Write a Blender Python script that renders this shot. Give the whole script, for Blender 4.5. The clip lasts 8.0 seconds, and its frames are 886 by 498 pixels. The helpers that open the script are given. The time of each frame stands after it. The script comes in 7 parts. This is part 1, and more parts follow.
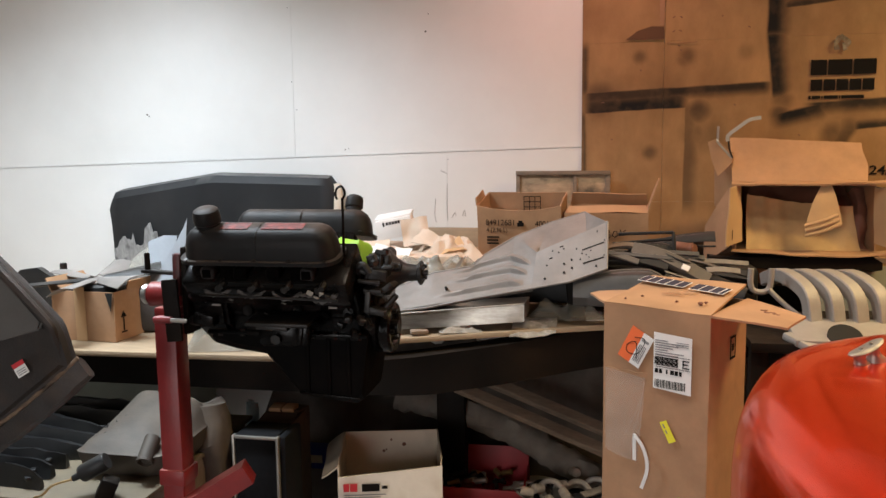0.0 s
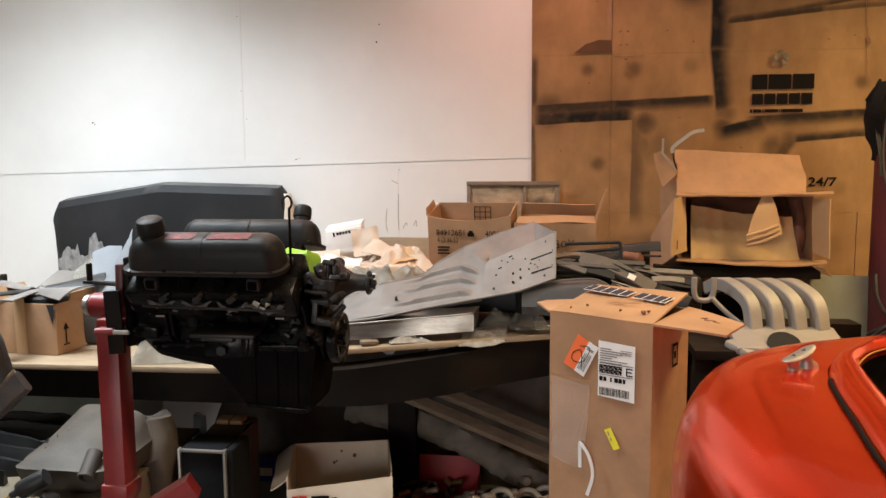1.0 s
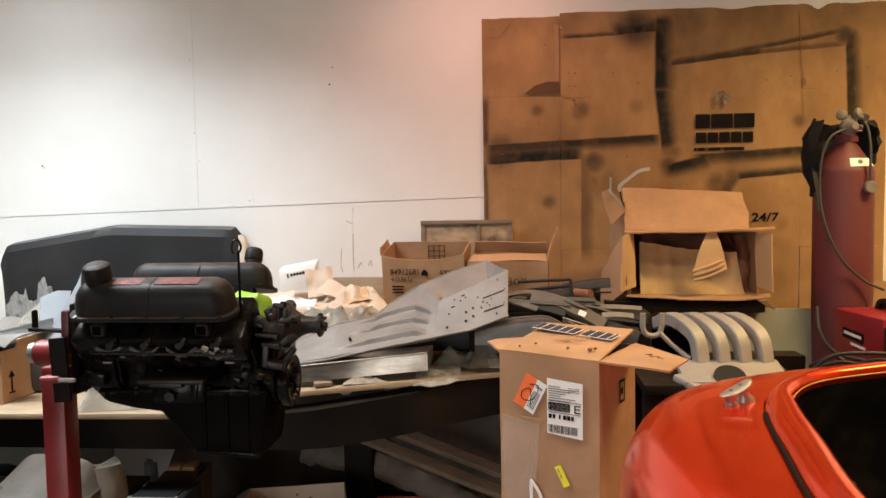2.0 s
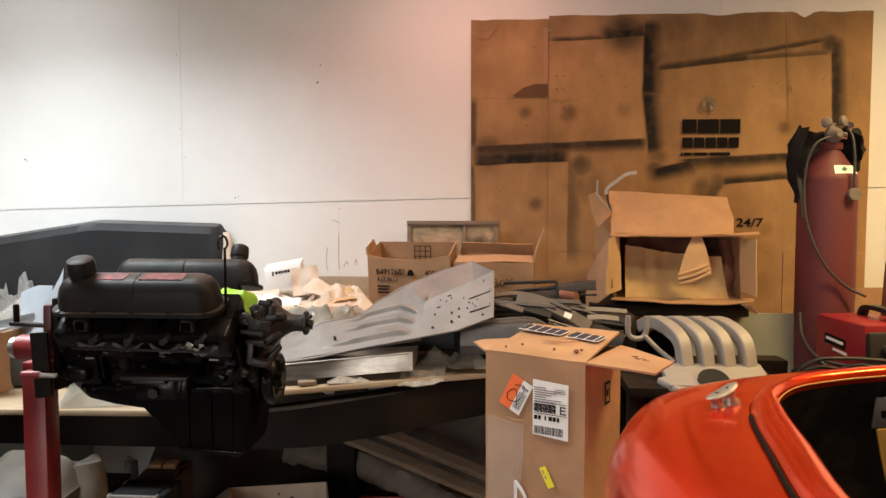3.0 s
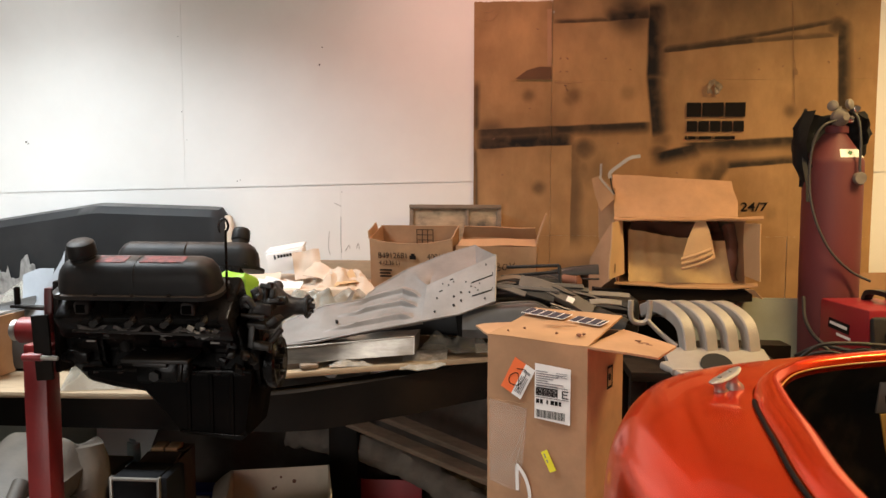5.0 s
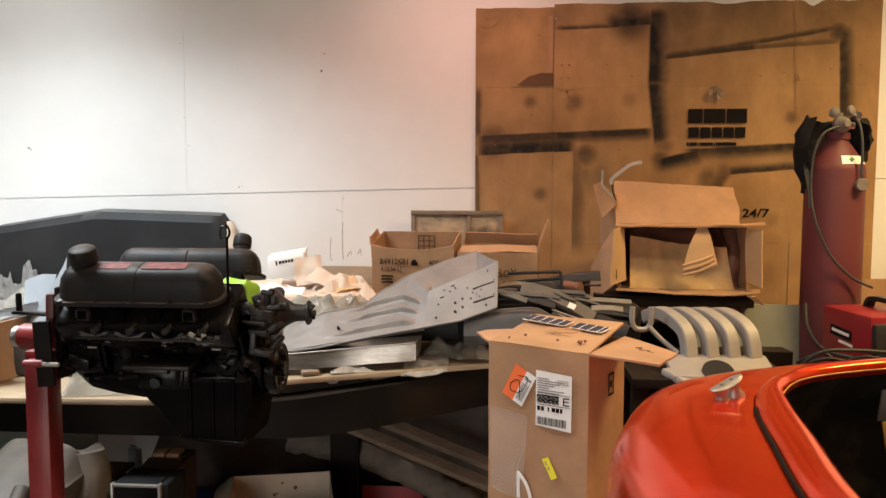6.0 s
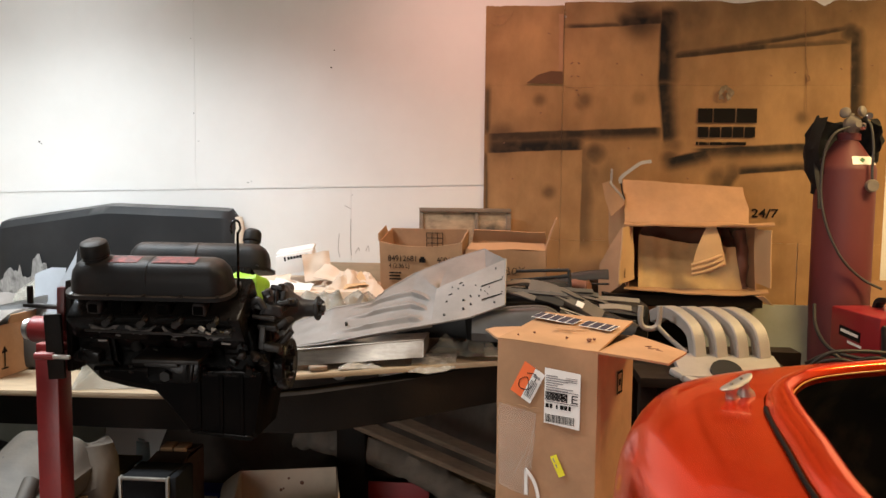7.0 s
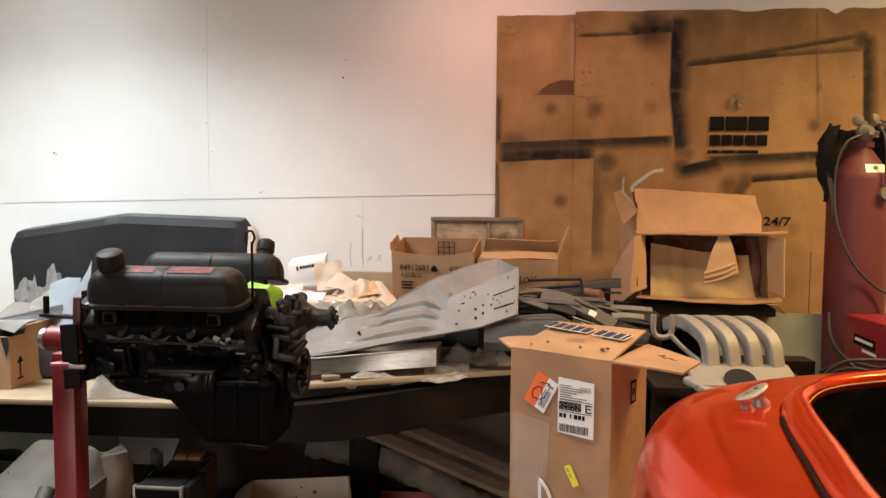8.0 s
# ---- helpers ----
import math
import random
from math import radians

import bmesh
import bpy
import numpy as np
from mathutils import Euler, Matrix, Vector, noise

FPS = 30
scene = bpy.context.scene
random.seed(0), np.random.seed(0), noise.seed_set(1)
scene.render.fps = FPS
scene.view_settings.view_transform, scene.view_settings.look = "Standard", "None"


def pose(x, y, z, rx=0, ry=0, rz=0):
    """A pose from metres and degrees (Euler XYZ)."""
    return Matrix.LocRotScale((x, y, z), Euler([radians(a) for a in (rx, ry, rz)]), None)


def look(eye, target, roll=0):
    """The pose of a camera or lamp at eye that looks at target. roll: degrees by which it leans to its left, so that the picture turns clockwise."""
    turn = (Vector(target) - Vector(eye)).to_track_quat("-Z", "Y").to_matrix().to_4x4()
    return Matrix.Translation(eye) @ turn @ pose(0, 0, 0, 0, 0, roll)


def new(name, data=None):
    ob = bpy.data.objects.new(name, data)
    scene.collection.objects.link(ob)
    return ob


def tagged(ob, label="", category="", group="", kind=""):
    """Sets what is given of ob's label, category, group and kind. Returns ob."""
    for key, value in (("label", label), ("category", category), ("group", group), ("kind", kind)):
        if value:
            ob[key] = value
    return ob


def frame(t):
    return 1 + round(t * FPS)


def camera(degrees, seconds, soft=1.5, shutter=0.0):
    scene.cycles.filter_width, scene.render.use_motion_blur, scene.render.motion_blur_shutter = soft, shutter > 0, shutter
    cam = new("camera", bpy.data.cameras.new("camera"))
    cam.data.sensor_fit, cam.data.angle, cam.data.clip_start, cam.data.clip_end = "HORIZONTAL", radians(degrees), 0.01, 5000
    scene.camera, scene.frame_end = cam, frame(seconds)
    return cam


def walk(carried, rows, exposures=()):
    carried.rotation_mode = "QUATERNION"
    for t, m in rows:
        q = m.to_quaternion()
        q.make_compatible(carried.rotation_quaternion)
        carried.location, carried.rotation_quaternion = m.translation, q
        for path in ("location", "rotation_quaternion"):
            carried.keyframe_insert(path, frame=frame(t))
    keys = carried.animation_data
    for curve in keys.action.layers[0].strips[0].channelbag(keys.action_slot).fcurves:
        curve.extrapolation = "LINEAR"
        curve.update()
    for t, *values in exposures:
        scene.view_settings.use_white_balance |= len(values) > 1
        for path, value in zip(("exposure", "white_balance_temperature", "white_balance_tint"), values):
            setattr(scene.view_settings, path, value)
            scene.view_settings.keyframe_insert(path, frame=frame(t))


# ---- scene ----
cam = camera(57.5, 8.0)
PATH = [
    (0, (0.11, 0.303, 1.436), (-0.274, 2.25, 1.186), -0.7),
    (0.2, (0.115, 0.305, 1.435), (-0.247, 2.252, 1.183), -0.61),
    (0.5, (0.123, 0.307, 1.434), (-0.2, 2.265, 1.185), -0.4),
    (0.7, (0.126, 0.305, 1.434), (-0.169, 2.264, 1.190), -0.28),
    (1, (0.131, 0.3, 1.436), (-0.145, 2.268, 1.21), -0.4),
    (1.3, (0.143, 0.287, 1.447), (-0.128, 2.263, 1.253), -0.85),
    (1.5, (0.148, 0.281, 1.451), (-0.102, 2.258, 1.28), -0.9),
    (1.7, (0.154, 0.281, 1.4505), (-0.068, 2.260, 1.295), -0.85),
    (2, (0.164, 0.281, 1.45), (-0.017, 2.268, 1.312), -1.0),
    (2.2, (0.164, 0.281, 1.4505), (0.003, 2.268, 1.320), -1.0),
    (3.3, (0.151, 0.284, 1.4438), (0.0116, 2.273, 1.305), 0.21),
    (3.5, (0.151, 0.284, 1.444), (0.012, 2.273, 1.296), 0.3),
    (4, (0.152, 0.287, 1.443), (0.016, 2.275, 1.277), 0.3),
    (4.5, (0.153, 0.296, 1.44), (0.016, 2.283, 1.266), 0.2),
    (4.7, (0.1535, 0.296, 1.440), (0.0122, 2.283, 1.2665), 0.13),
    (5.8, (0.157, 0.296, 1.445), (0.002, 2.283, 1.281), 0.07),
    (6, (0.157, 0.296, 1.445), (0.004, 2.283, 1.285), 0.1),
    (6.5, (0.152, 0.293, 1.445), (-0.003, 2.281, 1.286), 0.4),
    (7, (0.147, 0.292, 1.442), (-0.02, 2.278, 1.277), 0.6),
    (7.5, (0.146, 0.288, 1.446), (-0.03, 2.274, 1.287), 0.4),
    (8, (0.14, 0.286, 1.446), (-0.052, 2.271, 1.301), 0.4),
]
walk(cam, [(t, look(eye, target, roll)) for t, eye, target, roll in PATH], exposures=[(0, -0.14, 6180, 10), (0.5, -0.09, 6230, 10), (1.5, -0.02, 6450, 10), (2.2, -0.01, 6500, 10), (8, -0.01, 6500, 10)])

# ---------------------------------------------------------------- light
world = bpy.data.worlds.new("world")
scene.world = world
world.use_nodes = True
world.node_tree.nodes["Background"].inputs[0].default_value = (0.9, 0.82, 0.75, 1)
world.node_tree.nodes["Background"].inputs[1].default_value = 0.06


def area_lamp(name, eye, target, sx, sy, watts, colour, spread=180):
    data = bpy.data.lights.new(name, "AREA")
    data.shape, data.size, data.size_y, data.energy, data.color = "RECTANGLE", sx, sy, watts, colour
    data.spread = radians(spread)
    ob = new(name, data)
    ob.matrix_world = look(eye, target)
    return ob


# Shop lamps are placed by the light they give; none has a fixture.
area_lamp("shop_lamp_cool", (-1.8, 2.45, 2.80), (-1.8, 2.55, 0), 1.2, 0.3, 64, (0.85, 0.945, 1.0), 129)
# Extra unseen light, added to brighten a scallop high on the wall.
area_lamp("unseen_scallop_light", (-1.95, 3.30, 2.86), (-1.95, 3.45, 0), 0.5, 0.2, 6.5, (0.86, 0.95, 1.0), 118)
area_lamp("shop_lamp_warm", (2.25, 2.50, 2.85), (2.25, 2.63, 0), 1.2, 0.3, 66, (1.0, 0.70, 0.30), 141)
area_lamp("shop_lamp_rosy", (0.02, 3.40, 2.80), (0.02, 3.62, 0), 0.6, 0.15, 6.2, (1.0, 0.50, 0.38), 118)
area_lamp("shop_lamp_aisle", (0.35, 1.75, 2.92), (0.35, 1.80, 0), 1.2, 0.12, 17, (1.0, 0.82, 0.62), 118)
# Added unseen fill in front of a solid wall; there is no door.
area_lamp("unseen_front_fill", (-1.3, -3.05, 1.0), (-0.6, 3.0, 0.4), 1.4, 1.9, 104, (0.98, 0.95, 0.91))


# ---------------------------------------------------------------- materials
def mat(name, col, rough=0.6, metal=0.0, var=0.15, scale=6.0, bump=0.15, bscale=90.0, stain=None, stain_amount=0.35, stain_scale=2.5, rnd=0.0, coat=0.0, stretch=(1, 1, 1), spec=0.5, alpha=1.0, trans=0.0):
    """A principled material with grain, stains and fine relief."""
    m = bpy.data.materials.new(name)
    m.use_nodes = True
    nt = m.node_tree
    n, l = nt.nodes, nt.links
    b = n["Principled BSDF"]
    tc = n.new("ShaderNodeTexCoord")
    mp = n.new("ShaderNodeMapping")
    mp.inputs["Scale"].default_value = stretch
    l.new(tc.outputs["Object"], mp.inputs[0])
    na = n.new("ShaderNodeTexNoise")
    na.inputs["Scale"].default_value, na.inputs["Detail"].default_value, na.inputs["Roughness"].default_value = scale, 8, 0.65
    l.new(mp.outputs[0], na.inputs["Vector"])
    mr = n.new("ShaderNodeMapRange")
    mr.inputs[1].default_value, mr.inputs[2].default_value = 0.3, 0.7
    mr.inputs[3].default_value, mr.inputs[4].default_value = 1 - var, 1 + var
    l.new(na.outputs[0], mr.inputs[0])
    hs = n.new("ShaderNodeHueSaturation")
    hs.inputs["Color"].default_value = (*col, 1)
    l.new(mr.outputs[0], hs.inputs["Value"])
    out = hs.outputs[0]
    if rnd:
        oi = n.new("ShaderNodeObjectInfo")
        m2 = n.new("ShaderNodeMapRange")
        m2.inputs[3].default_value, m2.inputs[4].default_value = 1 - rnd, 1 + rnd
        l.new(oi.outputs["Random"], m2.inputs[0])
        mu = n.new("ShaderNodeMath")
        mu.operation = "MULTIPLY"
        l.new(mr.outputs[0], mu.inputs[0])
        l.new(m2.outputs[0], mu.inputs[1])
        l.new(mu.outputs[0], hs.inputs["Value"])
    if stain:
        ns = n.new("ShaderNodeTexNoise")
        ns.inputs["Scale"].default_value, ns.inputs["Detail"].default_value = stain_scale, 10
        l.new(tc.outputs["Object"], ns.inputs["Vector"])
        ms = n.new("ShaderNodeMapRange")
        ms.inputs[1].default_value, ms.inputs[2].default_value = 0.48, 0.72
        ms.inputs[4].default_value = stain_amount
        l.new(ns.outputs[0], ms.inputs[0])
        mx = n.new("ShaderNodeMix")
        mx.data_type = "RGBA"
        mx.inputs[7].default_value = (*stain, 1)
        l.new(ms.outputs[0], mx.inputs[0])
        l.new(out, mx.inputs[6])
        out = mx.outputs[2]
    l.new(out, b.inputs["Base Color"])
    m3 = n.new("ShaderNodeMapRange")
    m3.inputs[3].default_value, m3.inputs[4].default_value = max(0.02, rough - 0.1), min(1, rough + 0.12)
    l.new(na.outputs[0], m3.inputs[0])
    l.new(m3.outputs[0], b.inputs["Roughness"])
    b.inputs["Metallic"].default_value = metal
    b.inputs["Coat Weight"].default_value = coat
    b.inputs["Coat Roughness"].default_value = 0.025
    b.inputs["Specular IOR Level"].default_value = spec
    b.inputs["Alpha"].default_value = alpha
    b.inputs["Transmission Weight"].default_value = trans
    if bump:
        nb = n.new("ShaderNodeTexNoise")
        nb.inputs["Scale"].default_value, nb.inputs["Detail"].default_value = bscale, 6
        l.new(mp.outputs[0], nb.inputs["Vector"])
        bp = n.new("ShaderNodeBump")
        bp.inputs["Strength"].default_value, bp.inputs["Distance"].default_value = bump, 0.004
        l.new(nb.outputs[0], bp.inputs["Height"])
        l.new(bp.outputs[0], b.inputs["Normal"])
    return m


KRAFT = (0.385, 0.216, 0.115)
M_wall = mat("white_drywall_paint", (0.82, 0.80, 0.77), 0.75, var=0.03, scale=3, bump=0.08, bscale=40, stain=(0.62, 0.58, 0.52), stain_amount=0.25, stain_scale=1.3)
# Tones of unseen walls and ceiling, kept low to cut fill and reflections.
M_plain = mat("unseen_wall_tone", (0.34, 0.30, 0.26), 0.8, var=0.05, scale=3)
M_ceiling = mat("unseen_ceiling_tone", (0.55, 0.51, 0.46), 0.85, var=0.05, scale=3)
M_floor = mat("grey_concrete_floor", (0.33, 0.32, 0.31), 0.6, var=0.2, scale=5, bump=0.2, stain=(0.16, 0.15, 0.14), stain_amount=0.6)
M_card = mat("brown_cardboard", KRAFT, 0.8, var=0.15, scale=11, bump=0.22, bscale=38, stain=(0.25, 0.14, 0.07), stain_amount=0.55, stain_scale=5)
M_card_in = mat("inner_cardboard", (0.40, 0.226, 0.115), 0.85, var=0.12, scale=8, bump=0.14, bscale=40, stain=(0.23, 0.13, 0.065), stain_amount=0.55, stain_scale=6)
M_card_pale = mat("pale_cardboard", (0.52, 0.33, 0.17), 0.8, var=0.08, scale=8, bump=0.1, stain=(0.35, 0.2, 0.1))
M_kraft_paper = mat("brown_packing_paper", (0.48, 0.32, 0.15), 0.75, var=0.16, scale=9, bump=0.5, bscale=22, stain=(0.30, 0.18, 0.08), stain_amount=0.5, stain_scale=7)
M_paper = mat("white_paper", (0.78, 0.74, 0.70), 0.7, var=0.05, scale=10, bump=0.1)
M_cream = mat("cream_wrapping_paper", (0.60, 0.47, 0.36), 0.75, var=0.08, scale=10, bump=0.3, bscale=20)
M_ink = mat("black_print", (0.011, 0.009, 0.008), 0.8, var=0.1, bump=0, spec=0.1)
M_ply = mat("plywood_board", (0.33, 0.24, 0.15), 0.65, var=0.2, scale=10, stretch=(1, 7, 7), bump=0.15, stain=(0.28, 0.18, 0.1), stain_amount=0.5, stain_scale=4)
M_oldwood = mat("weathered_wood", (0.21, 0.155, 0.11), 0.75, var=0.3, scale=8, stretch=(1, 8, 8), bump=0.3, stain=(0.10, 0.07, 0.05), stain_amount=0.7)
M_engine = mat("black_engine_paint", (0.0028, 0.0025, 0.0024), 0.22, var=0.4, scale=14, bump=0.30, bscale=70, stain=(0.013, 0.009, 0.007), stain_amount=0.6, stain_scale=14, spec=0.11)
M_pan = mat("matt_black_sump", (0.0028, 0.0023, 0.0021), 0.55, var=0.4, scale=10, bump=0.2, bscale=60, stain=(0.009, 0.006, 0.005), stain_amount=0.5, stain_scale=9, spec=0.03)
M_cover = mat("black_wrinkle_paint", (0.009, 0.0085, 0.0085), 0.46, var=0.25, scale=20, bump=0.10, bscale=400, stain=(0.04, 0.03, 0.025), stain_amount=0.5, stain_scale=7, spec=0.15)
M_greasy = mat("greasy_rusty_iron", (0.008, 0.0065, 0.0055), 0.42, metal=0.3, var=0.4, scale=18, bump=0.4, stain=(0.045, 0.026, 0.017), stain_amount=0.4, stain_scale=12)
M_pump = mat("dusty_greasy_casting", (0.009, 0.007, 0.006), 0.45, metal=0.2, var=0.45, scale=22, bump=0.4, stain=(0.018, 0.015, 0.013), stain_amount=0.7, stain_scale=14)
M_glint = mat("worn_iron_edge", (0.11, 0.10, 0.095), 0.3, metal=0.9, var=0.5, scale=60, bump=0.4, bscale=200, stain=(0.02, 0.018, 0.016), stain_amount=0.9, stain_scale=40)
M_steel = mat("bare_steel", (0.55, 0.53, 0.50), 0.35, metal=1.0, var=0.15, scale=12, bump=0.1)
M_red = mat("red_stand_paint", (0.20, 0.011, 0.011), 0.42, var=0.2, scale=9, bump=0.15, stain=(0.10, 0.012, 0.012), stain_amount=0.5)
M_redfade = mat("red_letter_paint", (0.17, 0.035, 0.028), 0.6, var=0.7, scale=60, bump=0.2, stain=(0.022, 0.018, 0.016), stain_amount=1.0, stain_scale=38)
M_primer = mat("grey_primed_steel", (0.235, 0.208, 0.188), 0.5, metal=0.2, var=0.16, scale=9, bump=0.12, stain=(0.13, 0.12, 0.11), stain_amount=0.5, stain_scale=6)
M_alu = mat("dusty_aluminium", (0.36, 0.33, 0.29), 0.42, metal=0.7, var=0.15, scale=9, bump=0.12, stain=(0.28, 0.24, 0.2), stain_amount=0.4)
M_cast = mat("cast_aluminium", (0.345, 0.322, 0.295), 0.6, metal=0.35, var=0.12, scale=14, bump=0.3, bscale=200, stain=(0.3, 0.26, 0.21), stain_amount=0.4)
M_dullalu = mat("dull_cast_fitting", (0.27, 0.25, 0.23), 0.42, metal=0.6, var=0.1, scale=30, bump=0.1)
M_channel = mat("scuffed_bare_steel", (0.42, 0.38, 0.33), 0.3, metal=0.9, var=0.35, scale=10, stretch=(1, 3, 5), bump=0.12, stain=(0.16, 0.12, 0.09), stain_amount=0.7, stain_scale=7)
M_hood = mat("black_hood_paint", (0.020, 0.021, 0.023), 0.55, var=0.15, scale=4, bump=0.08, stain=(0.05, 0.05, 0.052), stain_amount=0.5, stain_scale=3, spec=0.3)
M_blackplastic = mat("black_plastic", (0.014, 0.0135, 0.0135), 0.45, var=0.2, scale=10, bump=0.15, stain=(0.05, 0.045, 0.04), stain_amount=0.4, stain_scale=6, spec=0.3)
M_darkframe = mat("dark_steel_and_gap_black", (0.0055, 0.0038, 0.0028), 0.6, metal=0.0, var=0.4, scale=9, bump=0.3, stain=(0.024, 0.014, 0.008), stain_amount=0.6, spec=0.12)
M_rubber = mat("black_rubber", (0.010, 0.009, 0.009), 0.55, var=0.1, bump=0.1)
M_orange = mat("candy_orange_gelcoat", (0.88, 0.048, 0.0008), 0.22, metal=0.80, var=0.05, scale=2, bump=0.0, coat=0.34, spec=0.06)
M_gold = mat("dull_yellow", (0.55, 0.30, 0.06), 0.4, var=0.15, bump=0.1)
M_chrome = mat("polished_chrome", (0.72, 0.70, 0.67), 0.18, metal=1.0, var=0.05, bump=0.05)
M_maroon = mat("maroon_cylinder_paint", (0.125, 0.024, 0.028), 0.58, var=0.12, scale=5, bump=0.1, stain=(0.10, 0.035, 0.03), stain_amount=0.4)
M_welder = mat("red_powder_coat", (0.23, 0.014, 0.020), 0.38, var=0.06, scale=6, bump=0.12, bscale=250)
M_green = mat("grey_green_board", (0.25, 0.26, 0.21), 0.55, var=0.15, scale=4, bump=0.1, stain=(0.12, 0.12, 0.1))
M_lime = mat("lime_masking_film", (0.30, 0.56, 0.05), 0.5, var=0.1, bump=0.2)
M_yellow = mat("yellow_sticker", (0.80, 0.72, 0.03), 0.5, var=0.05, bump=0)
M_orangelabel = mat("orange_label", (0.85, 0.16, 0.04), 0.5, var=0.05, bump=0)
M_label = mat("white_label", (0.80, 0.78, 0.75), 0.45, var=0.03, bump=0)
M_grey_ink = mat("grey_print", (0.25, 0.24, 0.24), 0.7, var=0.1, bump=0)
M_tank = mat("dusty_tank_lit_top", (0.042, 0.032, 0.024), 0.65, var=0.25, scale=5, bump=0.2, stain=(0.05, 0.038, 0.028), stain_amount=0.9, stain_scale=11)
M_dirtycard = mat("dirty_white_cardboard", (0.62, 0.53, 0.42), 0.75, var=0.1, scale=6, bump=0.1, stain=(0.3, 0.22, 0.15), stain_amount=0.5, stain_scale=5)
M_purple = mat("purple_print", (0.12, 0.04, 0.22), 0.6, var=0.1, bump=0)
M_brightred = mat("red_print", (0.55, 0.02, 0.03), 0.6, var=0.1, bump=0)
M_blue = mat("blue_cardboard", (0.03, 0.045, 0.30), 0.6, var=0.15, bump=0.1)
M_darkred = mat("dark_red_metal_tray", (0.30, 0.012, 0.018), 0.5, var=0.2, bump=0.1)
M_fin = mat("radiator_core", (0.010, 0.010, 0.011), 0.6, var=0.3, scale=60, bump=0.4, bscale=300, spec=0.1)
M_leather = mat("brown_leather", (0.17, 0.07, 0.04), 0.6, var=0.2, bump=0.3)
M_cloth = mat("black_cloth", (0.02, 0.019, 0.019), 0.85, var=0.2, bump=0.4, bscale=150)
M_film = mat("clear_plastic_film", (0.40, 0.37, 0.31), 0.18, var=0.3, scale=14, bump=0.9, bscale=30, alpha=0.36)
M_bubble = mat("cloudy_bubble_wrap", (0.42, 0.37, 0.31), 0.25, var=0.3, scale=26, bump=1.0, bscale=90, alpha=0.66)
M_pouch = mat("clear_document_pouch", (0.70, 0.62, 0.55), 0.10, var=0.1, scale=12, bump=0.9, bscale=14, alpha=0.12)
M_film_highlight = mat("painted_film_highlight", (0.62, 0.52, 0.43), 0.3, var=0.3, scale=60, bump=0.2, alpha=0.55)
M_brass = mat("dull_brass", (0.45, 0.30, 0.13), 0.4, metal=0.9, var=0.15, bump=0.1)
M_hose = mat("grey_black_hose", (0.045, 0.042, 0.04), 0.5, var=0.1, bump=0.1)


def dusty(m, colour, amount, scale=14.0):
    """Paler tone on the upward faces of a material: settled dust, on the tank also painted top light."""
    n, l = m.node_tree.nodes, m.node_tree.links
    b = n["Principled BSDF"]
    base = b.inputs["Base Color"].links[0].from_socket
    geo, sep = n.new("ShaderNodeNewGeometry"), n.new("ShaderNodeSeparateXYZ")
    l.new(geo.outputs["Normal"], sep.inputs[0])
    up = n.new("ShaderNodeMapRange")
    up.inputs[1].default_value, up.inputs[2].default_value = 0.6, 1.0
    l.new(sep.outputs["Z"], up.inputs[0])
    tc, ns, mr = n.new("ShaderNodeTexCoord"), n.new("ShaderNodeTexNoise"), n.new("ShaderNodeMapRange")
    ns.inputs["Scale"].default_value, ns.inputs["Detail"].default_value = scale, 9
    l.new(tc.outputs["Object"], ns.inputs["Vector"])
    mr.inputs[1].default_value, mr.inputs[2].default_value, mr.inputs[3].default_value, mr.inputs[4].default_value = 0.32, 0.66, 0.25 * amount, amount
    l.new(ns.outputs[0], mr.inputs[0])
    mu, mx = n.new("ShaderNodeMath"), n.new("ShaderNodeMix")
    mu.operation = "MULTIPLY"
    l.new(up.outputs[0], mu.inputs[0])
    l.new(mr.outputs[0], mu.inputs[1])
    mx.data_type = "RGBA"
    mx.inputs[7].default_value = (*colour, 1)
    l.new(mu.outputs[0], mx.inputs[0])
    l.new(base, mx.inputs[6])
    l.new(mx.outputs[2], b.inputs["Base Color"])


dusty(M_cover, (0.10, 0.075, 0.06), 0.7)
dusty(M_engine, (0.03, 0.024, 0.02), 0.4)
dusty(M_red, (0.42, 0.20, 0.17), 0.6)
dusty(M_hood, (0.20, 0.19, 0.18), 0.7, 6)
dusty(M_blackplastic, (0.12, 0.105, 0.09), 0.3)
# Tank: dust, plus overhead light on its top painted into the colour.
dusty(M_tank, (0.112, 0.091, 0.068), 0.95, 7)
dusty(M_darkframe, (0.05, 0.038, 0.028), 0.4)
M_wornred = mat("worn_dark_red_paint", (0.085, 0.011, 0.011), 0.5, var=0.3, scale=20, bump=0.2, stain=(0.02, 0.012, 0.011), stain_amount=0.7, stain_scale=15)


# ---------------------------------------------------------------- mesh helpers
def thing(name, m, label, category, group="", kind=""):
    """An empty at the base of a thing; its parts are written in world coordinates unless local is asked for."""
    ob = new(name)
    ob.matrix_world = m
    ob.empty_display_size = 0.05
    tagged(ob, label, category, group, kind)
    ROOT[ob.name] = m.inverted()
    return ob


ROOT = {}


def at(x, y, z=0.0):
    return Matrix.Translation((x, y, z))


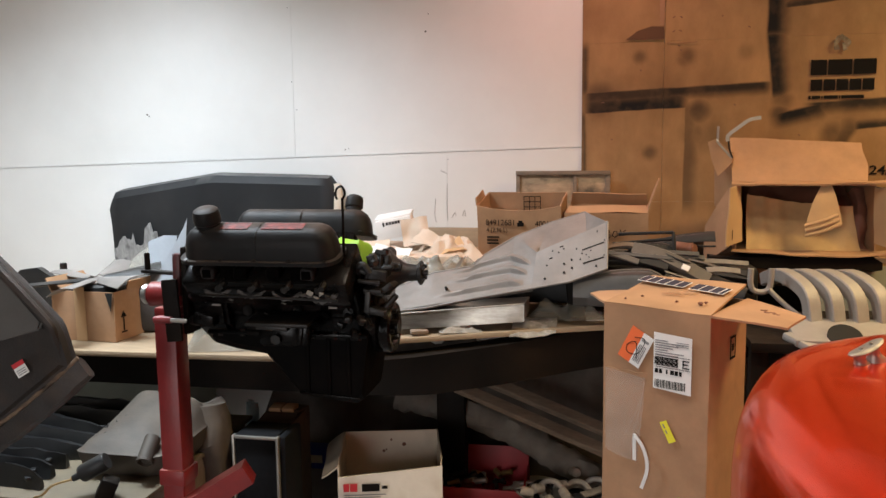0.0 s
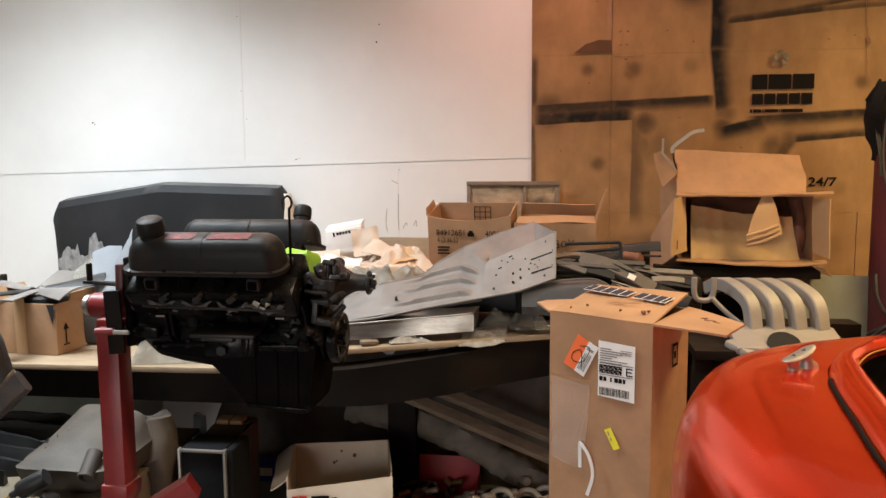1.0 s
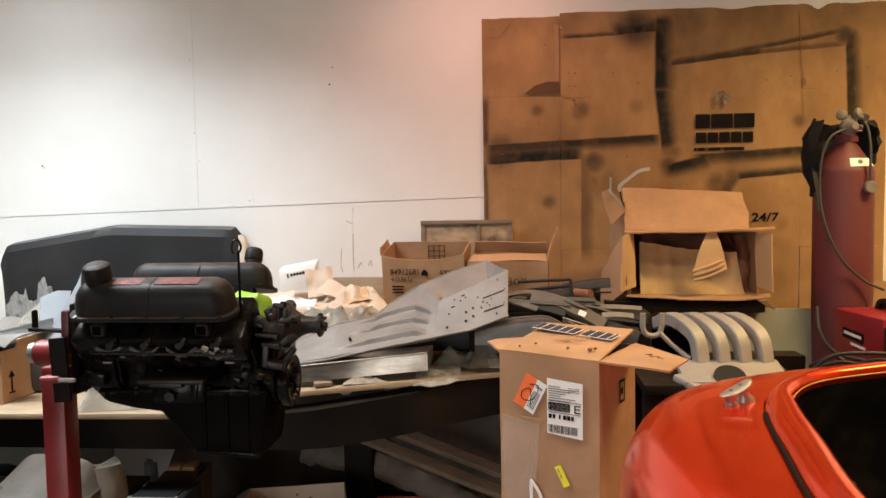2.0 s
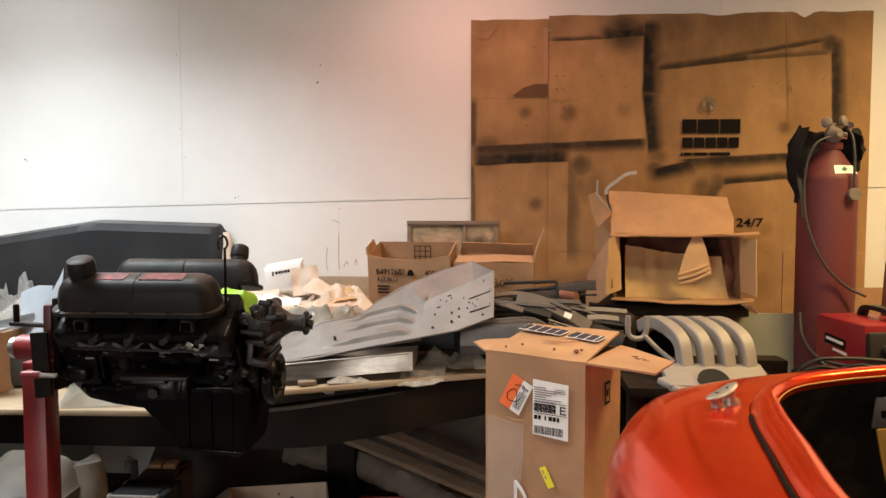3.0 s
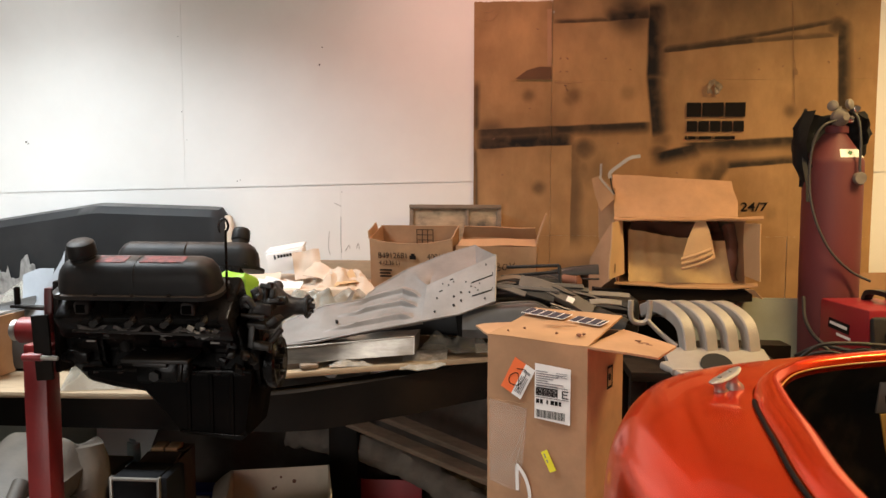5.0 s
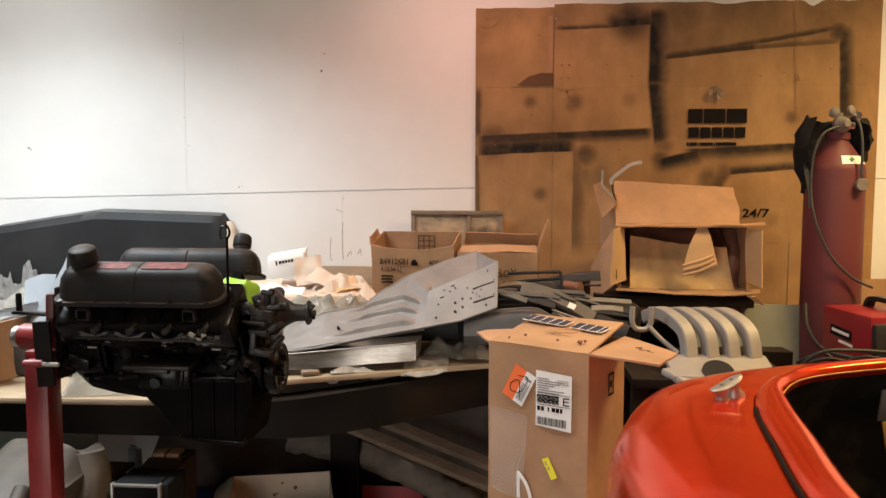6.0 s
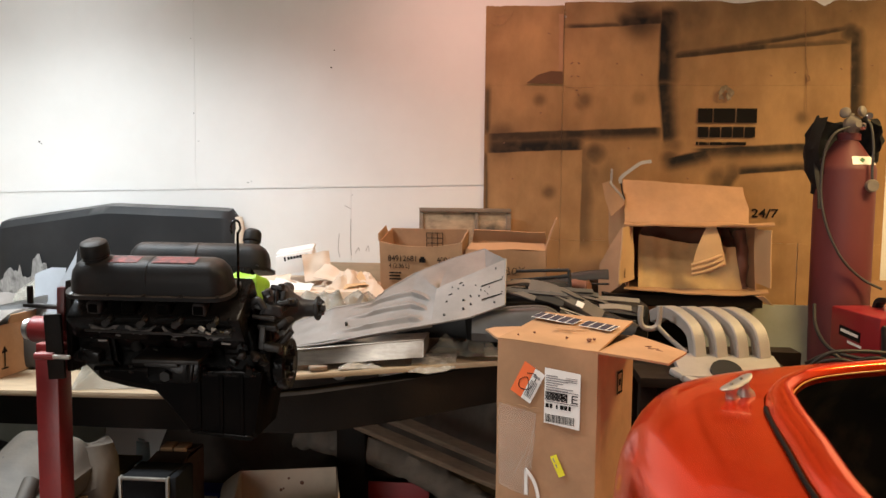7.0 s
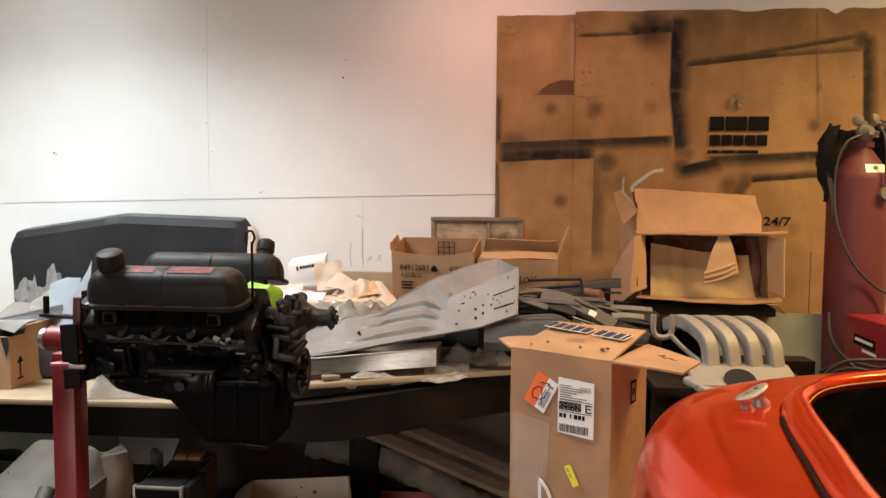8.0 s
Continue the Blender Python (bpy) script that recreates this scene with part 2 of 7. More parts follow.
def part(name, bm, material, parent=None, label="", smooth=True, local=False):
    """Links a bmesh as one mesh object under a thing or under a part."""
    me = bpy.data.meshes.new(name)
    if parent is not None and not local:
        top = parent
        while top.parent:
            top = top.parent
        if top.name in ROOT:
            bm.transform(ROOT[top.name])
    bmesh.ops.recalc_face_normals(bm, faces=bm.faces)
    bm.to_mesh(me)
    bm.free()
    for mm in material if isinstance(material, (list, tuple)) else (material,):
        me.materials.append(mm)
    if smooth:
        me.shade_smooth()
        me.set_sharp_from_angle(angle=radians(38))
    ob = new(name, me)
    if parent is not None:
        ob.parent = parent
    if label:
        ob["label"] = label
    return ob


def BM():
    return bmesh.new()


def box(bm, c, s, rot=(0, 0, 0), bevel=0.0, seg=2):
    """A bevelled box by centre and size."""
    r = bmesh.ops.create_cube(bm, size=1, matrix=pose(*c, *rot) @ Matrix.Diagonal((*s, 1)))
    if bevel:
        edges = list({e for v in r["verts"] for e in v.link_edges})
        bmesh.ops.bevel(bm, geom=edges, offset=bevel, segments=seg, affect="EDGES", profile=0.5)
    return bm


def cyl(bm, a, b, r0, r1=None, seg=20, bevel=0.0):
    a, b = Vector(a), Vector(b)
    r1 = r0 if r1 is None else r1
    d = b - a
    m = Matrix.Translation((a + b) / 2) @ d.to_track_quat("Z", "Y").to_matrix().to_4x4()
    r = bmesh.ops.create_cone(bm, cap_ends=True, segments=seg, radius1=r0, radius2=r1, depth=d.length, matrix=m)
    if bevel:
        edges = list({e for f in {f for v in r["verts"] for f in v.link_faces} if len(f.verts) > 4 for e in f.edges})
        bmesh.ops.bevel(bm, geom=edges, offset=bevel, segments=2, affect="EDGES")
    return bm


def ring_loft(bm, rings, closed=True, caps=True):
    """Joins rings of equally many points."""
    vs = [[bm.verts.new(p) for p in ring] for ring in rings]
    n = len(vs[0])
    for a, b in zip(vs, vs[1:]):
        for i in range(n if closed else n - 1):
            j = (i + 1) % n
            bm.faces.new((a[i], a[j], b[j], b[i]))
    if caps and closed:
        bm.faces.new(vs[0][::-1])
        bm.faces.new(vs[-1])
    return bm


def lathe(bm, origin, profile, axis=(0, 0, 1), seg=28):
    """Turns (radius, height) round an axis."""
    q = Vector(axis).to_track_quat("Z", "Y").to_matrix()
    o = Vector(origin)
    rings = [[o + q @ Vector((max(r, 1e-4) * math.cos(2 * math.pi * i / seg), max(r, 1e-4) * math.sin(2 * math.pi * i / seg), h)) for i in range(seg)] for r, h in profile]
    return ring_loft(bm, rings)


def smooth_line(pts, steps=8, closed=False):
    """A Catmull-Rom line through points."""
    p = [Vector(q) for q in pts]
    n = len(p)
    out = []
    for i in range(n if closed else n - 1):
        if closed:
            a, b, c, d = p[i - 1], p[i], p[(i + 1) % n], p[(i + 2) % n]
        else:
            a, b, c, d = p[max(i - 1, 0)], p[i], p[i + 1], p[min(i + 2, n - 1)]
        for k in range(steps):
            t = k / steps
            out.append(0.5 * ((2 * b) + (c - a) * t + (2 * a - 5 * b + 4 * c - d) * t * t + (3 * b - a - 3 * c + d) * t ** 3))
    if not closed:
        out.append(p[-1])
    return out


def sweep(bm, pts, r, seg=8, steps=8, section=None, smooth=True, up=None):
    """A tube, or a section of (side, up) points, along a line."""
    line = smooth_line(pts, steps) if smooth else [Vector(q) for q in pts]
    sec = section or [(r * math.cos(2 * math.pi * i / seg), r * math.sin(2 * math.pi * i / seg)) for i in range(seg)]
    rings = []
    ref = Vector(up) if up else Vector((0.13, 0.21, 0.97))
    side = None
    for i, p in enumerate(line):
        d = (line[min(i + 1, len(line) - 1)] - line[max(i - 1, 0)]).normalized()
        if up or side is None:
            side = d.cross(ref)
            if side.length < 1e-3:
                side = d.cross(Vector((1, 0, 0)))
        else:
            side = side - d * side.dot(d)
        side.normalize()
        u = side.cross(d).normalized()
        rings.append([p + side * a + u * b for a, b in sec])
    return ring_loft(bm, rings)


def slab(bm, pts, thick, direction):
    """A flat polygon with thickness."""
    d = Vector(direction).normalized() * thick
    a = [bm.verts.new(Vector(p)) for p in pts]
    b = [bm.verts.new(Vector(p) + d) for p in pts]
    bm.faces.new(a[::-1])
    bm.faces.new(b)
    n = len(pts)
    for i in range(n):
        j = (i + 1) % n
        bm.faces.new((a[i], a[j], b[j], b[i]))
    return bm


def sheet(bm, p00, p10, p11, p01, nu, nv, thick, wave=0.0, freq=6.0, seed=0.0, lift=None):
    """A four-cornered sheet of nu x nv faces with thickness, crumpled by noise."""
    a, b, c, d = (Vector(q) for q in (p00, p10, p11, p01))
    nrm = (b - a).cross(d - a).normalized()
    rows = []
    for sgn in (1, -1):
        grid = []
        for j in range(nv + 1):
            v = j / nv
            row = []
            for i in range(nu + 1):
                u = i / nu
                p = (a * (1 - u) + b * u) * (1 - v) + (d * (1 - u) + c * u) * v
                h = wave * noise.noise(p * freq + Vector((seed, seed * 2.3, 0))) if wave else 0.0
                if lift:
                    h += lift(u, v)
                row.append(bm.verts.new(p + nrm * (h + sgn * thick / 2)))
            grid.append(row)
        rows.append(grid)
    f, g = rows
    for j in range(nv):
        for i in range(nu):
            bm.faces.new((f[j][i], f[j][i + 1], f[j + 1][i + 1], f[j + 1][i]))
            bm.faces.new((g[j][i], g[j + 1][i], g[j + 1][i + 1], g[j][i + 1]))
    for i in range(nu):
        bm.faces.new((f[0][i], g[0][i], g[0][i + 1], f[0][i + 1]))
        bm.faces.new((f[nv][i], f[nv][i + 1], g[nv][i + 1], g[nv][i]))
    for j in range(nv):
        bm.faces.new((f[j][0], f[j + 1][0], g[j + 1][0], g[j][0]))
        bm.faces.new((f[j][nu], g[j][nu], g[j + 1][nu], f[j + 1][nu]))
    return bm


def writing(name, text, m, size, material, parent, shear=0.0, width=1.0, bold=0.0):
    """Letters of the built-in font, as a mesh, flat on the plane of m (x along the line, y up)."""
    cu = bpy.data.curves.new(name, "FONT")
    cu.body, cu.size, cu.extrude, cu.shear, cu.offset = text, size, 0.0004, shear, bold
    ob = bpy.data.objects.new(name, cu)
    me = bpy.data.meshes.new_from_object(ob)
    bpy.data.objects.remove(ob)
    bm = BM()
    bm.from_mesh(me)
    bpy.data.meshes.remove(me)
    bm.transform(m @ Matrix.Diagonal((width, 1, 1, 1)))
    return part(name, bm, material, parent, smooth=False)


def bars(name, m, rects, material, parent, label=""):
    """Flat bars on the plane of m: (x, y, width, height) from the lower left."""
    bm = BM()
    for x, y, w, h in rects:
        slab(bm, [m @ Vector(p) for p in ((x, y, 0), (x + w, y, 0), (x + w, y + h, 0), (x, y + h, 0))], 0.0006, m.to_3x3() @ Vector((0, 0, 1)))
    return part(name, bm, material, parent, label, smooth=False)


def carton(name, m, w, d, h, label, flaps=(), material=None, inner=None, t=0.005, crumple=0.002, skip=(), sag=0.0):
    """An open carton: four walls, a bottom and flaps (side, degrees above level, length, from, to)."""
    material, inner = material or M_card, inner or M_card_in
    ob = thing(name, m, label, "cardboard box")
    walls = {"front": ((-w / 2, -d / 2), (w / 2, -d / 2), (0, -1)), "right": ((w / 2, -d / 2), (w / 2, d / 2), (1, 0)),
             "back": ((w / 2, d / 2), (-w / 2, d / 2), (0, 1)), "left": ((-w / 2, d / 2), (-w / 2, -d / 2), (-1, 0))}
    for k, (side, (a, b, nrm)) in enumerate(walls.items()):
        if side in skip:
            continue
        i = Vector((*nrm, 0)) * (-t / 2)
        a3, b3 = Vector((*a, 0)) + i, Vector((*b, 0)) + i
        bm = sheet(BM(), a3, b3, b3 + Vector((0, 0, h)), a3 + Vector((0, 0, h)), 8, 8, t, crumple, 9, k + w * 7)
        if side == "front" and sag:
            for v in bm.verts:
                v.co.z -= sag * max(0, v.co.z / h) ** 2 * max(0, 1 - (2 * v.co.x / w) ** 2)
        part("side_panel", bm, material, ob, local=True)
    if "bottom" not in skip:
        part("bottom_panel", box(BM(), (0, 0, t / 2 + 0.001), (w - 2 * t, d - 2 * t, t)), inner, ob, local=True)
    for side, deg, ln, u0, u1, *taper in flaps:
        a, b, nrm = walls[side]
        A, B = Vector((*a, h)), Vector((*b, h))
        n3 = Vector((*nrm, 0))
        way = n3 * math.cos(radians(deg)) + Vector((0, 0, math.sin(radians(deg))))
        p, q = A.lerp(B, u0), A.lerp(B, u1)
        t0, t1 = taper if taper else (0.03, 0.03)
        bm = sheet(BM(), p, q, q + way * ln - (q - p) * t1, p + way * ln + (q - p) * t0, 8, 5, t, crumple * 2, 8, ln * 13 + deg)
        part("flap", bm, inner if deg > 30 else material, ob, local=True)
    return ob


def wobble(bm, amount, freq, seed=0.0):
    for v in bm.verts:
        k = v.co * freq + Vector((seed, seed, seed))
        v.co += noise.noise_vector(k) * amount
    return bm


# ---------------------------------------------------------------- the room
def slab_wall(name, c, s, material):
    ob = part(name, box(BM(), c, s), material, smooth=False)
    return tagged(ob, kind="structure")


tagged(slab_wall("floor", (0, 0.5, -0.05), (7.0, 7.4, 0.1), M_floor), "grey stained concrete workshop floor", "floor")
# Ceiling, side walls and front wall are unseen, added to close the room.
tagged(slab_wall("ceiling", (0, 0.5, 3.05), (7.0, 7.4, 0.1), M_ceiling), "plain unseen ceiling added to close the room", "ceiling")
tagged(slab_wall("wall_left", (-3.35, 0.5, 1.5), (0.1, 7.2, 3.0), M_plain), "plain unseen side wall added to close the room", "wall")
tagged(slab_wall("wall_right", (3.35, 0.5, 1.5), (0.1, 7.2, 3.0), M_plain), "plain unseen side wall added to close the room", "wall")
tagged(slab_wall("wall_front", (0, -3.15, 1.5), (6.6, 0.1, 3.0), M_plain), "plain unseen wall added behind the camera", "wall")
wall_back = tagged(slab_wall("wall_back", (0, 4.05, 1.5), (6.6, 0.12, 3.0), M_wall), "white painted drywall with visible sheet seams", "wall")


def seam_z(x):
    return 1.429 + (x - 0.024) * 0.0252


for x0, x1, upper in ((-3.3, -1.3245, 1), (-1.3235, 1.1155, 1), (1.1165, 3.3, 1), (-3.3, -3.0275, 0), (-3.0265, -0.590, 0), (-0.589, 1.848, 0), (1.849, 3.3, 0)):
    lo, hi = ((seam_z(x0) + 0.0017, seam_z(x1) + 0.0017), (3.0, 3.0)) if upper else ((0.0, 0.0), (seam_z(x0) - 0.0017, seam_z(x1) - 0.0017))
    bm = slab(BM(), [(x0, 3.97, lo[0]), (x1, 3.97, lo[1]), (x1, 3.97, hi[1]), (x0, 3.97, hi[0])], 0.019, (0, 1, 0))
    part("drywall_sheet", bm, M_wall, wall_back, smooth=False)

# nail heads, chips and pencil smudges on the drywall
M_chip = mat("dark_wall_chip", (0.10, 0.085, 0.07), 0.9, bump=0)
for x, z, w, h in ((-0.682, 1.957, 0.009, 0.008), (-0.668, 2.035, 0.006, 0.006), (-2.086, 1.612, 0.009, 0.009), (-2.076, 1.604, 0.006, 0.004), (-1.075, 1.43, 0.006, 0.005), (-1.06, 1.435, 0.004, 0.004), (-1.33, 1.75, 0.004, 0.004), (-1.34, 2.09, 0.004, 0.004), (-0.585, 1.38, 0.004, 0.004), (-1.31, 1.62, 0.004, 0.004)):
    part("wall_chip", cyl(BM(), (x, 3.9705, z), (x, 3.9685, z), max(w, h) / 2, seg=7), M_chip, wall_back)
M_smudge = mat("grey_smudge", (0.42, 0.39, 0.36), 0.9, bump=0)
for pts in ([(-0.645, 1.20), (-0.65, 1.13), (-0.642, 1.09)], [(-0.57, 1.11), (-0.555, 1.135), (-0.55, 1.12)], [(-0.52, 1.12), (-0.51, 1.145), (-0.505, 1.118)], [(-0.62, 1.33), (-0.59, 1.315)], [(-0.59, 1.27), (-0.592, 1.16), (-0.588, 1.10)]):
    part("pencil_smudge", sweep(BM(), [(x, 3.9695, z) for x, z in pts], 0.0016, seg=6), M_smudge, wall_back)

# ---------------------------------------------------------------- big flattened cardboard on the wall
def cardboard_spray():
    """Kraft board with black overspray round rectangles that were masked off."""
    m = mat("sprayed_cardboard", (0.385, 0.222, 0.102), 0.8, var=0.20, scale=4.5, bump=0.22, bscale=26, stain=(0.245, 0.130, 0.062), stain_amount=0.75, stain_scale=4.2, stretch=(1.6, 1, 0.8))
    nt = m.node_tree
    n, l = nt.nodes, nt.links
    b = n["Principled BSDF"]
    base = b.inputs["Base Color"].links[0].from_socket
    tc = n.new("ShaderNodeTexCoord")
    wob = n.new("ShaderNodeTexNoise")
    wob.inputs["Scale"].default_value, wob.inputs["Detail"].default_value = 11, 6
    l.new(tc.outputs["Object"], wob.inputs["Vector"])
    ctr = n.new("ShaderNodeVectorMath")
    ctr.operation = "SUBTRACT"
    ctr.inputs[1].default_value = (0.5, 0.5, 0.5)
    l.new(wob.outputs["Color"], ctr.inputs[0])
    sc = n.new("ShaderNodeVectorMath")
    sc.operation = "SCALE"
    sc.inputs["Scale"].default_value = 0.010
    l.new(ctr.outputs[0], sc.inputs[0])
    ad = n.new("ShaderNodeVectorMath")
    l.new(tc.outputs["Object"], ad.inputs[0])
    l.new(sc.outputs[0], ad.inputs[1])
    total = None

    def rng(src, a, c, lo, hi):
        r = n.new("ShaderNodeMapRange")
        r.interpolation_type = "SMOOTHSTEP"
        for i, v in enumerate((a, c, lo, hi)):
            r.inputs[i + 1].default_value = v
        l.new(src, r.inputs[0])
        return r.outputs[0]

    def op(kind, a, c):
        q = n.new("ShaderNodeMath")
        q.operation = kind
        l.new(a, q.inputs[0])
        if isinstance(c, float):
            q.inputs[1].default_value = c
        else:
            l.new(c, q.inputs[1])
        return q.outputs[0]

    # start (x, z), end (x, z), soft width to the stroke's left, hard edge width, strength
    strokes = [((0.375, 2.126), (0.62, 2.132), 0.016, 0.004, 0.85), ((0.60, 2.132), (0.80, 2.142), 0.055, 0.010, 1.0),
               ((0.785, 2.21), (0.783, 1.88), 0.075, 0.010, 1.0), ((0.783, 1.90), (0.812, 1.63), 0.062, 0.012, 1.0),
               ((0.835, 1.990), (1.25, 2.035), 0.030, 0.006, 0.9), ((1.20, 2.030), (1.585, 2.055), 0.022, 0.006, 0.7), ((0.98, 2.012), (1.59, 2.112), 0.022, 0.008, 0.85),
               ((0.84, 2.000), (1.45, 2.060), 0.15, 0.006, 0.36), ((1.585, 2.13), (1.605, 1.72), 0.052, 0.008, 0.95),
               ((1.44, 1.627), (0.96, 1.600), 0.044, 0.008, 0.95), ((1.02, 1.600), (0.82, 1.555), 0.052, 0.010, 1.0),
               ((0.80, 1.692), (0.36, 1.676), 0.044, 0.008, 0.95), ((0.42, 1.678), (0.04, 1.662), 0.060, 0.008, 0.9),
               ((0.04, 1.576), (0.46, 1.594), 0.070, 0.006, 1.0), ((0.458, 1.62), (0.456, 1.16), 0.050, 0.005, 0.6),
               ((1.13, 1.490), (1.44, 1.514), 0.030, 0.006, 0.95), ((1.085, 1.40), (1.15, 1.51), 0.055, 0.020, 0.75),
               ((0.022, 1.87), (0.022, 1.66), 0.024, 0.020, 0.85), ((0.022, 1.58), (0.030, 1.20), 0.014, 0.020, 0.8)]
    for (x0, z0), (x1, z1), wide, hard, force in strokes:
        ln = math.hypot(x1 - x0, z1 - z0)
        dx, dz = (x1 - x0) / ln, (z1 - z0) / ln
        sides = []
        for vec in ((dx, 0, dz), (-dz, 0, dx)):
            d = n.new("ShaderNodeVectorMath")
            d.operation = "DOT_PRODUCT"
            d.inputs[1].default_value = vec
            l.new(ad.outputs[0], d.inputs[0])
            sides.append(op("SUBTRACT", d.outputs["Value"], float(vec[0] * x0 + vec[2] * z0)))
        u, v = sides
        k = op("MULTIPLY", rng(u, -0.03, 0.03, 0, 1), rng(u, ln - 0.03, ln + 0.04, 1, 0))
        core = op("MULTIPLY", rng(v, 0.35 * wide, 1.75 * wide, 1, 0), float(force))
        haze = op("MULTIPLY", rng(v, 0.0, 3.6 * wide, 1, 0), 0.34 * force)
        k = op("MULTIPLY", k, op("MULTIPLY", rng(v, -hard, hard * 0.5, 0, 1), op("MAXIMUM", core, haze)))
        total = k if total is None else op("MAXIMUM", total, k)
    # Spots and overspray; broad blobs near the top also paint in lamp falloff.
    for x, z, r, force in ((0.264, 1.81, 0.045, 0.55), (0.464, 1.81, 0.055, 0.5), (0.445, 1.79, 0.04, 0.4), (0.315, 1.40, 0.05, 0.6), (1.40, 1.735, 0.045, 0.5), (0.51, 1.575, 0.085, 0.8), (0.50, 1.48, 0.09, 0.5), (1.585, 2.10, 0.075, 0.95), (0.84, 1.56, 0.06, 0.8), (0.70, 1.82, 0.05, 0.3), (0.55, 1.47, 0.14, 0.4), (1.33, 1.29, 0.05, 0.35), (0.85, 1.62, 0.07, 0.6), (0.70, 2.165, 0.13, 0.85), (1.20, 2.24, 0.34, 0.45), (1.55, 2.22, 0.30, 0.45), (0.92, 2.18, 0.18, 0.5), (0.12, 2.26, 0.20, 0.35), (0.42, 2.22, 0.14, 0.3), (0.86, 2.05, 0.08, 0.45), (1.20, 1.95, 0.10, 0.12), (0.60, 1.70, 0.12, 0.25), (0.10, 1.64, 0.12, 0.6), (1.05, 1.47, 0.09, 0.6)):
        d = n.new("ShaderNodeVectorMath")
        d.operation = "DISTANCE"
        d.inputs[1].default_value = (x, 0, z)
        fl = n.new("ShaderNodeVectorMath")
        fl.operation = "MULTIPLY"
        fl.inputs[1].default_value = (1, 0, 1)
        l.new(ad.outputs[0], fl.inputs[0])
        l.new(fl.outputs[0], d.inputs[0])
        total = op("MAXIMUM", total, rng(d.outputs["Value"], r * 0.15, r, force, 0))
    spk = n.new("ShaderNodeTexNoise")
    spk.inputs["Scale"].default_value, spk.inputs["Detail"].default_value = 14, 6
    l.new(tc.outputs["Object"], spk.inputs["Vector"])
    total = op("MULTIPLY", total, rng(spk.outputs[0], 0.32, 0.58, 0.86, 1.0))
    mx = n.new("ShaderNodeMix")
    mx.data_type = "RGBA"
    mx.inputs[7].default_value = (0.014, 0.013, 0.013, 1)
    l.new(total, mx.inputs[0])
    l.new(base, mx.inputs[6])
    l.new(mx.outputs[2], b.inputs["Base Color"])
    b.inputs["Specular IOR Level"].default_value = 0.2
    return m


M_sprayed = cardboard_spray()
board = thing("flattened_cardboard", at(0, 0, 0), "large flattened brown cardboard with black overspray outlines fixed to wall", "cardboard sheet")
xs, zs = (0.020, 0.366, 1.405, 1.762), (0.62, 1.188, 1.876, 2.225)
for i in range(3):
    for j in range(3):
        top = zs[j + 1] + (0.014 if j == 2 and i > 0 else 0) - 0.0006 * (j < 2)
        x0, x1 = xs[i] + (0.0004 if i else 0), xs[i + 1] - 0.0004
        if j == 0 and i == 2:
            x0 += 0.003
        y = 3.962 - 0.0013 * (i % 2)
        bm = sheet(BM(), (x0, y, zs[j]), (x1, y, zs[j]), (x1, y, top), (x0, y, top), 40 if j == 2 else 12, 8, 0.006, 0.005, 3.5, 4.0)
        if j == 2:
            for v in bm.verts:
                if v.co.z > top - 0.002:
                    v.co.z -= 0.010 * max(0, noise.noise(Vector((v.co.x * 9, 3, 1)))) + 0.006 * abs(noise.noise(Vector((v.co.x * 70, 5, 1)))) + 0.022 * math.exp(-((v.co.x - 1.47) / 0.03) ** 2) + 0.012 * math.exp(-((v.co.x - 1.10) / 0.05) ** 2)
        part("cardboard_panel", bm, M_sprayed, board)
torn = [(0.205, 3.952, 1.885), (0.365, 3.952, 1.883), (0.363, 3.952, 1.935), (0.31, 3.952, 1.938), (0.255, 3.952, 1.922)]
part("torn_patch", slab(BM(), torn, 0.002, (0, -1, 0)), mat("torn_brown_layer", (0.13, 0.062, 0.03), 0.9), board, "dark torn layer")
FACE = Matrix(((1, 0, 0, 0), (0, 0, -1, 0), (0, 1, 0, 0), (0, 0, 0, 1)))  # a plane that faces the camera's side
pl = at(0, 3.950, 0) @ FACE
LW = ((0.955, 0.062), (1.022, 0.092), (1.120, 0.087))
for x, w in LW:
    bars("printed_logo", pl, [(x, 1.714, w, 0.062)], M_ink, board, "black printed logo block")
for k in range(5):
    bars("printed_logo", pl, [(0.957 + 0.050 * k, 1.650, 0.045, 0.046)], M_ink, board, "black printed logo block")
for x, w in ((0.950, 0.010), (0.963, 0.034), (1.000, 0.006), (1.009, 0.056), (1.068, 0.006), (1.077, 0.088)):
    bars("printed_line", pl, [(x, 1.616, w, 0.014)], M_ink, board)
writing("printed_number", "24/7", at(1.197, 3.950, 1.303) @ FACE, 0.052, M_ink, board, shear=0.05, width=1.25, bold=0.0008)
for x, z in ((0.27, 1.755), (1.36, 1.93), (0.60, 1.97), (0.66, 1.60), (1.68, 1.96), (0.15, 1.46)):
    part("staple_mark", box(BM(), (x, 3.9535, z), (0.009, 0.003, 0.004), (0, 30 * math.sin(x * 40), 0), 0.001), M_leather, board)
for x, z in ((0.402, 1.972), (0.433, 1.972), (0.403, 1.915), (0.430, 1.915), (1.261, 1.918), (1.553, 1.946), (1.592, 1.950), (0.709, 1.920), (0.425, 1.853), (0.435, 1.835), (1.578, 2.191), (0.30, 2.10), (0.92, 1.47), (0.11, 1.62)):
    part("staple_mark", wobble(box(BM(), (x, 3.9535, z), (0.011, 0.003, 0.0035), (0, 35 * math.sin(x * 90), 0), 0.001), 0.003, 90), M_leather, board)
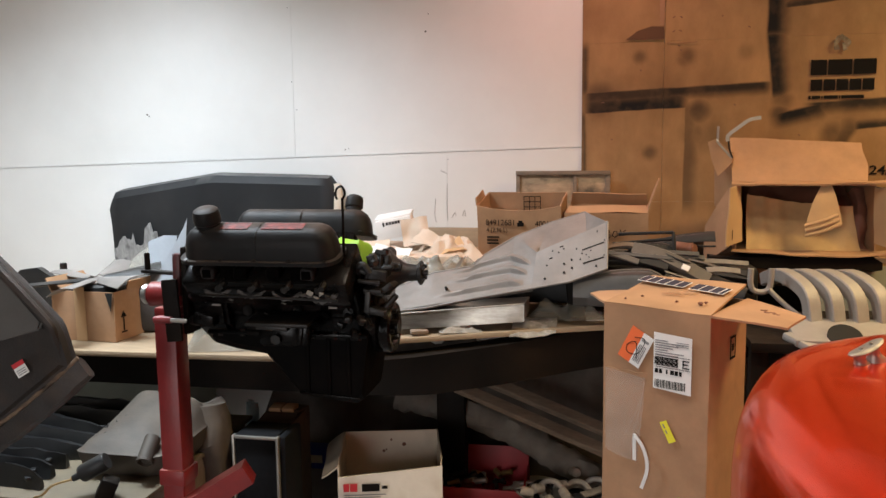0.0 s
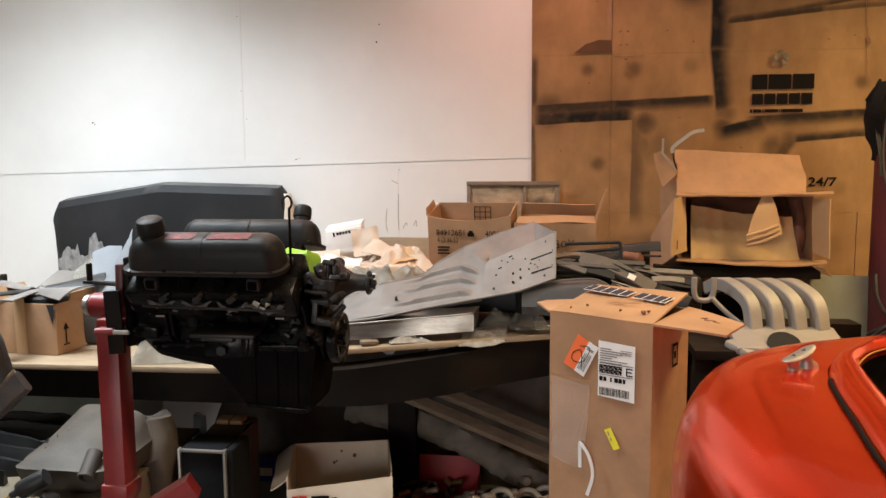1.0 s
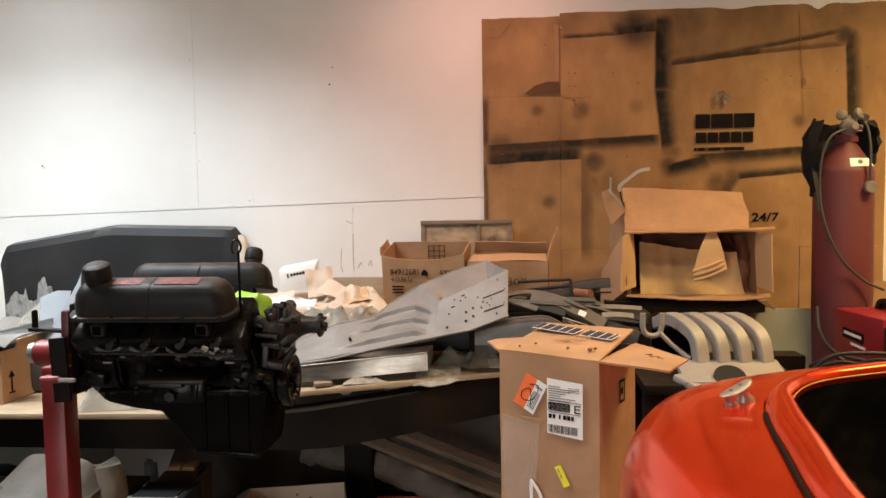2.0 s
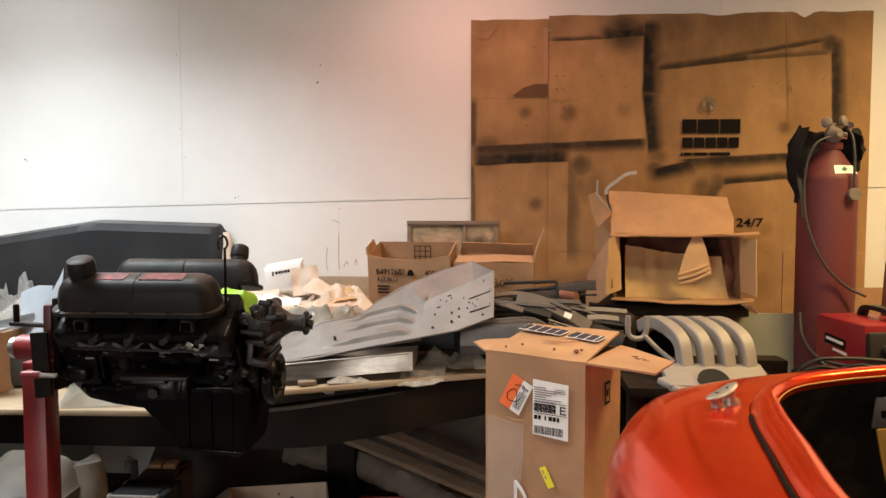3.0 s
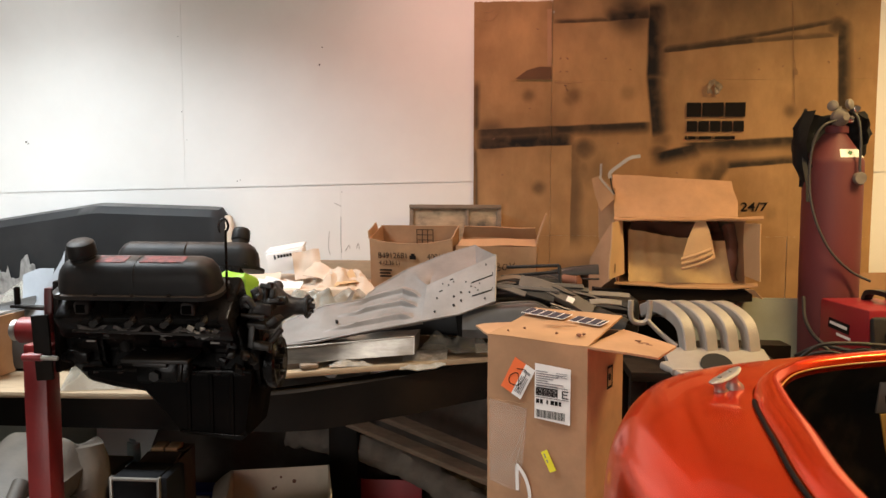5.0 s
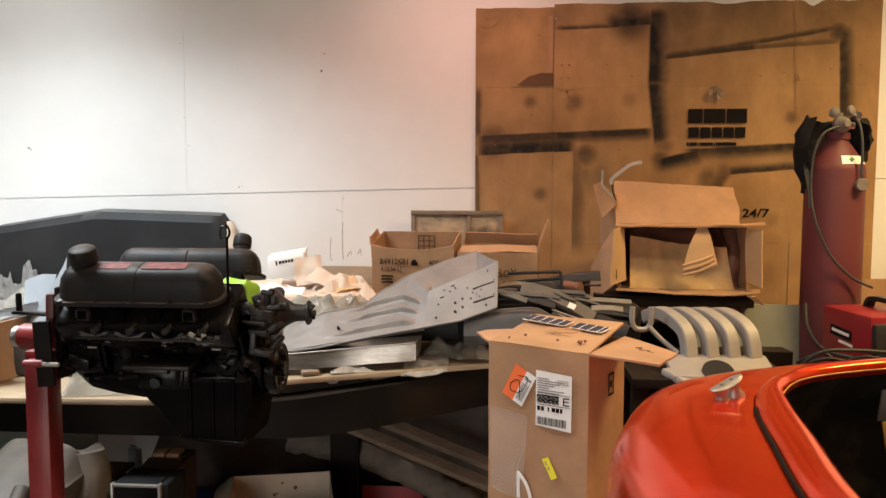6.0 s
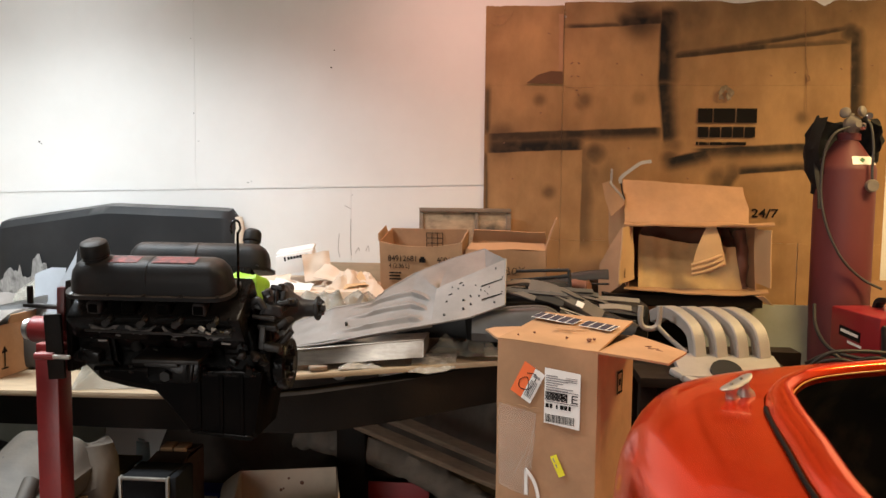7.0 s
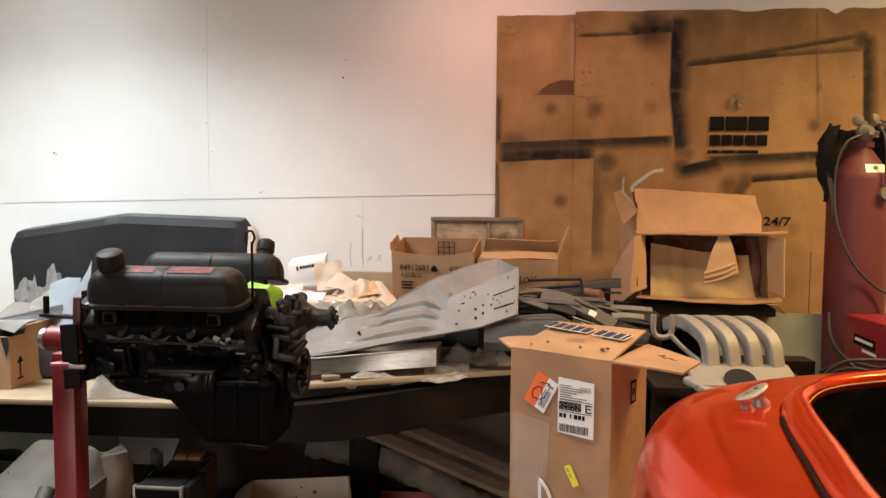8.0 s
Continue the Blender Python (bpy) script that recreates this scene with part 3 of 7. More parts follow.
part("screw_head", cyl(BM(), (0.371, 3.953, 2.173), (0.371, 3.948, 2.173), 0.005, seg=10, bevel=0.001), M_alu, board, "bright screw head")
part("tape_strip", sheet(BM(), (0.346, 3.952, 1.940), (0.364, 3.952, 1.940), (0.362, 3.952, 2.185), (0.342, 3.952, 2.185), 3, 20, 0.0006, 0.0015, 12, 5), mat("brown_parcel_tape", (0.38, 0.20, 0.10), 0.35, var=0.12, scale=16, bump=0.2), board, "glossy brown parcel tape")
M_crease = mat("darker_board_tone", (0.25, 0.135, 0.064), 0.85, var=0.3, scale=30, bump=0.2)
for pts in ([(1.391, 2.205), (1.397, 2.10), (1.402, 1.99), (1.413, 1.93), (1.408, 1.90), (1.412, 1.83), (1.418, 1.76)], [(0.035, 2.150), (0.07, 2.140), (0.10, 2.145), (0.125, 2.175), (0.144, 2.203)], [(0.05, 2.19), (0.08, 2.175), (0.11, 2.185)], [(0.378, 1.868), (0.43, 1.864), (0.50, 1.866)]):
    part("board_crease", wobble(sweep(BM(), [(x, 3.9525, z) for x, z in pts], 0.0012, seg=6), 0.002, 40), M_crease, board, "darker line along a crease in the board")
part("torn_chip", wobble(slab(BM(), [(1.404, 3.952, 1.925), (1.422, 3.952, 1.915), (1.424, 3.952, 1.895), (1.410, 3.952, 1.890)], 0.002, (0, -1, 0)), 0.006, 60), M_crease, board, "small torn chip")
ring = [(1.050, 1.815), (1.045, 1.840), (1.058, 1.862), (1.080, 1.860), (1.092, 1.842), (1.078, 1.828), (1.086, 1.812)]
part("tape_scrap", wobble(sweep(BM(), [(x, 3.940 - 0.006 * math.sin(k), z) for k, (x, z) in enumerate(ring)], 0, section=[(0.010, 0.001), (0.010, -0.001), (-0.010, -0.001), (-0.010, 0.001)], up=(0.3, -1, 0)), 0.008, 50), mat("silvery_packing_tape", (0.26, 0.20, 0.145), 0.25, var=0.3, scale=40, bump=0.5, bscale=60, alpha=0.75), board, "crumpled clear packing tape")

# ---------------------------------------------------------------- the work table: plywood boards on a car frame
def plank_board(name, pts, thick, label, material=None):
    bm = slab(BM(), pts, thick, (0, 0, -1))
    bmesh.ops.bevel(bm, geom=bm.edges[:], offset=0.003, segments=1, affect="EDGES")
    ob = part(name, bm, material or M_ply)
    return tagged(ob, label, "board")


plank_board("plywood_board", [(-3.25, 2.70, 0.75), (-1.0, 2.77, 0.75), (-0.72, 2.80, 0.75), (-0.72, 3.93, 0.75), (-3.25, 3.93, 0.75)], 0.018, "pale plywood board used as a workbench top on a frame")
plank_board("plywood_board", [(-0.90, 2.84, 0.772), (0.10, 3.04, 0.83), (0.60, 3.13, 0.848), (0.60, 3.93, 0.848), (-0.90, 3.93, 0.772)], 0.018, "tilted plywood board with clutter on a car frame")

chassis = thing("vehicle_chassis", at(-0.8, 3.2, 0), "dark rusty vehicle chassis carrying the plywood boards", "chassis")
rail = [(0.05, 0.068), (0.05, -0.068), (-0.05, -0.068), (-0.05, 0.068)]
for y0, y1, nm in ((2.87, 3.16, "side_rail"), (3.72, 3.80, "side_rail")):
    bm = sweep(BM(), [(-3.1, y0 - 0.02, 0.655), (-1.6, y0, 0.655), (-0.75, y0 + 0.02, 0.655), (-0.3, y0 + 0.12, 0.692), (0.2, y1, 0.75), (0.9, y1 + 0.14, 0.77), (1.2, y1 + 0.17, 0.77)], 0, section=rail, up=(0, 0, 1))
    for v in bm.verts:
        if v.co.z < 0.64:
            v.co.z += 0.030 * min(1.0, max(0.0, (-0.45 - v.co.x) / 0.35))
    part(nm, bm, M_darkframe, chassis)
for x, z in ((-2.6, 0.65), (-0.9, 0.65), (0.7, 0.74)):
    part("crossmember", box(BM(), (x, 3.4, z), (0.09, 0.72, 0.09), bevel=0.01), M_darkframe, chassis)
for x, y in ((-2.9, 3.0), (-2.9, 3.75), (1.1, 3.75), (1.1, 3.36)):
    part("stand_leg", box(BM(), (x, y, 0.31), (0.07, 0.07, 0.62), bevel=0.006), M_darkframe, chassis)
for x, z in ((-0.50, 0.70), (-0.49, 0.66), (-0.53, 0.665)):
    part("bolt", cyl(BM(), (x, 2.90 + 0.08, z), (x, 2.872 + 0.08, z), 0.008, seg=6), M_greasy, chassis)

# ---------------------------------------------------------------- black hood panel standing against the wall
hood = thing("hood_panel", at(-1.66, 3.85, 0.75), "black painted car hood with scraped corner leaning on wall", "car hood")
def hood_ring(x, top, dep):
    k = 0.045
    return [(x, 3.90 - dep, 0.752), (x, 3.875 - dep, 1.10), (x, 3.865 - dep, top - k), (x, 3.880 - dep * 0.6, top - 0.012), (x, 3.925, top), (x, 3.945, top - 0.01), (x, 3.95, 0.752)]
rings = []
for i in range(33):
    u = i / 32
    x = -2.255 + u * 1.16
    top = 1.245 + 0.085 * min(u / 0.48, 1) - 0.018 * max(0, (u - 0.48) / 0.52)
    e = min(u, 1 - u) * 1.16
    r = 0.05
    if e < r:
        top -= r - math.sqrt(max(0, r * r - (r - e) ** 2))
    rings.append(hood_ring(x, top, 0.03 * min(1, e / 0.05) + 0.01 * (0.45 < u < 0.5)))
part("outer_skin", ring_loft(BM(), rings), M_hood, hood)
part("rolled_end", sweep(BM(), [(-1.088, 3.875, 0.76), (-1.085, 3.875, 1.1), (-1.090, 3.885, 1.22), (-1.105, 3.905, 1.262)], 0.024, seg=12), M_dirtycard, hood, "tan dusty rolled end")
pts = [(-2.228, 0.76), (-1.985, 0.76), (-1.982, 0.97)]
for k in range(23):
    x = -1.990 - k * 0.0108
    hgt = 1.025 + 0.028 * math.sin(k * 0.45 + 0.6) + 0.022 * (random.random() - 0.5) - 0.0022 * k
    pts.append((x, hgt + (0.055 if k in (3, 4, 5, 6, 12) else 0)))
bm = slab(BM(), [(x, 3.8385 + max(0, 1.0 - z) * 0.09, z) for x, z in pts], 0.0015, (0, -1, 0))
part("scraped_paint", bm, mat("scraped_bare_metal", (0.34, 0.34, 0.34), 0.5, metal=0.2, var=0.35, scale=26, stretch=(3, 1, 0.7), stain=(0.05, 0.05, 0.052), stain_amount=0.9, stain_scale=22), hood, "scraped bare metal patch")

# ---------------------------------------------------------------- engine stand
stand = thing("engine_stand", at(-1.02, 2.25, 0), "red painted steel engine stand holding a black engine", "engine stand")
post = part("post", box(BM(), (-1.022, 2.25, 0.53), (0.062, 0.066, 0.94), bevel=0.006), M_red, stand)
part("collar", box(BM(), (-1.022, 2.25, 0.555), (0.076, 0.08, 0.045), bevel=0.006), M_red, post)
part("base_tube", box(BM(), (-0.6, 2.25, 0.09), (0.95, 0.08, 0.07), bevel=0.006), M_red, stand)
part("cross_foot", box(BM(), (-1.05, 2.25, 0.09), (0.08, 0.75, 0.07), bevel=0.006), M_red, stand)
for x, y in ((-1.05, 1.92), (-1.05, 2.58), (-0.18, 2.25)):
    part("caster", cyl(BM(), (x, y - 0.018, 0.03), (x, y + 0.018, 0.03), 0.03, bevel=0.004), M_rubber, stand, "black caster")
part("brace_arm", sweep(BM(), [(-0.985, 2.20, 0.47), (-0.815, 2.25, 0.575)], 0, section=[(0.03, 0.028), (0.03, -0.028), (-0.03, -0.028), (-0.03, 0.028)], smooth=False, up=(0, 0, 1)), M_red, stand)
part("swivel_sleeve", cyl(BM(), (-1.105, 2.30, 1.045), (-1.0, 2.30, 1.045), 0.034, seg=28, bevel=0.004), M_red, stand)
part("swivel_end", cyl(BM(), (-1.125, 2.30, 1.045), (-1.1055, 2.30, 1.045), 0.028, seg=24, bevel=0.004), M_steel, stand, "bare steel tube end")
part("sleeve_saddle", box(BM(), (-1.03, 2.275, 1.004), (0.07, 0.07, 0.03), bevel=0.006), M_red, stand)
part("head_plate", box(BM(), (-0.975, 2.30, 1.065), (0.016, 0.11, 0.235), bevel=0.004), M_darkframe, stand, "dark steel head plate")
part("side_plate", box(BM(), (-0.990, 2.205, 1.02), (0.042, 0.012, 0.165), (0, -3, 8), 0.003), M_darkframe, stand)
part("lock_pin", cyl(BM(), (-1.035, 2.190, 0.998), (-0.985, 2.195, 0.998), 0.0095, bevel=0.002), M_red, stand)
part("pin_tip", cyl(BM(), (-1.012, 2.190, 0.998), (-0.945, 2.195, 0.996), 0.0062, bevel=0.002), M_alu, stand, "bare steel pin tip")
part("upright_bar", box(BM(), (-0.994, 2.25, 1.108), (0.022, 0.02, 0.115), (0, 2, 0), 0.004), M_wornred, stand, "worn dark red bar")
part("handle_bar", box(BM(), (-1.105, 2.35, 1.098), (0.105, 0.025, 0.010), (0, 3, 0), 0.003), M_greasy, stand)
part("handle_bolt", cyl(BM(), (-1.142, 2.35, 1.10), (-1.142, 2.35, 1.152), 0.008, bevel=0.002), M_darkframe, stand)
for k, (y, z) in enumerate(((2.26, 1.15), (2.36, 1.15), (2.26, 0.985), (2.38, 0.985))):
    part("mount_arm", cyl(BM(), (-0.966, y, z), (-0.93, y + (0.02 if k % 2 else -0.02), z), 0.012, bevel=0.002), M_greasy, stand)

# ---------------------------------------------------------------- V8 engine
engine = thing("car_engine", at(-0.70, 2.40, 0.78), "greasy black V8 engine mounted on a red engine stand", "engine")
YC = 2.41


def profile_x(bm, x0, x1, pts):
    """A (y, z) outline drawn out along x."""
    return slab(bm, [(x0, y, z) for y, z in pts], x1 - x0, (1, 0, 0))


bm = profile_x(BM(), -0.93, -0.50, [(YC - 0.11, 0.93), (YC - 0.115, 1.00), (YC - 0.20, 1.09), (YC - 0.12, 1.16), (YC, 1.10), (YC + 0.12, 1.11), (YC + 0.18, 1.07), (YC + 0.115, 1.00), (YC + 0.11, 0.93)])
bmesh.ops.bevel(bm, geom=bm.edges[:], offset=0.008, segments=2, affect="EDGES")
part("block", bm, M_engine, engine)
bm = profile_x(BM(), -0.955, -0.86, [(YC - 0.15, 0.97), (YC - 0.17, 1.05), (YC - 0.11, 1.15), (YC + 0.11, 1.15), (YC + 0.17, 1.05), (YC + 0.15, 0.97), (YC + 0.06, 0.90), (YC - 0.06, 0.90)])
bmesh.ops.bevel(bm, geom=bm.edges[:], offset=0.01, segments=2, affect="EDGES")
part("bell_flange", bm, M_engine, engine)
# oil pan: shallow behind, deep sump in front
bm = BM()
rings = []
for x, zb, w in ((-0.945, 0.955, 0.08), (-0.93, 0.908, 0.105), (-0.86, 0.894, 0.11), (-0.78, 0.884, 0.112), (-0.735, 0.835, 0.110), (-0.690, 0.770, 0.10), (-0.53, 0.753, 0.10), (-0.510, 0.768, 0.105), (-0.495, 0.87, 0.11), (-0.485, 0.935, 0.112)):
    top = 0.99
    rings.append([(x, YC - w, top), (x, YC - w, zb + 0.02), (x, YC - w + 0.02, zb), (x, YC + w - 0.02, zb), (x, YC + w, zb + 0.02), (x, YC + w, top)])
ring_loft(bm, rings)
part("oil_pan", bm, M_pan, engine)
part("pan_rail", box(BM(), (-0.71, YC, 0.947), (0.45, 0.25, 0.012), bevel=0.004), M_engine, engine)
for k in range(7):
    part("pan_bolt", cyl(BM(), (-0.90 + 0.065 * k, YC - 0.118, 0.937), (-0.90 + 0.065 * k, YC - 0.118, 0.958), 0.007, seg=6), M_greasy, engine)
M_rusty = mat("rusty_port_face", (0.011, 0.0065, 0.005), 0.75, var=0.4, scale=30, bump=0.4)
# cylinder heads with exhaust ports
for s, nm in ((-1, "near"), (1, "far")):
    bm = box(BM(), (-0.72 if s < 0 else -0.77, YC + s * 0.165, 1.118), (0.44 if s < 0 else 0.36, 0.15, 0.085), (s * -38, 0, 0), 0.01)
    head = part("cylinder_head", bm, M_engine, engine)
    if s < 0:
        for k in range(4):
            x = -0.866 + 0.088 * k
            part("exhaust_boss", wobble(box(BM(), (x, YC - 0.226, 1.128), (0.038, 0.04, 0.033), (8, 0, 0), 0.009, 3), 0.004, 60, k), M_rusty if k in (0, 3) else M_pan, head)
            # Port opening is a solid block; its inner darkness is painted.
            part("exhaust_port", box(BM(), (x, YC - 0.2425, 1.1265), (0.024, 0.012, 0.021), (8, 0, 0), 0.003), mat("painted_port_dark", (0.002, 0.0018, 0.0016), 0.95, bump=0, spec=0.02) if k == 0 else bpy.data.materials["painted_port_dark"], head, "dark block standing in for a port opening")
            part("spark_plug", cyl(BM(), (x + 0.044, YC - 0.228, 1.108), (x + 0.044, YC - 0.262, 1.096), 0.011, 0.007, seg=10), M_greasy, head)
            part("head_bolt", cyl(BM(), (x + 0.030, YC - 0.232, 1.094), (x + 0.030, YC - 0.250, 1.088), 0.009, seg=6), M_greasy, head)
        for k in range(4):
            x = -0.893 + 0.094 * k
            arc = [(x + 0.008 + 0.078 * q / 10, 1.094 - 0.0035 * k - 0.018 * math.sin(math.pi * q / 10) ** 0.8) for q in range(11)]
            low = [(px, pz - 0.009 - 0.004 * math.sin(px * 300)) for px, pz in reversed(arc)]
            bm = slab(BM(), [(px, YC - 0.236 - (1.08 - pz) * 0.35, pz) for px, pz in arc + low], 0.008, (0, 1, 0.4))
            part("shield_lip", wobble(bm, 0.003, 120, k), M_glint, head, "scalloped worn metal lip")
        for q in range(6):
            part("bare_metal_chip", wobble(box(BM(), (-0.605 + 0.015 * q, YC - 0.255, 1.080 + 0.005 * math.sin(q * 2.4)), (0.013, 0.005, 0.007 + 0.004 * (q % 2)), (25, 30 * math.sin(q), 0), 0.002), 0.006, 90, q), M_alu if q in (1, 2, 3) else M_glint, head, "bare shiny chipped metal")
        part("gasket_strip", wobble(box(BM(), (-0.705, YC - 0.246, 1.068), (0.37, 0.006, 0.007), (20, 1.2, 0), 0.002), 0.004, 40), M_greasy, head, "dirty gasket edge along the head")
        for x in (-0.867, -0.550):
            part("paint_mark", box(BM(), (x, YC - 0.2005, 1.038), (0.022, 0.003, 0.0035)), M_primer, head, "pale paint mark")
# valve covers
def valve_cover(y, x0, x1, s, cap_x, cap_r):
    tilt = 15 if s < 0 else -14
    m = pose((x0 + x1) / 2, y, 1.166 + (0.004 if s > 0 else 0), tilt, 0, 0)
    ln = x1 - x0
    rings = []
    for z, wi, li in ((0.0, 0.0, 0.0), (0.010, 0.0, 0.0), (0.0105, 0.009, 0.011), (0.040, 0.012, 0.014), (0.058, 0.016, 0.019), (0.073, 0.025, 0.029), (0.082, 0.038, 0.042), (0.085, 0.055, 0.058)):
        w, l2, r = 0.066 - wi, ln / 2 - li, 0.045
        r = min(r, w * 0.8)
        ring = []
        for cx, cy, a0 in ((l2 - r, w - r, 0), (-l2 + r, w - r, 90), (-l2 + r, -w + r, 180), (l2 - r, -w + r, 270)):
            for k in range(7):
                a = radians(a0 + 15 * k)
                ring.append(m @ Vector((cx + r * math.cos(a), cy + r * math.sin(a), z)))
        rings.append(ring)
    cover = part("valve_cover", ring_loft(BM(), rings), M_cover, engine, "dusty black valve cover")
    part("cover_rib", sweep(BM(), [m @ Vector((0.005, -0.053, 0.02)), m @ Vector((0.005, -0.050, 0.058)), m @ Vector((0.005, -0.030, 0.079)), m @ Vector((0.005, 0.0, 0.084)), m @ Vector((0.005, 0.030, 0.079)), m @ Vector((0.005, 0.050, 0.058))], 0.0026, seg=8, steps=4), M_cover, cover)
    for k in range(5):
        u = -ln / 2 + 0.03 + k * (ln - 0.06) / 4
        part("cover_bolt", cyl(BM(), m @ Vector((u, -0.058, 0.008)), m @ Vector((u, -0.060, 0.014)), 0.005, seg=6), M_greasy, cover)
    c = m @ Vector((cap_x, 0.0, 0.080))
    lathe_cap = lathe(BM(), c, [(cap_r * 0.9, -0.01), (cap_r * 0.88, 0.010), (cap_r * 0.99, 0.013), (cap_r, 0.018), (cap_r * 0.98, 0.036), (cap_r * 0.90, 0.045), (cap_r * 0.72, 0.049), (cap_r * 0.4, 0.0505), (0.0, 0.051)], axis=m.to_3x3() @ Vector((0, -0.05 if s < 0 else 0.2, 1)))
    part("oil_cap", lathe_cap, M_cover, cover, "black round filler cap")
    return cover, m


near_cover, mc = valve_cover(YC - 0.195, -0.945, -0.520, -1, -0.137, 0.0345)
for x0, x1 in ((-0.094, -0.022), (0.014, 0.122)):
    bm = sheet(BM(), *(mc @ Vector(p) for p in ((x0, -0.026, 0.0842), (x1, -0.026, 0.0842), (x1, 0.012, 0.0858), (x0, 0.012, 0.0858))), 24, 8, 0.0012, 0.0012, 90, 1)
    part("worn_emblem", bm, M_redfade, near_cover, "worn red raised emblem")
valve_cover(YC + 0.195, -0.995, -0.550, 1, 0.152, 0.027)
# intake with masked opening
part("intake", box(BM(), (-0.735, YC, 1.135), (0.36, 0.20, 0.06), bevel=0.015), M_engine, engine)
part("masking_film", wobble(box(BM(), (-0.592, YC + 0.080, 1.136), (0.100, 0.06, 0.075), (0, 6, 0), 0.018, 4), 0.022, 30), M_lime, engine, "lime green masking film")
# dipstick
part("dipstick", sweep(BM(), [(-0.512, YC - 0.19, 1.03), (-0.518, YC - 0.195, 1.12), (-0.521, YC - 0.19, 1.22), (-0.523, YC - 0.185, 1.315)], 0.0034), M_engine, engine)
part("dipstick_loop", sweep(BM(), [(-0.523, YC - 0.185, 1.31), (-0.516, YC - 0.185, 1.325), (-0.523, YC - 0.185, 1.342), (-0.536, YC - 0.185, 1.338), (-0.540, YC - 0.185, 1.322), (-0.536, YC - 0.185, 1.31)], 0.003), M_engine, engine)
# front of the engine
part("timing_cover", box(BM(), (-0.485, YC, 1.03), (0.04, 0.22, 0.17), bevel=0.012), M_engine, engine)
pump = part("water_pump", lathe(BM(), (-0.475, YC, 1.10), [(0.06, 0), (0.062, 0.02), (0.05, 0.03), (0.038, 0.045), (0.024, 0.07), (0.022, 0.10), (0.012, 0.102), (0.012, 0.115)], axis=(1, 0, 0)), M_pump, engine, "greasy cast water pump")
part("fan_hub", cyl(BM(), (-0.372, YC, 1.10), (-0.362, YC, 1.10), 0.033, seg=20, bevel=0.003), M_pump, pump)
part("hub_pin", cyl(BM(), (-0.362, YC, 1.10), (-0.348, YC, 1.10), 0.008), M_pump, pump)
for k in range(4):
    a = radians(45 + 90 * k)
    part("hub_bolt", cyl(BM(), (-0.364, YC + 0.022 * math.cos(a), 1.10 + 0.022 * math.sin(a)), (-0.354, YC + 0.022 * math.cos(a), 1.10 + 0.022 * math.sin(a)), 0.005, seg=6), M_pump, pump)
for a, b, r in (((-0.47, YC - 0.06, 1.10), (-0.47, YC - 0.14, 1.115), 0.013), ((-0.47, YC + 0.05, 1.12), (-0.48, YC + 0.11, 1.14), 0.018), ((-0.50, YC - 0.04, 1.14), (-0.44, YC - 0.05, 1.135), 0.017), ((-0.455, YC - 0.08, 1.125), (-0.40, YC - 0.085, 1.128), 0.012)):
    part("pump_pipe", cyl(BM(), a, b, r, seg=16, bevel=0.003), M_pump, engine)
# accessory bracket: small castings, posts, bolts and hose stubs
for k, (c, sz, rot) in enumerate((((-0.452, YC - 0.12, 1.118), (0.045, 0.05, 0.030), (10, 8, 12)), ((-0.472, YC - 0.10, 1.140), (0.020, 0.04, 0.045), (0, -14, 8)), ((-0.434, YC - 0.10, 1.135), (0.014, 0.03, 0.060), (4, 6, 0)), ((-0.492, YC - 0.13, 1.125), (0.035, 0.05, 0.014), (0, 12, 0)), ((-0.430, YC - 0.11, 1.078), (0.040, 0.05, 0.016), (0, -34, 0)), ((-0.465, YC - 0.13, 1.075), (0.050, 0.04, 0.012), (12, 0, 4)), ((-0.450, YC - 0.14, 1.020), (0.045, 0.03, 0.018), (0, 10, 0)), ((-0.476, YC - 0.145, 1.045), (0.016, 0.02, 0.06), (0, 6, 0)), ((-0.420, YC - 0.09, 1.128), (0.03, 0.03, 0.012), (0, -18, 0)))):
    part("bracket_casting", wobble(box(BM(), c, sz, rot, 0.003, 2), 0.004, 60, k), M_pump if k % 3 else M_greasy, engine)
for a, b, r in (((-0.448, YC - 0.125, 1.09), (-0.443, YC - 0.125, 1.172), 0.0065), ((-0.458, YC - 0.125, 1.172), (-0.428, YC - 0.125, 1.168), 0.007), ((-0.432, YC - 0.12, 1.165), (-0.432, YC - 0.12, 1.180), 0.009), ((-0.41, YC - 0.13, 1.135), (-0.44, YC - 0.13, 1.13), 0.007), ((-0.485, YC - 0.14, 1.09), (-0.462, YC - 0.13, 1.155), 0.006), ((-0.50, YC - 0.15, 1.10), (-0.44, YC - 0.15, 1.095), 0.006), ((-0.405, YC - 0.12, 1.06), (-0.44, YC - 0.12, 1.02), 0.008)):
    part("bracket_post", cyl(BM(), a, b, r, seg=12, bevel=0.002), M_greasy, engine)
part("bypass_hose", sweep(BM(), [(-0.505, YC - 0.13, 1.10), (-0.50, YC - 0.15, 1.130), (-0.482, YC - 0.155, 1.142), (-0.468, YC - 0.15, 1.12)], 0.009, seg=12), M_rubber, engine)
for k in range(9):
    x, y, z = -0.49 + 0.05 * random.random(), YC - 0.16 + 0.10 * random.random(), 1.00 + 0.15 * random.random()
    part("pump_bolt", cyl(BM(), (x, y, z), (x + 0.010, y - 0.012, z), 0.008, seg=6), M_pump, engine)
part("pump_plate", slab(BM(), [(-0.462, YC - 0.13, 1.06), (-0.462, YC - 0.09, 1.05), (-0.462, YC - 0.02, 1.13), (-0.462, YC - 0.06, 1.15), (-0.462, YC - 0.12, 1.11)], 0.012, (1, 0, 0)), M_pump, engine)
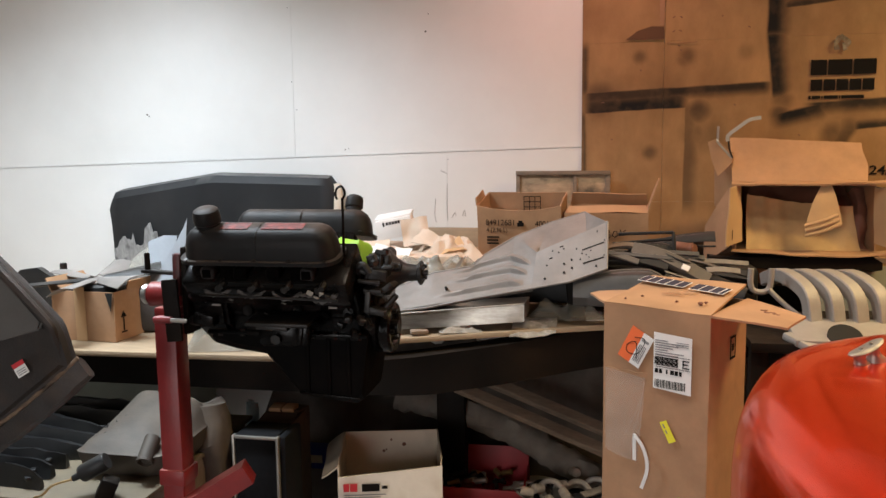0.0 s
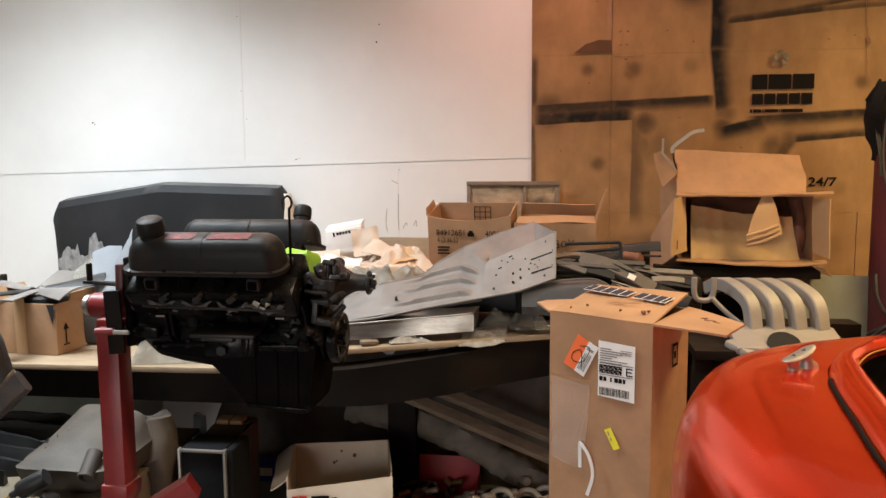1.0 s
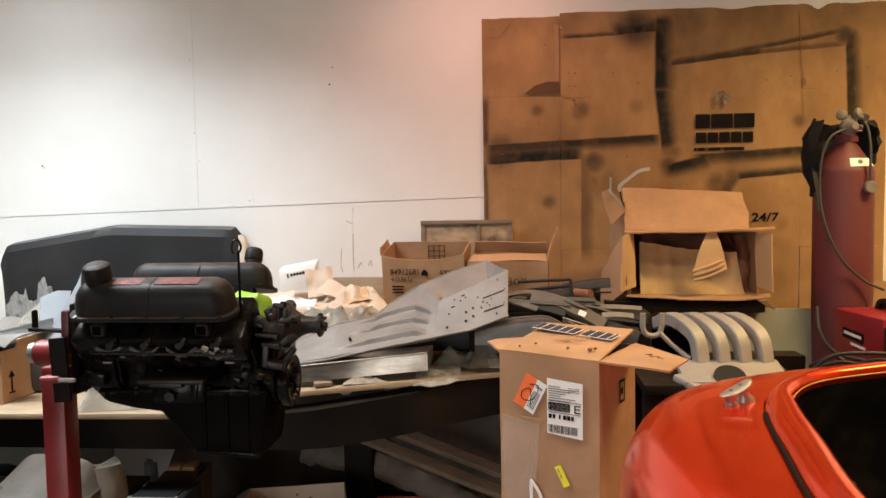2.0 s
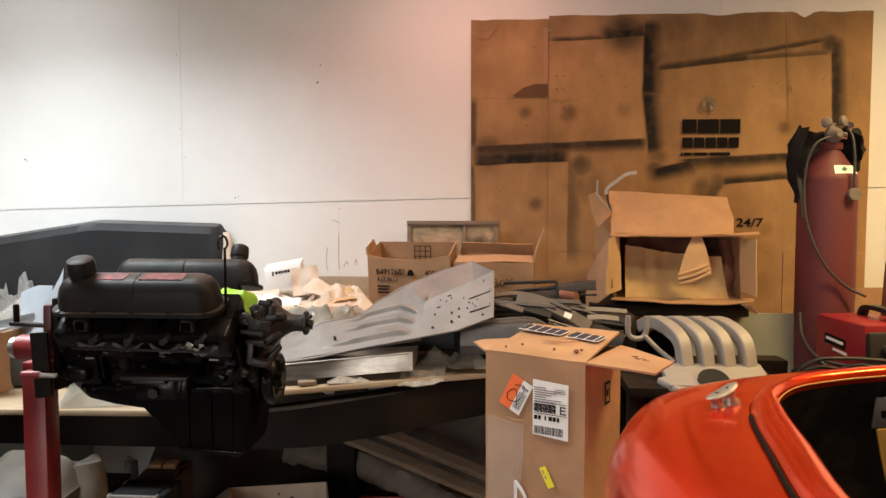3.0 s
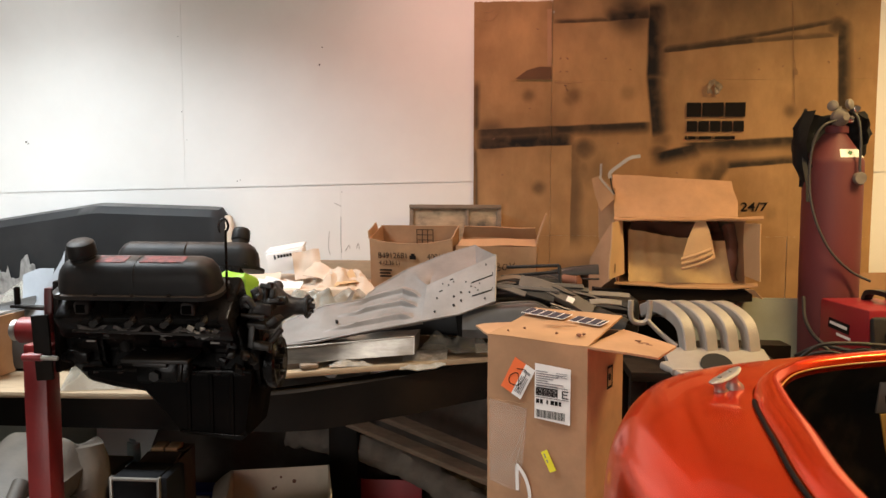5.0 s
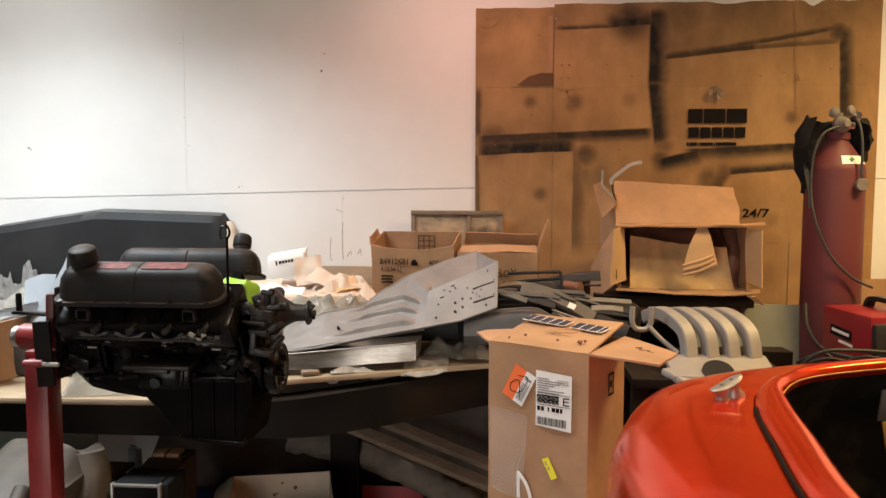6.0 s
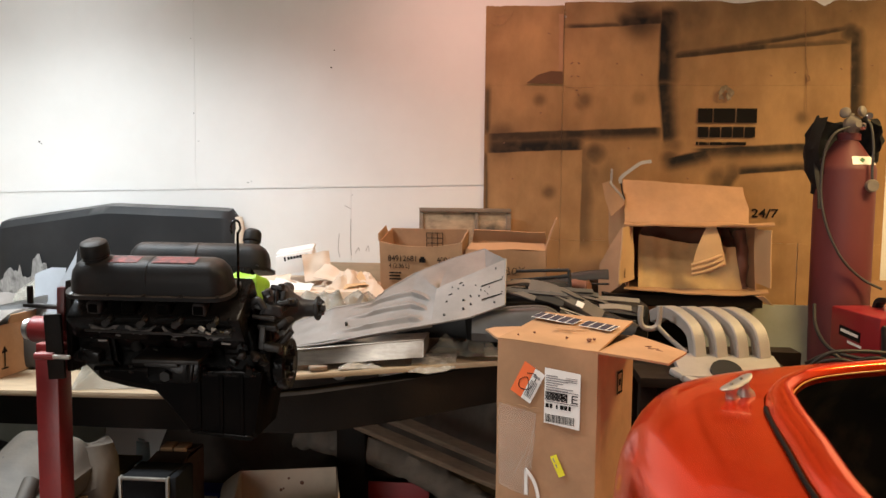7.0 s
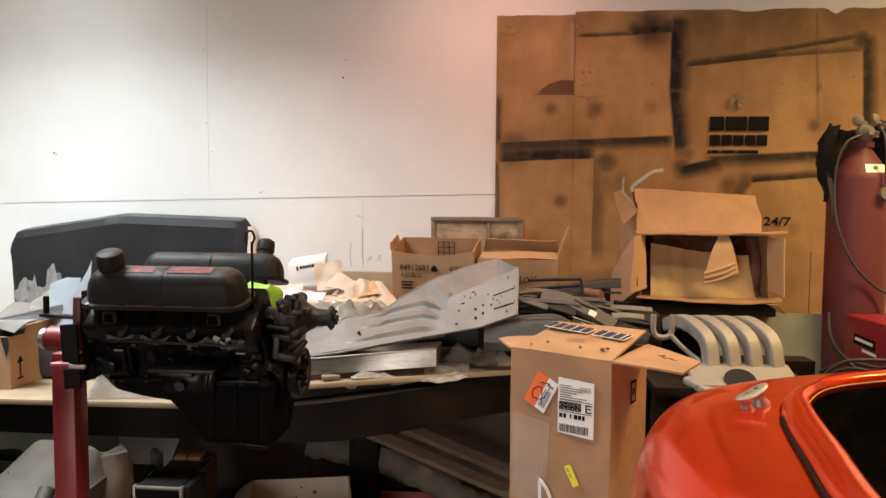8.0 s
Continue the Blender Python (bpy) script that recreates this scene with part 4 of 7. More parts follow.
for x, z in ((-0.90, 1.040), (-0.80, 1.055), (-0.66, 1.048), (-0.555, 1.03), (-0.73, 1.012)):
    part("chipped_edge", wobble(box(BM(), (x, YC - 0.2525 if z > 1.04 else YC - 0.20, z + 0.008), (0.014, 0.004, 0.004), (20, 12, 0), 0.001), 0.003, 70), M_glint, engine, "bare shiny chipped metal")
bal = part("crank_pulley", lathe(BM(), (-0.485, YC - 0.03, 0.955), [(0.05, 0), (0.068, 0.004), (0.070, 0.014), (0.058, 0.018), (0.058, 0.024), (0.070, 0.028), (0.071, 0.046), (0.066, 0.052), (0.05, 0.050), (0.045, 0.040), (0.022, 0.040), (0.020, 0.062), (0.0, 0.062)], axis=(1, 0, 0), seg=36), M_engine, engine)
for k in range(3):
    a = radians(90 + 120 * k)
    part("pulley_bolt", cyl(BM(), (-0.44, YC - 0.03 + 0.033 * math.cos(a), 0.965 + 0.033 * math.sin(a)), (-0.43, YC - 0.03 + 0.033 * math.cos(a), 0.965 + 0.033 * math.sin(a)), 0.006, seg=6), M_greasy, bal)
# engine mount bracket
mount = part("engine_mount", box(BM(), (-0.685, YC - 0.205, 1.005), (0.168, 0.09, 0.010), (8, 0, 0), 0.003), M_greasy, engine, "dusty black mount bracket")
part("mount_leg", box(BM(), (-0.690, YC - 0.20, 0.968), (0.11, 0.05, 0.062), (0, 0, 0), 0.012), M_engine, mount)
part("mount_pad", box(BM(), (-0.700, YC - 0.236, 0.990), (0.085, 0.012, 0.012), (0, 2, 0), 0.003), M_greasy, mount)
part("mount_pad", box(BM(), (-0.618, YC - 0.225, 0.972), (0.030, 0.030, 0.050), (0, 6, 0), 0.006), M_engine, mount)
part("mount_bolt", cyl(BM(), (-0.691, YC - 0.222, 0.962), (-0.691, YC - 0.240, 0.960), 0.014, seg=6), M_greasy, mount)
part("mount_ear", box(BM(), (-0.625, YC - 0.21, 0.972), (0.014, 0.07, 0.045), (0, 10, 0), 0.003), M_engine, mount)
for k in range(6):
    part("block_boss", cyl(BM(), (-0.88 + 0.07 * k, YC - 0.10, 1.0 + 0.012 * (k % 2)), (-0.88 + 0.07 * k, YC - 0.142, 1.0 + 0.012 * (k % 2)), 0.018, 0.014, seg=14, bevel=0.003), M_engine, engine)
for k in range(5):
    x, z = -0.545 + 0.018 * k, 0.985 + 0.022 * math.sin(k * 2.3)
    part("fuel_pump_casting", wobble(box(BM(), (x, YC - 0.155, z), (0.020, 0.03, 0.018), (10 * k, 20, 15 * k), 0.004), 0.004, 70, k), M_greasy if k % 2 else M_engine, engine)
for x in (-0.66, -0.60, -0.545):
    part("sump_stiffener", box(BM(), (x, YC - 0.1015, 0.860), (0.012, 0.008, 0.16), bevel=0.003), M_pan, engine)
part("drain_seam", wobble(box(BM(), (-0.600, YC - 0.103, 0.778), (0.17, 0.007, 0.005), (0, 4, 0), 0.002), 0.002, 60), M_engine, engine)
part("starter_boss", box(BM(), (-0.915, YC - 0.16, 0.995), (0.06, 0.05, 0.035), (8, 12, 0), 0.008), M_engine, engine)

# ---------------------------------------------------------------- tall shipping carton
TB = pose(0.290, 2.295, 0, 0, 0, -28)
tall = carton("tall_carton", TB, 0.26, 0.235, 1.06, "tall brown cardboard carton with shipping labels and open flaps",
              flaps=(("front", 172, 0.25, 0, 1), ("right", -5, 0.155, 0.0, 1, 0.12, 0.30), ("left", -4, 0.11, 0.0, 1, 0.25, 0.55)), crumple=0.0025)
FR = TB @ at(0, -0.1215, 0) @ FACE
LS = FR @ at(0, 1.008, 0) @ Matrix.Diagonal((1, 0.85, 1, 1)) @ at(0, -1.008, 0)
part("shipping_label", slab(BM(), [LS @ Vector(p) for p in ((0.0, 0.852, 0), (0.091, 0.846, 0), (0.091, 1.002, 0), (0.0, 1.008, 0))], 0.0006, FR.to_3x3() @ Vector((0, 0, 1))), M_label, tall, "white shipping label")
FL = LS @ at(0, 0, 0.001)
rects = [(0.004 + 0.0024 * k + 0.0009 * (k * 7 % 3), 0.856, 0.0012 + 0.0006 * (k * 5 % 2), 0.022) for k in range(31)]
bars("label_barcode", FL, rects, M_ink, tall)
bars("label_print", FL, [(0.004, 0.985 - 0.0065 * k, 0.03 + 0.013 * (k * 3 % 4), 0.0028) for k in range(7)], M_grey_ink, tall)
bars("label_print", FL, [(0.055, 0.985 - 0.005 * k, 0.028, 0.0018) for k in range(3)], M_grey_ink, tall)
bars("label_code", FL, [(0.003 + 0.004 * i, 0.918 + 0.004 * j, 0.0042 if (i * 7 + j * 5 + i * j) % 3 else 0.002, 0.0034) for i in range(14) for j in range(6)], M_ink, tall)
bars("label_symbol", FL, [(0.070, 0.918, 0.003, 0.022), (0.070, 0.918, 0.016, 0.003), (0.070, 0.928, 0.014, 0.003), (0.070, 0.937, 0.016, 0.003), (0.004, 0.913, 0.083, 0.0012), (0.004, 0.945, 0.083, 0.0012)], M_ink, tall)
for k, w in enumerate((0.008, 0.007, 0.004, 0.009, 0.008, 0.006)):
    bars("label_writing", FL, [(0.004 + 0.0105 * k + 0.006 * (k > 1), 0.896, w, 0.012)], M_ink, tall)
for z, x0, x1 in ((0.905, -0.128, -0.012),):
    part("fold_crease", sweep(BM(), [FR @ Vector((x0 + (x1 - x0) * k / 8, z + 0.002 * math.sin(k * 2.1 + z * 40), 0.0008)) for k in range(9)], 0.0009, seg=6), M_card_in, tall)
q1 = FR @ pose(-0.045, 0.965, 0.0004, 0, 0, -27)
part("orange_label", slab(BM(), [q1 @ Vector(p) for p in ((-0.03, -0.042, 0), (0.002, -0.042, 0), (0.002, 0.042, 0), (-0.03, 0.042, 0))], 0.0006, q1.to_3x3() @ Vector((0, 0, 1))), M_orangelabel, tall, "orange half of a sticker")
part("white_sticker", slab(BM(), [q1 @ Vector(p) for p in ((0.0022, -0.042, 0), (0.030, -0.042, 0), (0.030, 0.042, 0), (0.0022, 0.042, 0))], 0.0006, q1.to_3x3() @ Vector((0, 0, 1))), M_label, tall)
bars("sticker_print", q1 @ at(0, 0, 0.001), [(0.006 + 0.004 * k, -0.032, 0.002, 0.045) for k in range(5)] + [(0.006, 0.022, 0.018, 0.006)], M_grey_ink, tall)
part("pen_mark", sweep(BM(), [q1 @ Vector(p) for p in ((-0.012, 0.02, 0.001), (0.012, 0.028, 0.001), (0.012, -0.01, 0.001), (-0.012, -0.022, 0.001), (-0.020, -0.005, 0.001), (-0.004, 0.010, 0.001), (0.016, -0.028, 0.001))], 0.0010, seg=6), M_ink, tall)
q2 = FR @ pose(0.038, 0.776, 0.0004, 0, 0, -62)
part("yellow_sticker", slab(BM(), [q2 @ Vector(p) for p in ((-0.026, -0.009, 0), (0.026, -0.009, 0), (0.026, 0.009, 0), (-0.026, 0.009, 0))], 0.0006, q2.to_3x3() @ Vector((0, 0, 1))), M_yellow, tall, "small yellow sticker")
bars("sticker_print", q2 @ at(0, 0, 0.001), [(-0.02, -0.004, 0.010, 0.003), (-0.005, -0.004, 0.008, 0.003)], M_grey_ink, tall)
part("document_pouch", sheet(BM(), *(FR @ Vector(p) for p in ((-0.120, 0.70, 0.003), (-0.035, 0.685, 0.003), (-0.018, 0.895, 0.003), (-0.122, 0.905, 0.003))), 14, 18, 0.0006, 0.004, 22, 3), M_pouch, tall, "torn clear document pouch")
# Pale lines paint the highlights along creases of the film.
for pts in ([(-0.020, 0.885), (-0.030, 0.82), (-0.045, 0.76), (-0.052, 0.70)], [(-0.022, 0.86), (-0.050, 0.785), (-0.075, 0.735)]):
    part("pouch_highlight", sweep(BM(), [FR @ Vector((x, z, 0.0052)) for x, z in pts], 0.0004, seg=5), M_film_highlight, tall, "highlight painted as a pale line on clear film")
part("torn_strip", sweep(BM(), [FR @ Vector(p) for p in ((-0.042, 0.69, 0.004), (-0.042, 0.745, 0.006), (-0.036, 0.752, 0.012), (-0.015, 0.725, 0.012), (-0.006, 0.68, 0.010), (-0.022, 0.625, 0.006))], 0, section=[(0.0042, 0.0006), (0.0042, -0.0006), (-0.0042, -0.0006), (-0.0042, 0.0006)], up=FR.to_3x3() @ Vector((0, 0, 1))), M_label, tall, "peeled white adhesive strip")
part("green_tag", slab(BM(), [FR @ Vector(p) for p in ((0.065, 0.60, 0.001), (0.10, 0.592, 0.001), (0.102, 0.618, 0.001), (0.067, 0.625, 0.001))], 0.0006, FR.to_3x3() @ Vector((0, 0, 1))), M_lime, tall, "small green sticker")
M_navy = mat("dark_blue_print", (0.025, 0.022, 0.040), 0.7, var=0.2, scale=40, bump=0)
TOPM = TB @ pose(0, -0.1175, 1.0635, 8, 0, 0)
x = -0.124
for k, w in enumerate((0.020, 0.024, 0.024, 0.024, 0.022, 0.0, 0.022, 0.024, 0.022, 0.010)):
    if w:
        for e, z, m in ((0.0024, 0.0052, M_label), (0.0, 0.0060, M_navy)):
            lo, hi = 0.176 - 0.20 * (x + 0.124), 0.217 - 0.20 * (x + 0.124)
            d = 0.19 * w
            block = [(x - e, lo - e, z), (x + w - 0.001 + e, lo - d - e, z), (x + w + 0.007 + e, hi - d + e, z), (x + 0.008 - e, hi + e, z)]
            part("strip_print" if m is M_navy else "print_outline", slab(BM(), [TOPM @ Vector(p) for p in block], 0.0004, TOPM.to_3x3() @ Vector((0, 0, 1))), m, tall)
    x += w + 0.003 if w else 0.016
for x, y, r in ((0.085, 0.055, 0.006), (0.095, 0.062, 0.004), (0.09, 0.045, 0.003), (-0.06, 0.06, 0.003), (0.03, 0.05, 0.003), (-0.09, 0.03, 0.0025)):
    part("tear_spot", wobble(cyl(BM(), TOPM @ Vector((x, y, 0.002)), TOPM @ Vector((x, y, 0.0058)), r, seg=9), 0.002, 300), M_leather, tall)
for x, y in ((0.200, 0.02), (0.212, 0.005), (0.222, 0.012), (0.235, -0.002)):
    part("tear_spot", wobble(box(BM(), TB @ Vector((x, y, 1.060 - (x - 0.13) * 0.087 + 0.0035)), (0.014, 0.008, 0.003), (0, 5, -20)), 0.004, 200), M_leather, tall)
for r in (0.019, 0.012):
    part("stamp_ring", sweep(BM(), [TOPM @ Vector((0.035 + r * 1.3 * math.cos(a), 0.112 + r * math.sin(a), 0.0075)) for a in [2 * math.pi * k / 20 for k in range(21)]], 0.0009, seg=5, smooth=False), M_card_in, tall, "faint round printed stamp")
bars("faint_print", TOPM @ at(0, 0, 0.007), [(-0.03, 0.10, 0.05, 0.005), (-0.03, 0.112, 0.04, 0.005), (-0.03, 0.124, 0.045, 0.005)], M_card_in, tall)
SIDE = TB @ at(0.1335, 0, 0) @ Matrix(((0, 0, 1, 0), (1, 0, 0, 0), (0, 1, 0, 0), (0, 0, 0, 1)))
bars("side_mark", SIDE, [(0.0, 0.935, 0.035, 0.006), (0.0, 0.985, 0.035, 0.006), (0.0, 0.935, 0.006, 0.055), (0.030, 0.935, 0.006, 0.055), (0.012, 0.955, 0.012, 0.016)], M_ink, tall)

# ---------------------------------------------------------------- orange boat
boat = thing("speedboat", at(1.1, 1.2, 0), "glossy candy orange fibreglass speedboat with an open black cockpit", "boat")
OUT = [(0.45, 0.75), (0.355, 1.2), (0.325, 1.55), (0.360, 1.83), (0.475, 2.055), (0.755, 2.185), (1.05, 2.275), (1.4, 2.26), (1.75, 2.2), (1.95, 1.9), (2.0, 1.3), (1.9, 0.6), (1.65, 0.05), (1.15, -0.15), (0.72, 0.2)]
GRV = [(0.55, 0.80), (0.520, 1.2), (0.555, 1.50), (0.584, 1.68), (0.642, 1.84), (0.79, 1.995), (1.04, 2.09), (1.38, 2.16), (1.66, 2.08), (1.79, 1.82), (1.82, 1.28), (1.75, 0.65), (1.55, 0.25), (1.12, 0.08), (0.72, 0.35)]
OPN = [(0.61, 0.82), (0.579, 1.2), (0.617, 1.50), (0.645, 1.69), (0.677, 1.81), (0.78, 1.93), (1.03, 2.035), (1.35, 2.09), (1.60, 2.00), (1.71, 1.77), (1.74, 1.25), (1.68, 0.68), (1.50, 0.33), (1.12, 0.18), (0.78, 0.40)]
NL = 10
out_l, grv_l, opn_l = (smooth_line([(x, y, 0) for x, y in c], NL, True) for c in (OUT, GRV, OPN))
cen = Vector((1.15, 1.1, 0))


def hull_ring(f, z):
    return [o + (cen - o) * f + Vector((0, 0, z)) for o in out_l]


rings = [hull_ring(0.42, 0.30), hull_ring(0.26, 0.36), hull_ring(0.14, 0.48), hull_ring(0.055, 0.62), hull_ring(0.012, 0.74)]
for k in range(0, 13):
    a = radians(90 * k / 12)
    rings.append([o.lerp(g, 1 - math.cos(a) ** 0.56) + Vector((0, 0, 0.78 + 0.277 * math.sin(a) ** 0.52)) for o, g in zip(out_l, grv_l)])
bm = ring_loft(BM(), rings, caps=False)
bm.faces.new([v for v in bm.verts][:len(out_l)][::-1])
hull = part("hull", bm, M_orange, boat)
rings = []
for f, z in ((0.0, 1.050), (0.06, 1.060), (0.14, 1.071), (0.3, 1.079), (0.55, 1.083), (0.8, 1.082), (0.95, 1.076), (1.0, 1.068), (1.0, 1.055)):
    rings.append([g.lerp(o, f) + Vector((0, 0, z)) for g, o in zip(grv_l, opn_l)])
part("coaming", ring_loft(BM(), rings, caps=False), M_orange, boat)
# Thin yellow edge; its bright highlight is put into the colour too.
rings = [[o + Vector((0, 0, z)) + (cen - o) * f for o in opn_l] for f, z in ((0.0, 1.0672), (0.0012, 1.0674), (0.002, 1.0668), (0.002, 1.0648), (0.0, 1.0648))]
part("cockpit_edge", ring_loft(BM(), rings, caps=False), M_gold, boat, "thin yellow edge with its highlight painted in")
M_pit = mat("black_cockpit_lining", (0.012, 0.011, 0.010), 0.5, var=0.4, scale=6, bump=0.3, bscale=20, stain=(0.13, 0.105, 0.065), stain_amount=0.6, stain_scale=12)
rings = [[o + (cen - o) * f + Vector((0, 0, z)) for o in opn_l] for f, z in ((-0.001, 1.058), (-0.012, 1.05), (-0.06, 0.98), (-0.04, 0.80), (0.02, 0.62), (0.10, 0.50))]
bm = ring_loft(BM(), rings, caps=False)
bm.faces.new([v for v in bm.verts][-len(opn_l):])
part("cockpit_lining", bm, M_pit, boat, "black stained cockpit lining")
line = [Vector((p.x, p.y, 1.061)) for p in smooth_line([(x, y, 0) for x, y in GRV[0:4]], 10)]
M_trim = mat("dull_black_rubber", (0.004, 0.0035, 0.0035), 0.7, var=0.2, scale=30, bump=0.1, spec=0.12)
part("rubber_trim", sweep(BM(), line + [Vector((0.590, 1.70, 1.060))], 0.0038, seg=10, smooth=False), M_trim, boat)
part("yellow_strap", sweep(BM(), [(0.950, 1.99, 0.96), (0.960, 1.975, 0.88), (0.98, 1.95, 0.78), (1.005, 1.90, 0.66)], 0, section=[(0.016, 0.003), (0.016, -0.003), (-0.016, -0.003), (-0.016, 0.003)], up=(0, -1, 0.2)), M_gold, boat, "yellow strap")
part("yellow_foam", wobble(box(BM(), (0.85, 1.985, 0.83), (0.03, 0.02, 0.035), bevel=0.012), 0.02, 25), M_gold, boat)
plate = part("card_tag", box(BM(), (0.99, 2.030, 0.985), (0.10, 0.006, 0.07), (10, 0, 12), 0.002), M_cast, boat, "tan card tag with dark print")
bars("tag_print", pose(0.945, 2.012, 0.962, 80, 0, 12), [(0.012 + 0.022 * k, 0.012, 0.015, 0.024) for k in range(4)], M_ink, plate)
for x, y in ((0.86, 1.55), (0.865, 1.535)):
    part("deck_rivet", lathe(BM(), (x - 0.36, y - 0.02, 1.050), [(0.004, 0), (0.003, 0.003), (0, 0.004)], seg=8), M_chrome, boat)
for k in range(3):
    part("cradle_bunk", box(BM(), (1.15, 0.5 + 0.55 * k, 0.16), (1.0, 0.1, 0.32), bevel=0.01), M_oldwood, boat, "wooden bunk under the hull")

CM = pose(0.568, 1.785, 1.053, 0, 0, 36) @ pose(0, 0, 0, 0, -15, 0) @ Matrix.Diagonal((0.88, 0.88, 0.84, 1))
rings = []
for k in range(25):
    u = -1 + 2 * k / 24
    w = 0.0165 * math.sqrt(max(0.02, 1 - abs(u) ** 2.6))
    h = 0.0065 * math.sqrt(max(0.05, 1 - abs(u) ** 3))
    zc = 0.034 + 0.005 * abs(u) ** 2
    rings.append([CM @ Vector((u * 0.047, w * math.cos(a), zc + h * math.sin(a))) for a in [2 * math.pi * i / 12 for i in range(12)]])
cleat = part("mooring_cleat", ring_loft(BM(), rings), M_dullalu, boat, "dull cast metal mooring cleat")
for u in (-0.020, 0.020):
    rings = []
    for z, w, l2 in ((-0.008, 0.020, 0.023), (0.002, 0.019, 0.022), (0.012, 0.012, 0.014), (0.022, 0.010, 0.012), (0.033, 0.012, 0.018)):
        rings.append([CM @ Vector((u + l2 * math.cos(a), w * math.sin(a), z)) for a in [2 * math.pi * k / 14 for k in range(14)]])
    part("cleat_foot", ring_loft(BM(), rings), M_alu, cleat)
    part("cleat_screw", lathe(BM(), CM @ Vector((u * 0.75, 0, 0.0395)), [(0.0045, 0), (0.0036, 0.0022), (0, 0.003)], seg=10), M_chrome, cleat, "bright screw head")

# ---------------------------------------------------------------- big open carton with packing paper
# Added board and blocks; their near-black colour paints the shade under the carton.
plank_board("under_carton_shade", [(0.50, 3.375, 1.028), (1.09, 3.375, 1.028), (1.09, 3.90, 1.028), (0.50, 3.90, 1.028)], 0.045, "added black board under an open carton, standing in for shade", M_darkframe)
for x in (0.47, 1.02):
    tagged(part("wood_block", box(BM(), (x, 3.66, 0.9215), (0.06, 0.4, 0.123), bevel=0.004), M_darkframe), "black block added to carry a board", "wood block")
big = thing("open_carton", at(0.83, 3.6, 1.03), "large brown carton on its side with crumpled packing paper inside", "cardboard box")


def card(name, a, b, c, d, material, label="", wave=0.006, seed=1.0, t=0.005, n=10):
    """One panel of worn corrugated board between four corners."""
    bm = sheet(BM(), a, b, c, d, n, n, t, wave, 9, seed)
    return part(name, bm, material, big, label)


card("side_panel", (0.598, 3.42, 1.044), (0.63, 3.80, 1.044), (0.63, 3.80, 1.288), (0.594, 3.42, 1.288), M_card, "", 0.004, 1)
card("side_panel", (1.074, 3.42, 1.048), (1.06, 3.80, 1.048), (1.06, 3.80, 1.282), (1.067, 3.42, 1.282), M_card, "", 0.004, 2)
card("side_panel", (0.594, 3.42, 1.288), (1.067, 3.42, 1.284), (1.06, 3.80, 1.290), (0.63, 3.80, 1.292), M_card_in, "", 0.004, 3)
card("bottom_panel", (0.63, 3.80, 1.04), (1.06, 3.80, 1.04), (1.06, 3.80, 1.29), (0.63, 3.80, 1.29), M_card_in, "", 0.004, 4)
card("side_panel", (0.598, 3.42, 1.040), (1.074, 3.42, 1.044), (1.06, 3.80, 1.042), (0.63, 3.80, 1.040), M_card_in, "", 0.002, 5)
# the raised lid flap, its torn right edge and the folded lip under it
lid = sheet(BM(), (0.579, 3.420, 1.296), (1.040, 3.420, 1.298), (1.040, 3.52, 1.434), (0.582, 3.52, 1.460), 26, 14, 0.005, 0.007, 7, 6)
for v in lid.verts:
    v.co.x += 0.010 * max(0, 1 - abs(v.co.z - 1.355) / 0.05) * (v.co.x > 1.03)
    v.co.z += 0.003 * noise.noise(Vector((v.co.x * 40, 2, 5))) * (v.co.z > 1.42)
part("lid_flap", lid, M_card, big)
card("folded_lip", (0.572, 3.385, 1.290), (1.118, 3.365, 1.292), (1.135, 3.425, 1.298), (0.579, 3.422, 1.298), M_card_in, "curled dark folded lip", 0.010, 7, 0.006, 20)
card("flap", (0.621, 3.42, 1.079), (0.551, 3.34, 1.067), (0.560, 3.34, 1.279), (0.611, 3.42, 1.288), M_card_pale, "pale inner face of a folded flap", 0.006, 8)
card("flap", (0.564, 3.362, 1.064), (0.488, 3.45, 0.985), (0.490, 3.45, 1.133), (0.573, 3.424, 1.277), M_card, "", 0.010, 9)
card("flap", (0.595, 3.45, 1.199), (0.536, 3.53, 1.200), (0.528, 3.53, 1.427), (0.581, 3.45, 1.406), M_card_in, "", 0.006, 10)
torn_piece = slab(BM(), [(0.495, 3.46, 1.442), (0.525, 3.455, 1.455), (0.583, 3.43, 1.391), (0.579, 3.43, 1.365), (0.530, 3.44, 1.317), (0.508, 3.45, 1.38)], 0.005, (0.2, 1, 0))
part("torn_corner", wobble(torn_piece, 0.004, 40), M_card_in, big, "torn grey corner flap")
card("flap", (1.072, 3.42, 1.076), (1.112, 3.355, 1.062), (1.103, 3.355, 1.277), (1.063, 3.42, 1.277), M_card_pale, "pale inner face of a folded flap", 0.006, 11)
under = sheet(BM(), (0.590, 3.425, 1.046), (1.120, 3.425, 1.044), (1.105, 3.36, 1.044), (0.575, 3.36, 1.048), 28, 8, 0.005, 0.008, 8, 12)
for v in under.verts:
    v.co.z -= 0.010 * max(0, 1 - ((v.co.x - 0.86) / 0.24) ** 2) * (3.43 - v.co.y) / 0.07
part("bottom_flap", under, M_card_in, big, "drooping flap in its own shade")
part("torn_scrap", wobble(slab(BM(), [(1.049, 3.345, 1.036), (1.084, 3.34, 1.034), (1.118, 3.345, 0.994), (1.095, 3.35, 1.005), (1.070, 3.35, 1.020)], 0.003, (0, 1, 0.3)), 0.005, 50), M_card_pale, big, "torn pale scrap of board")
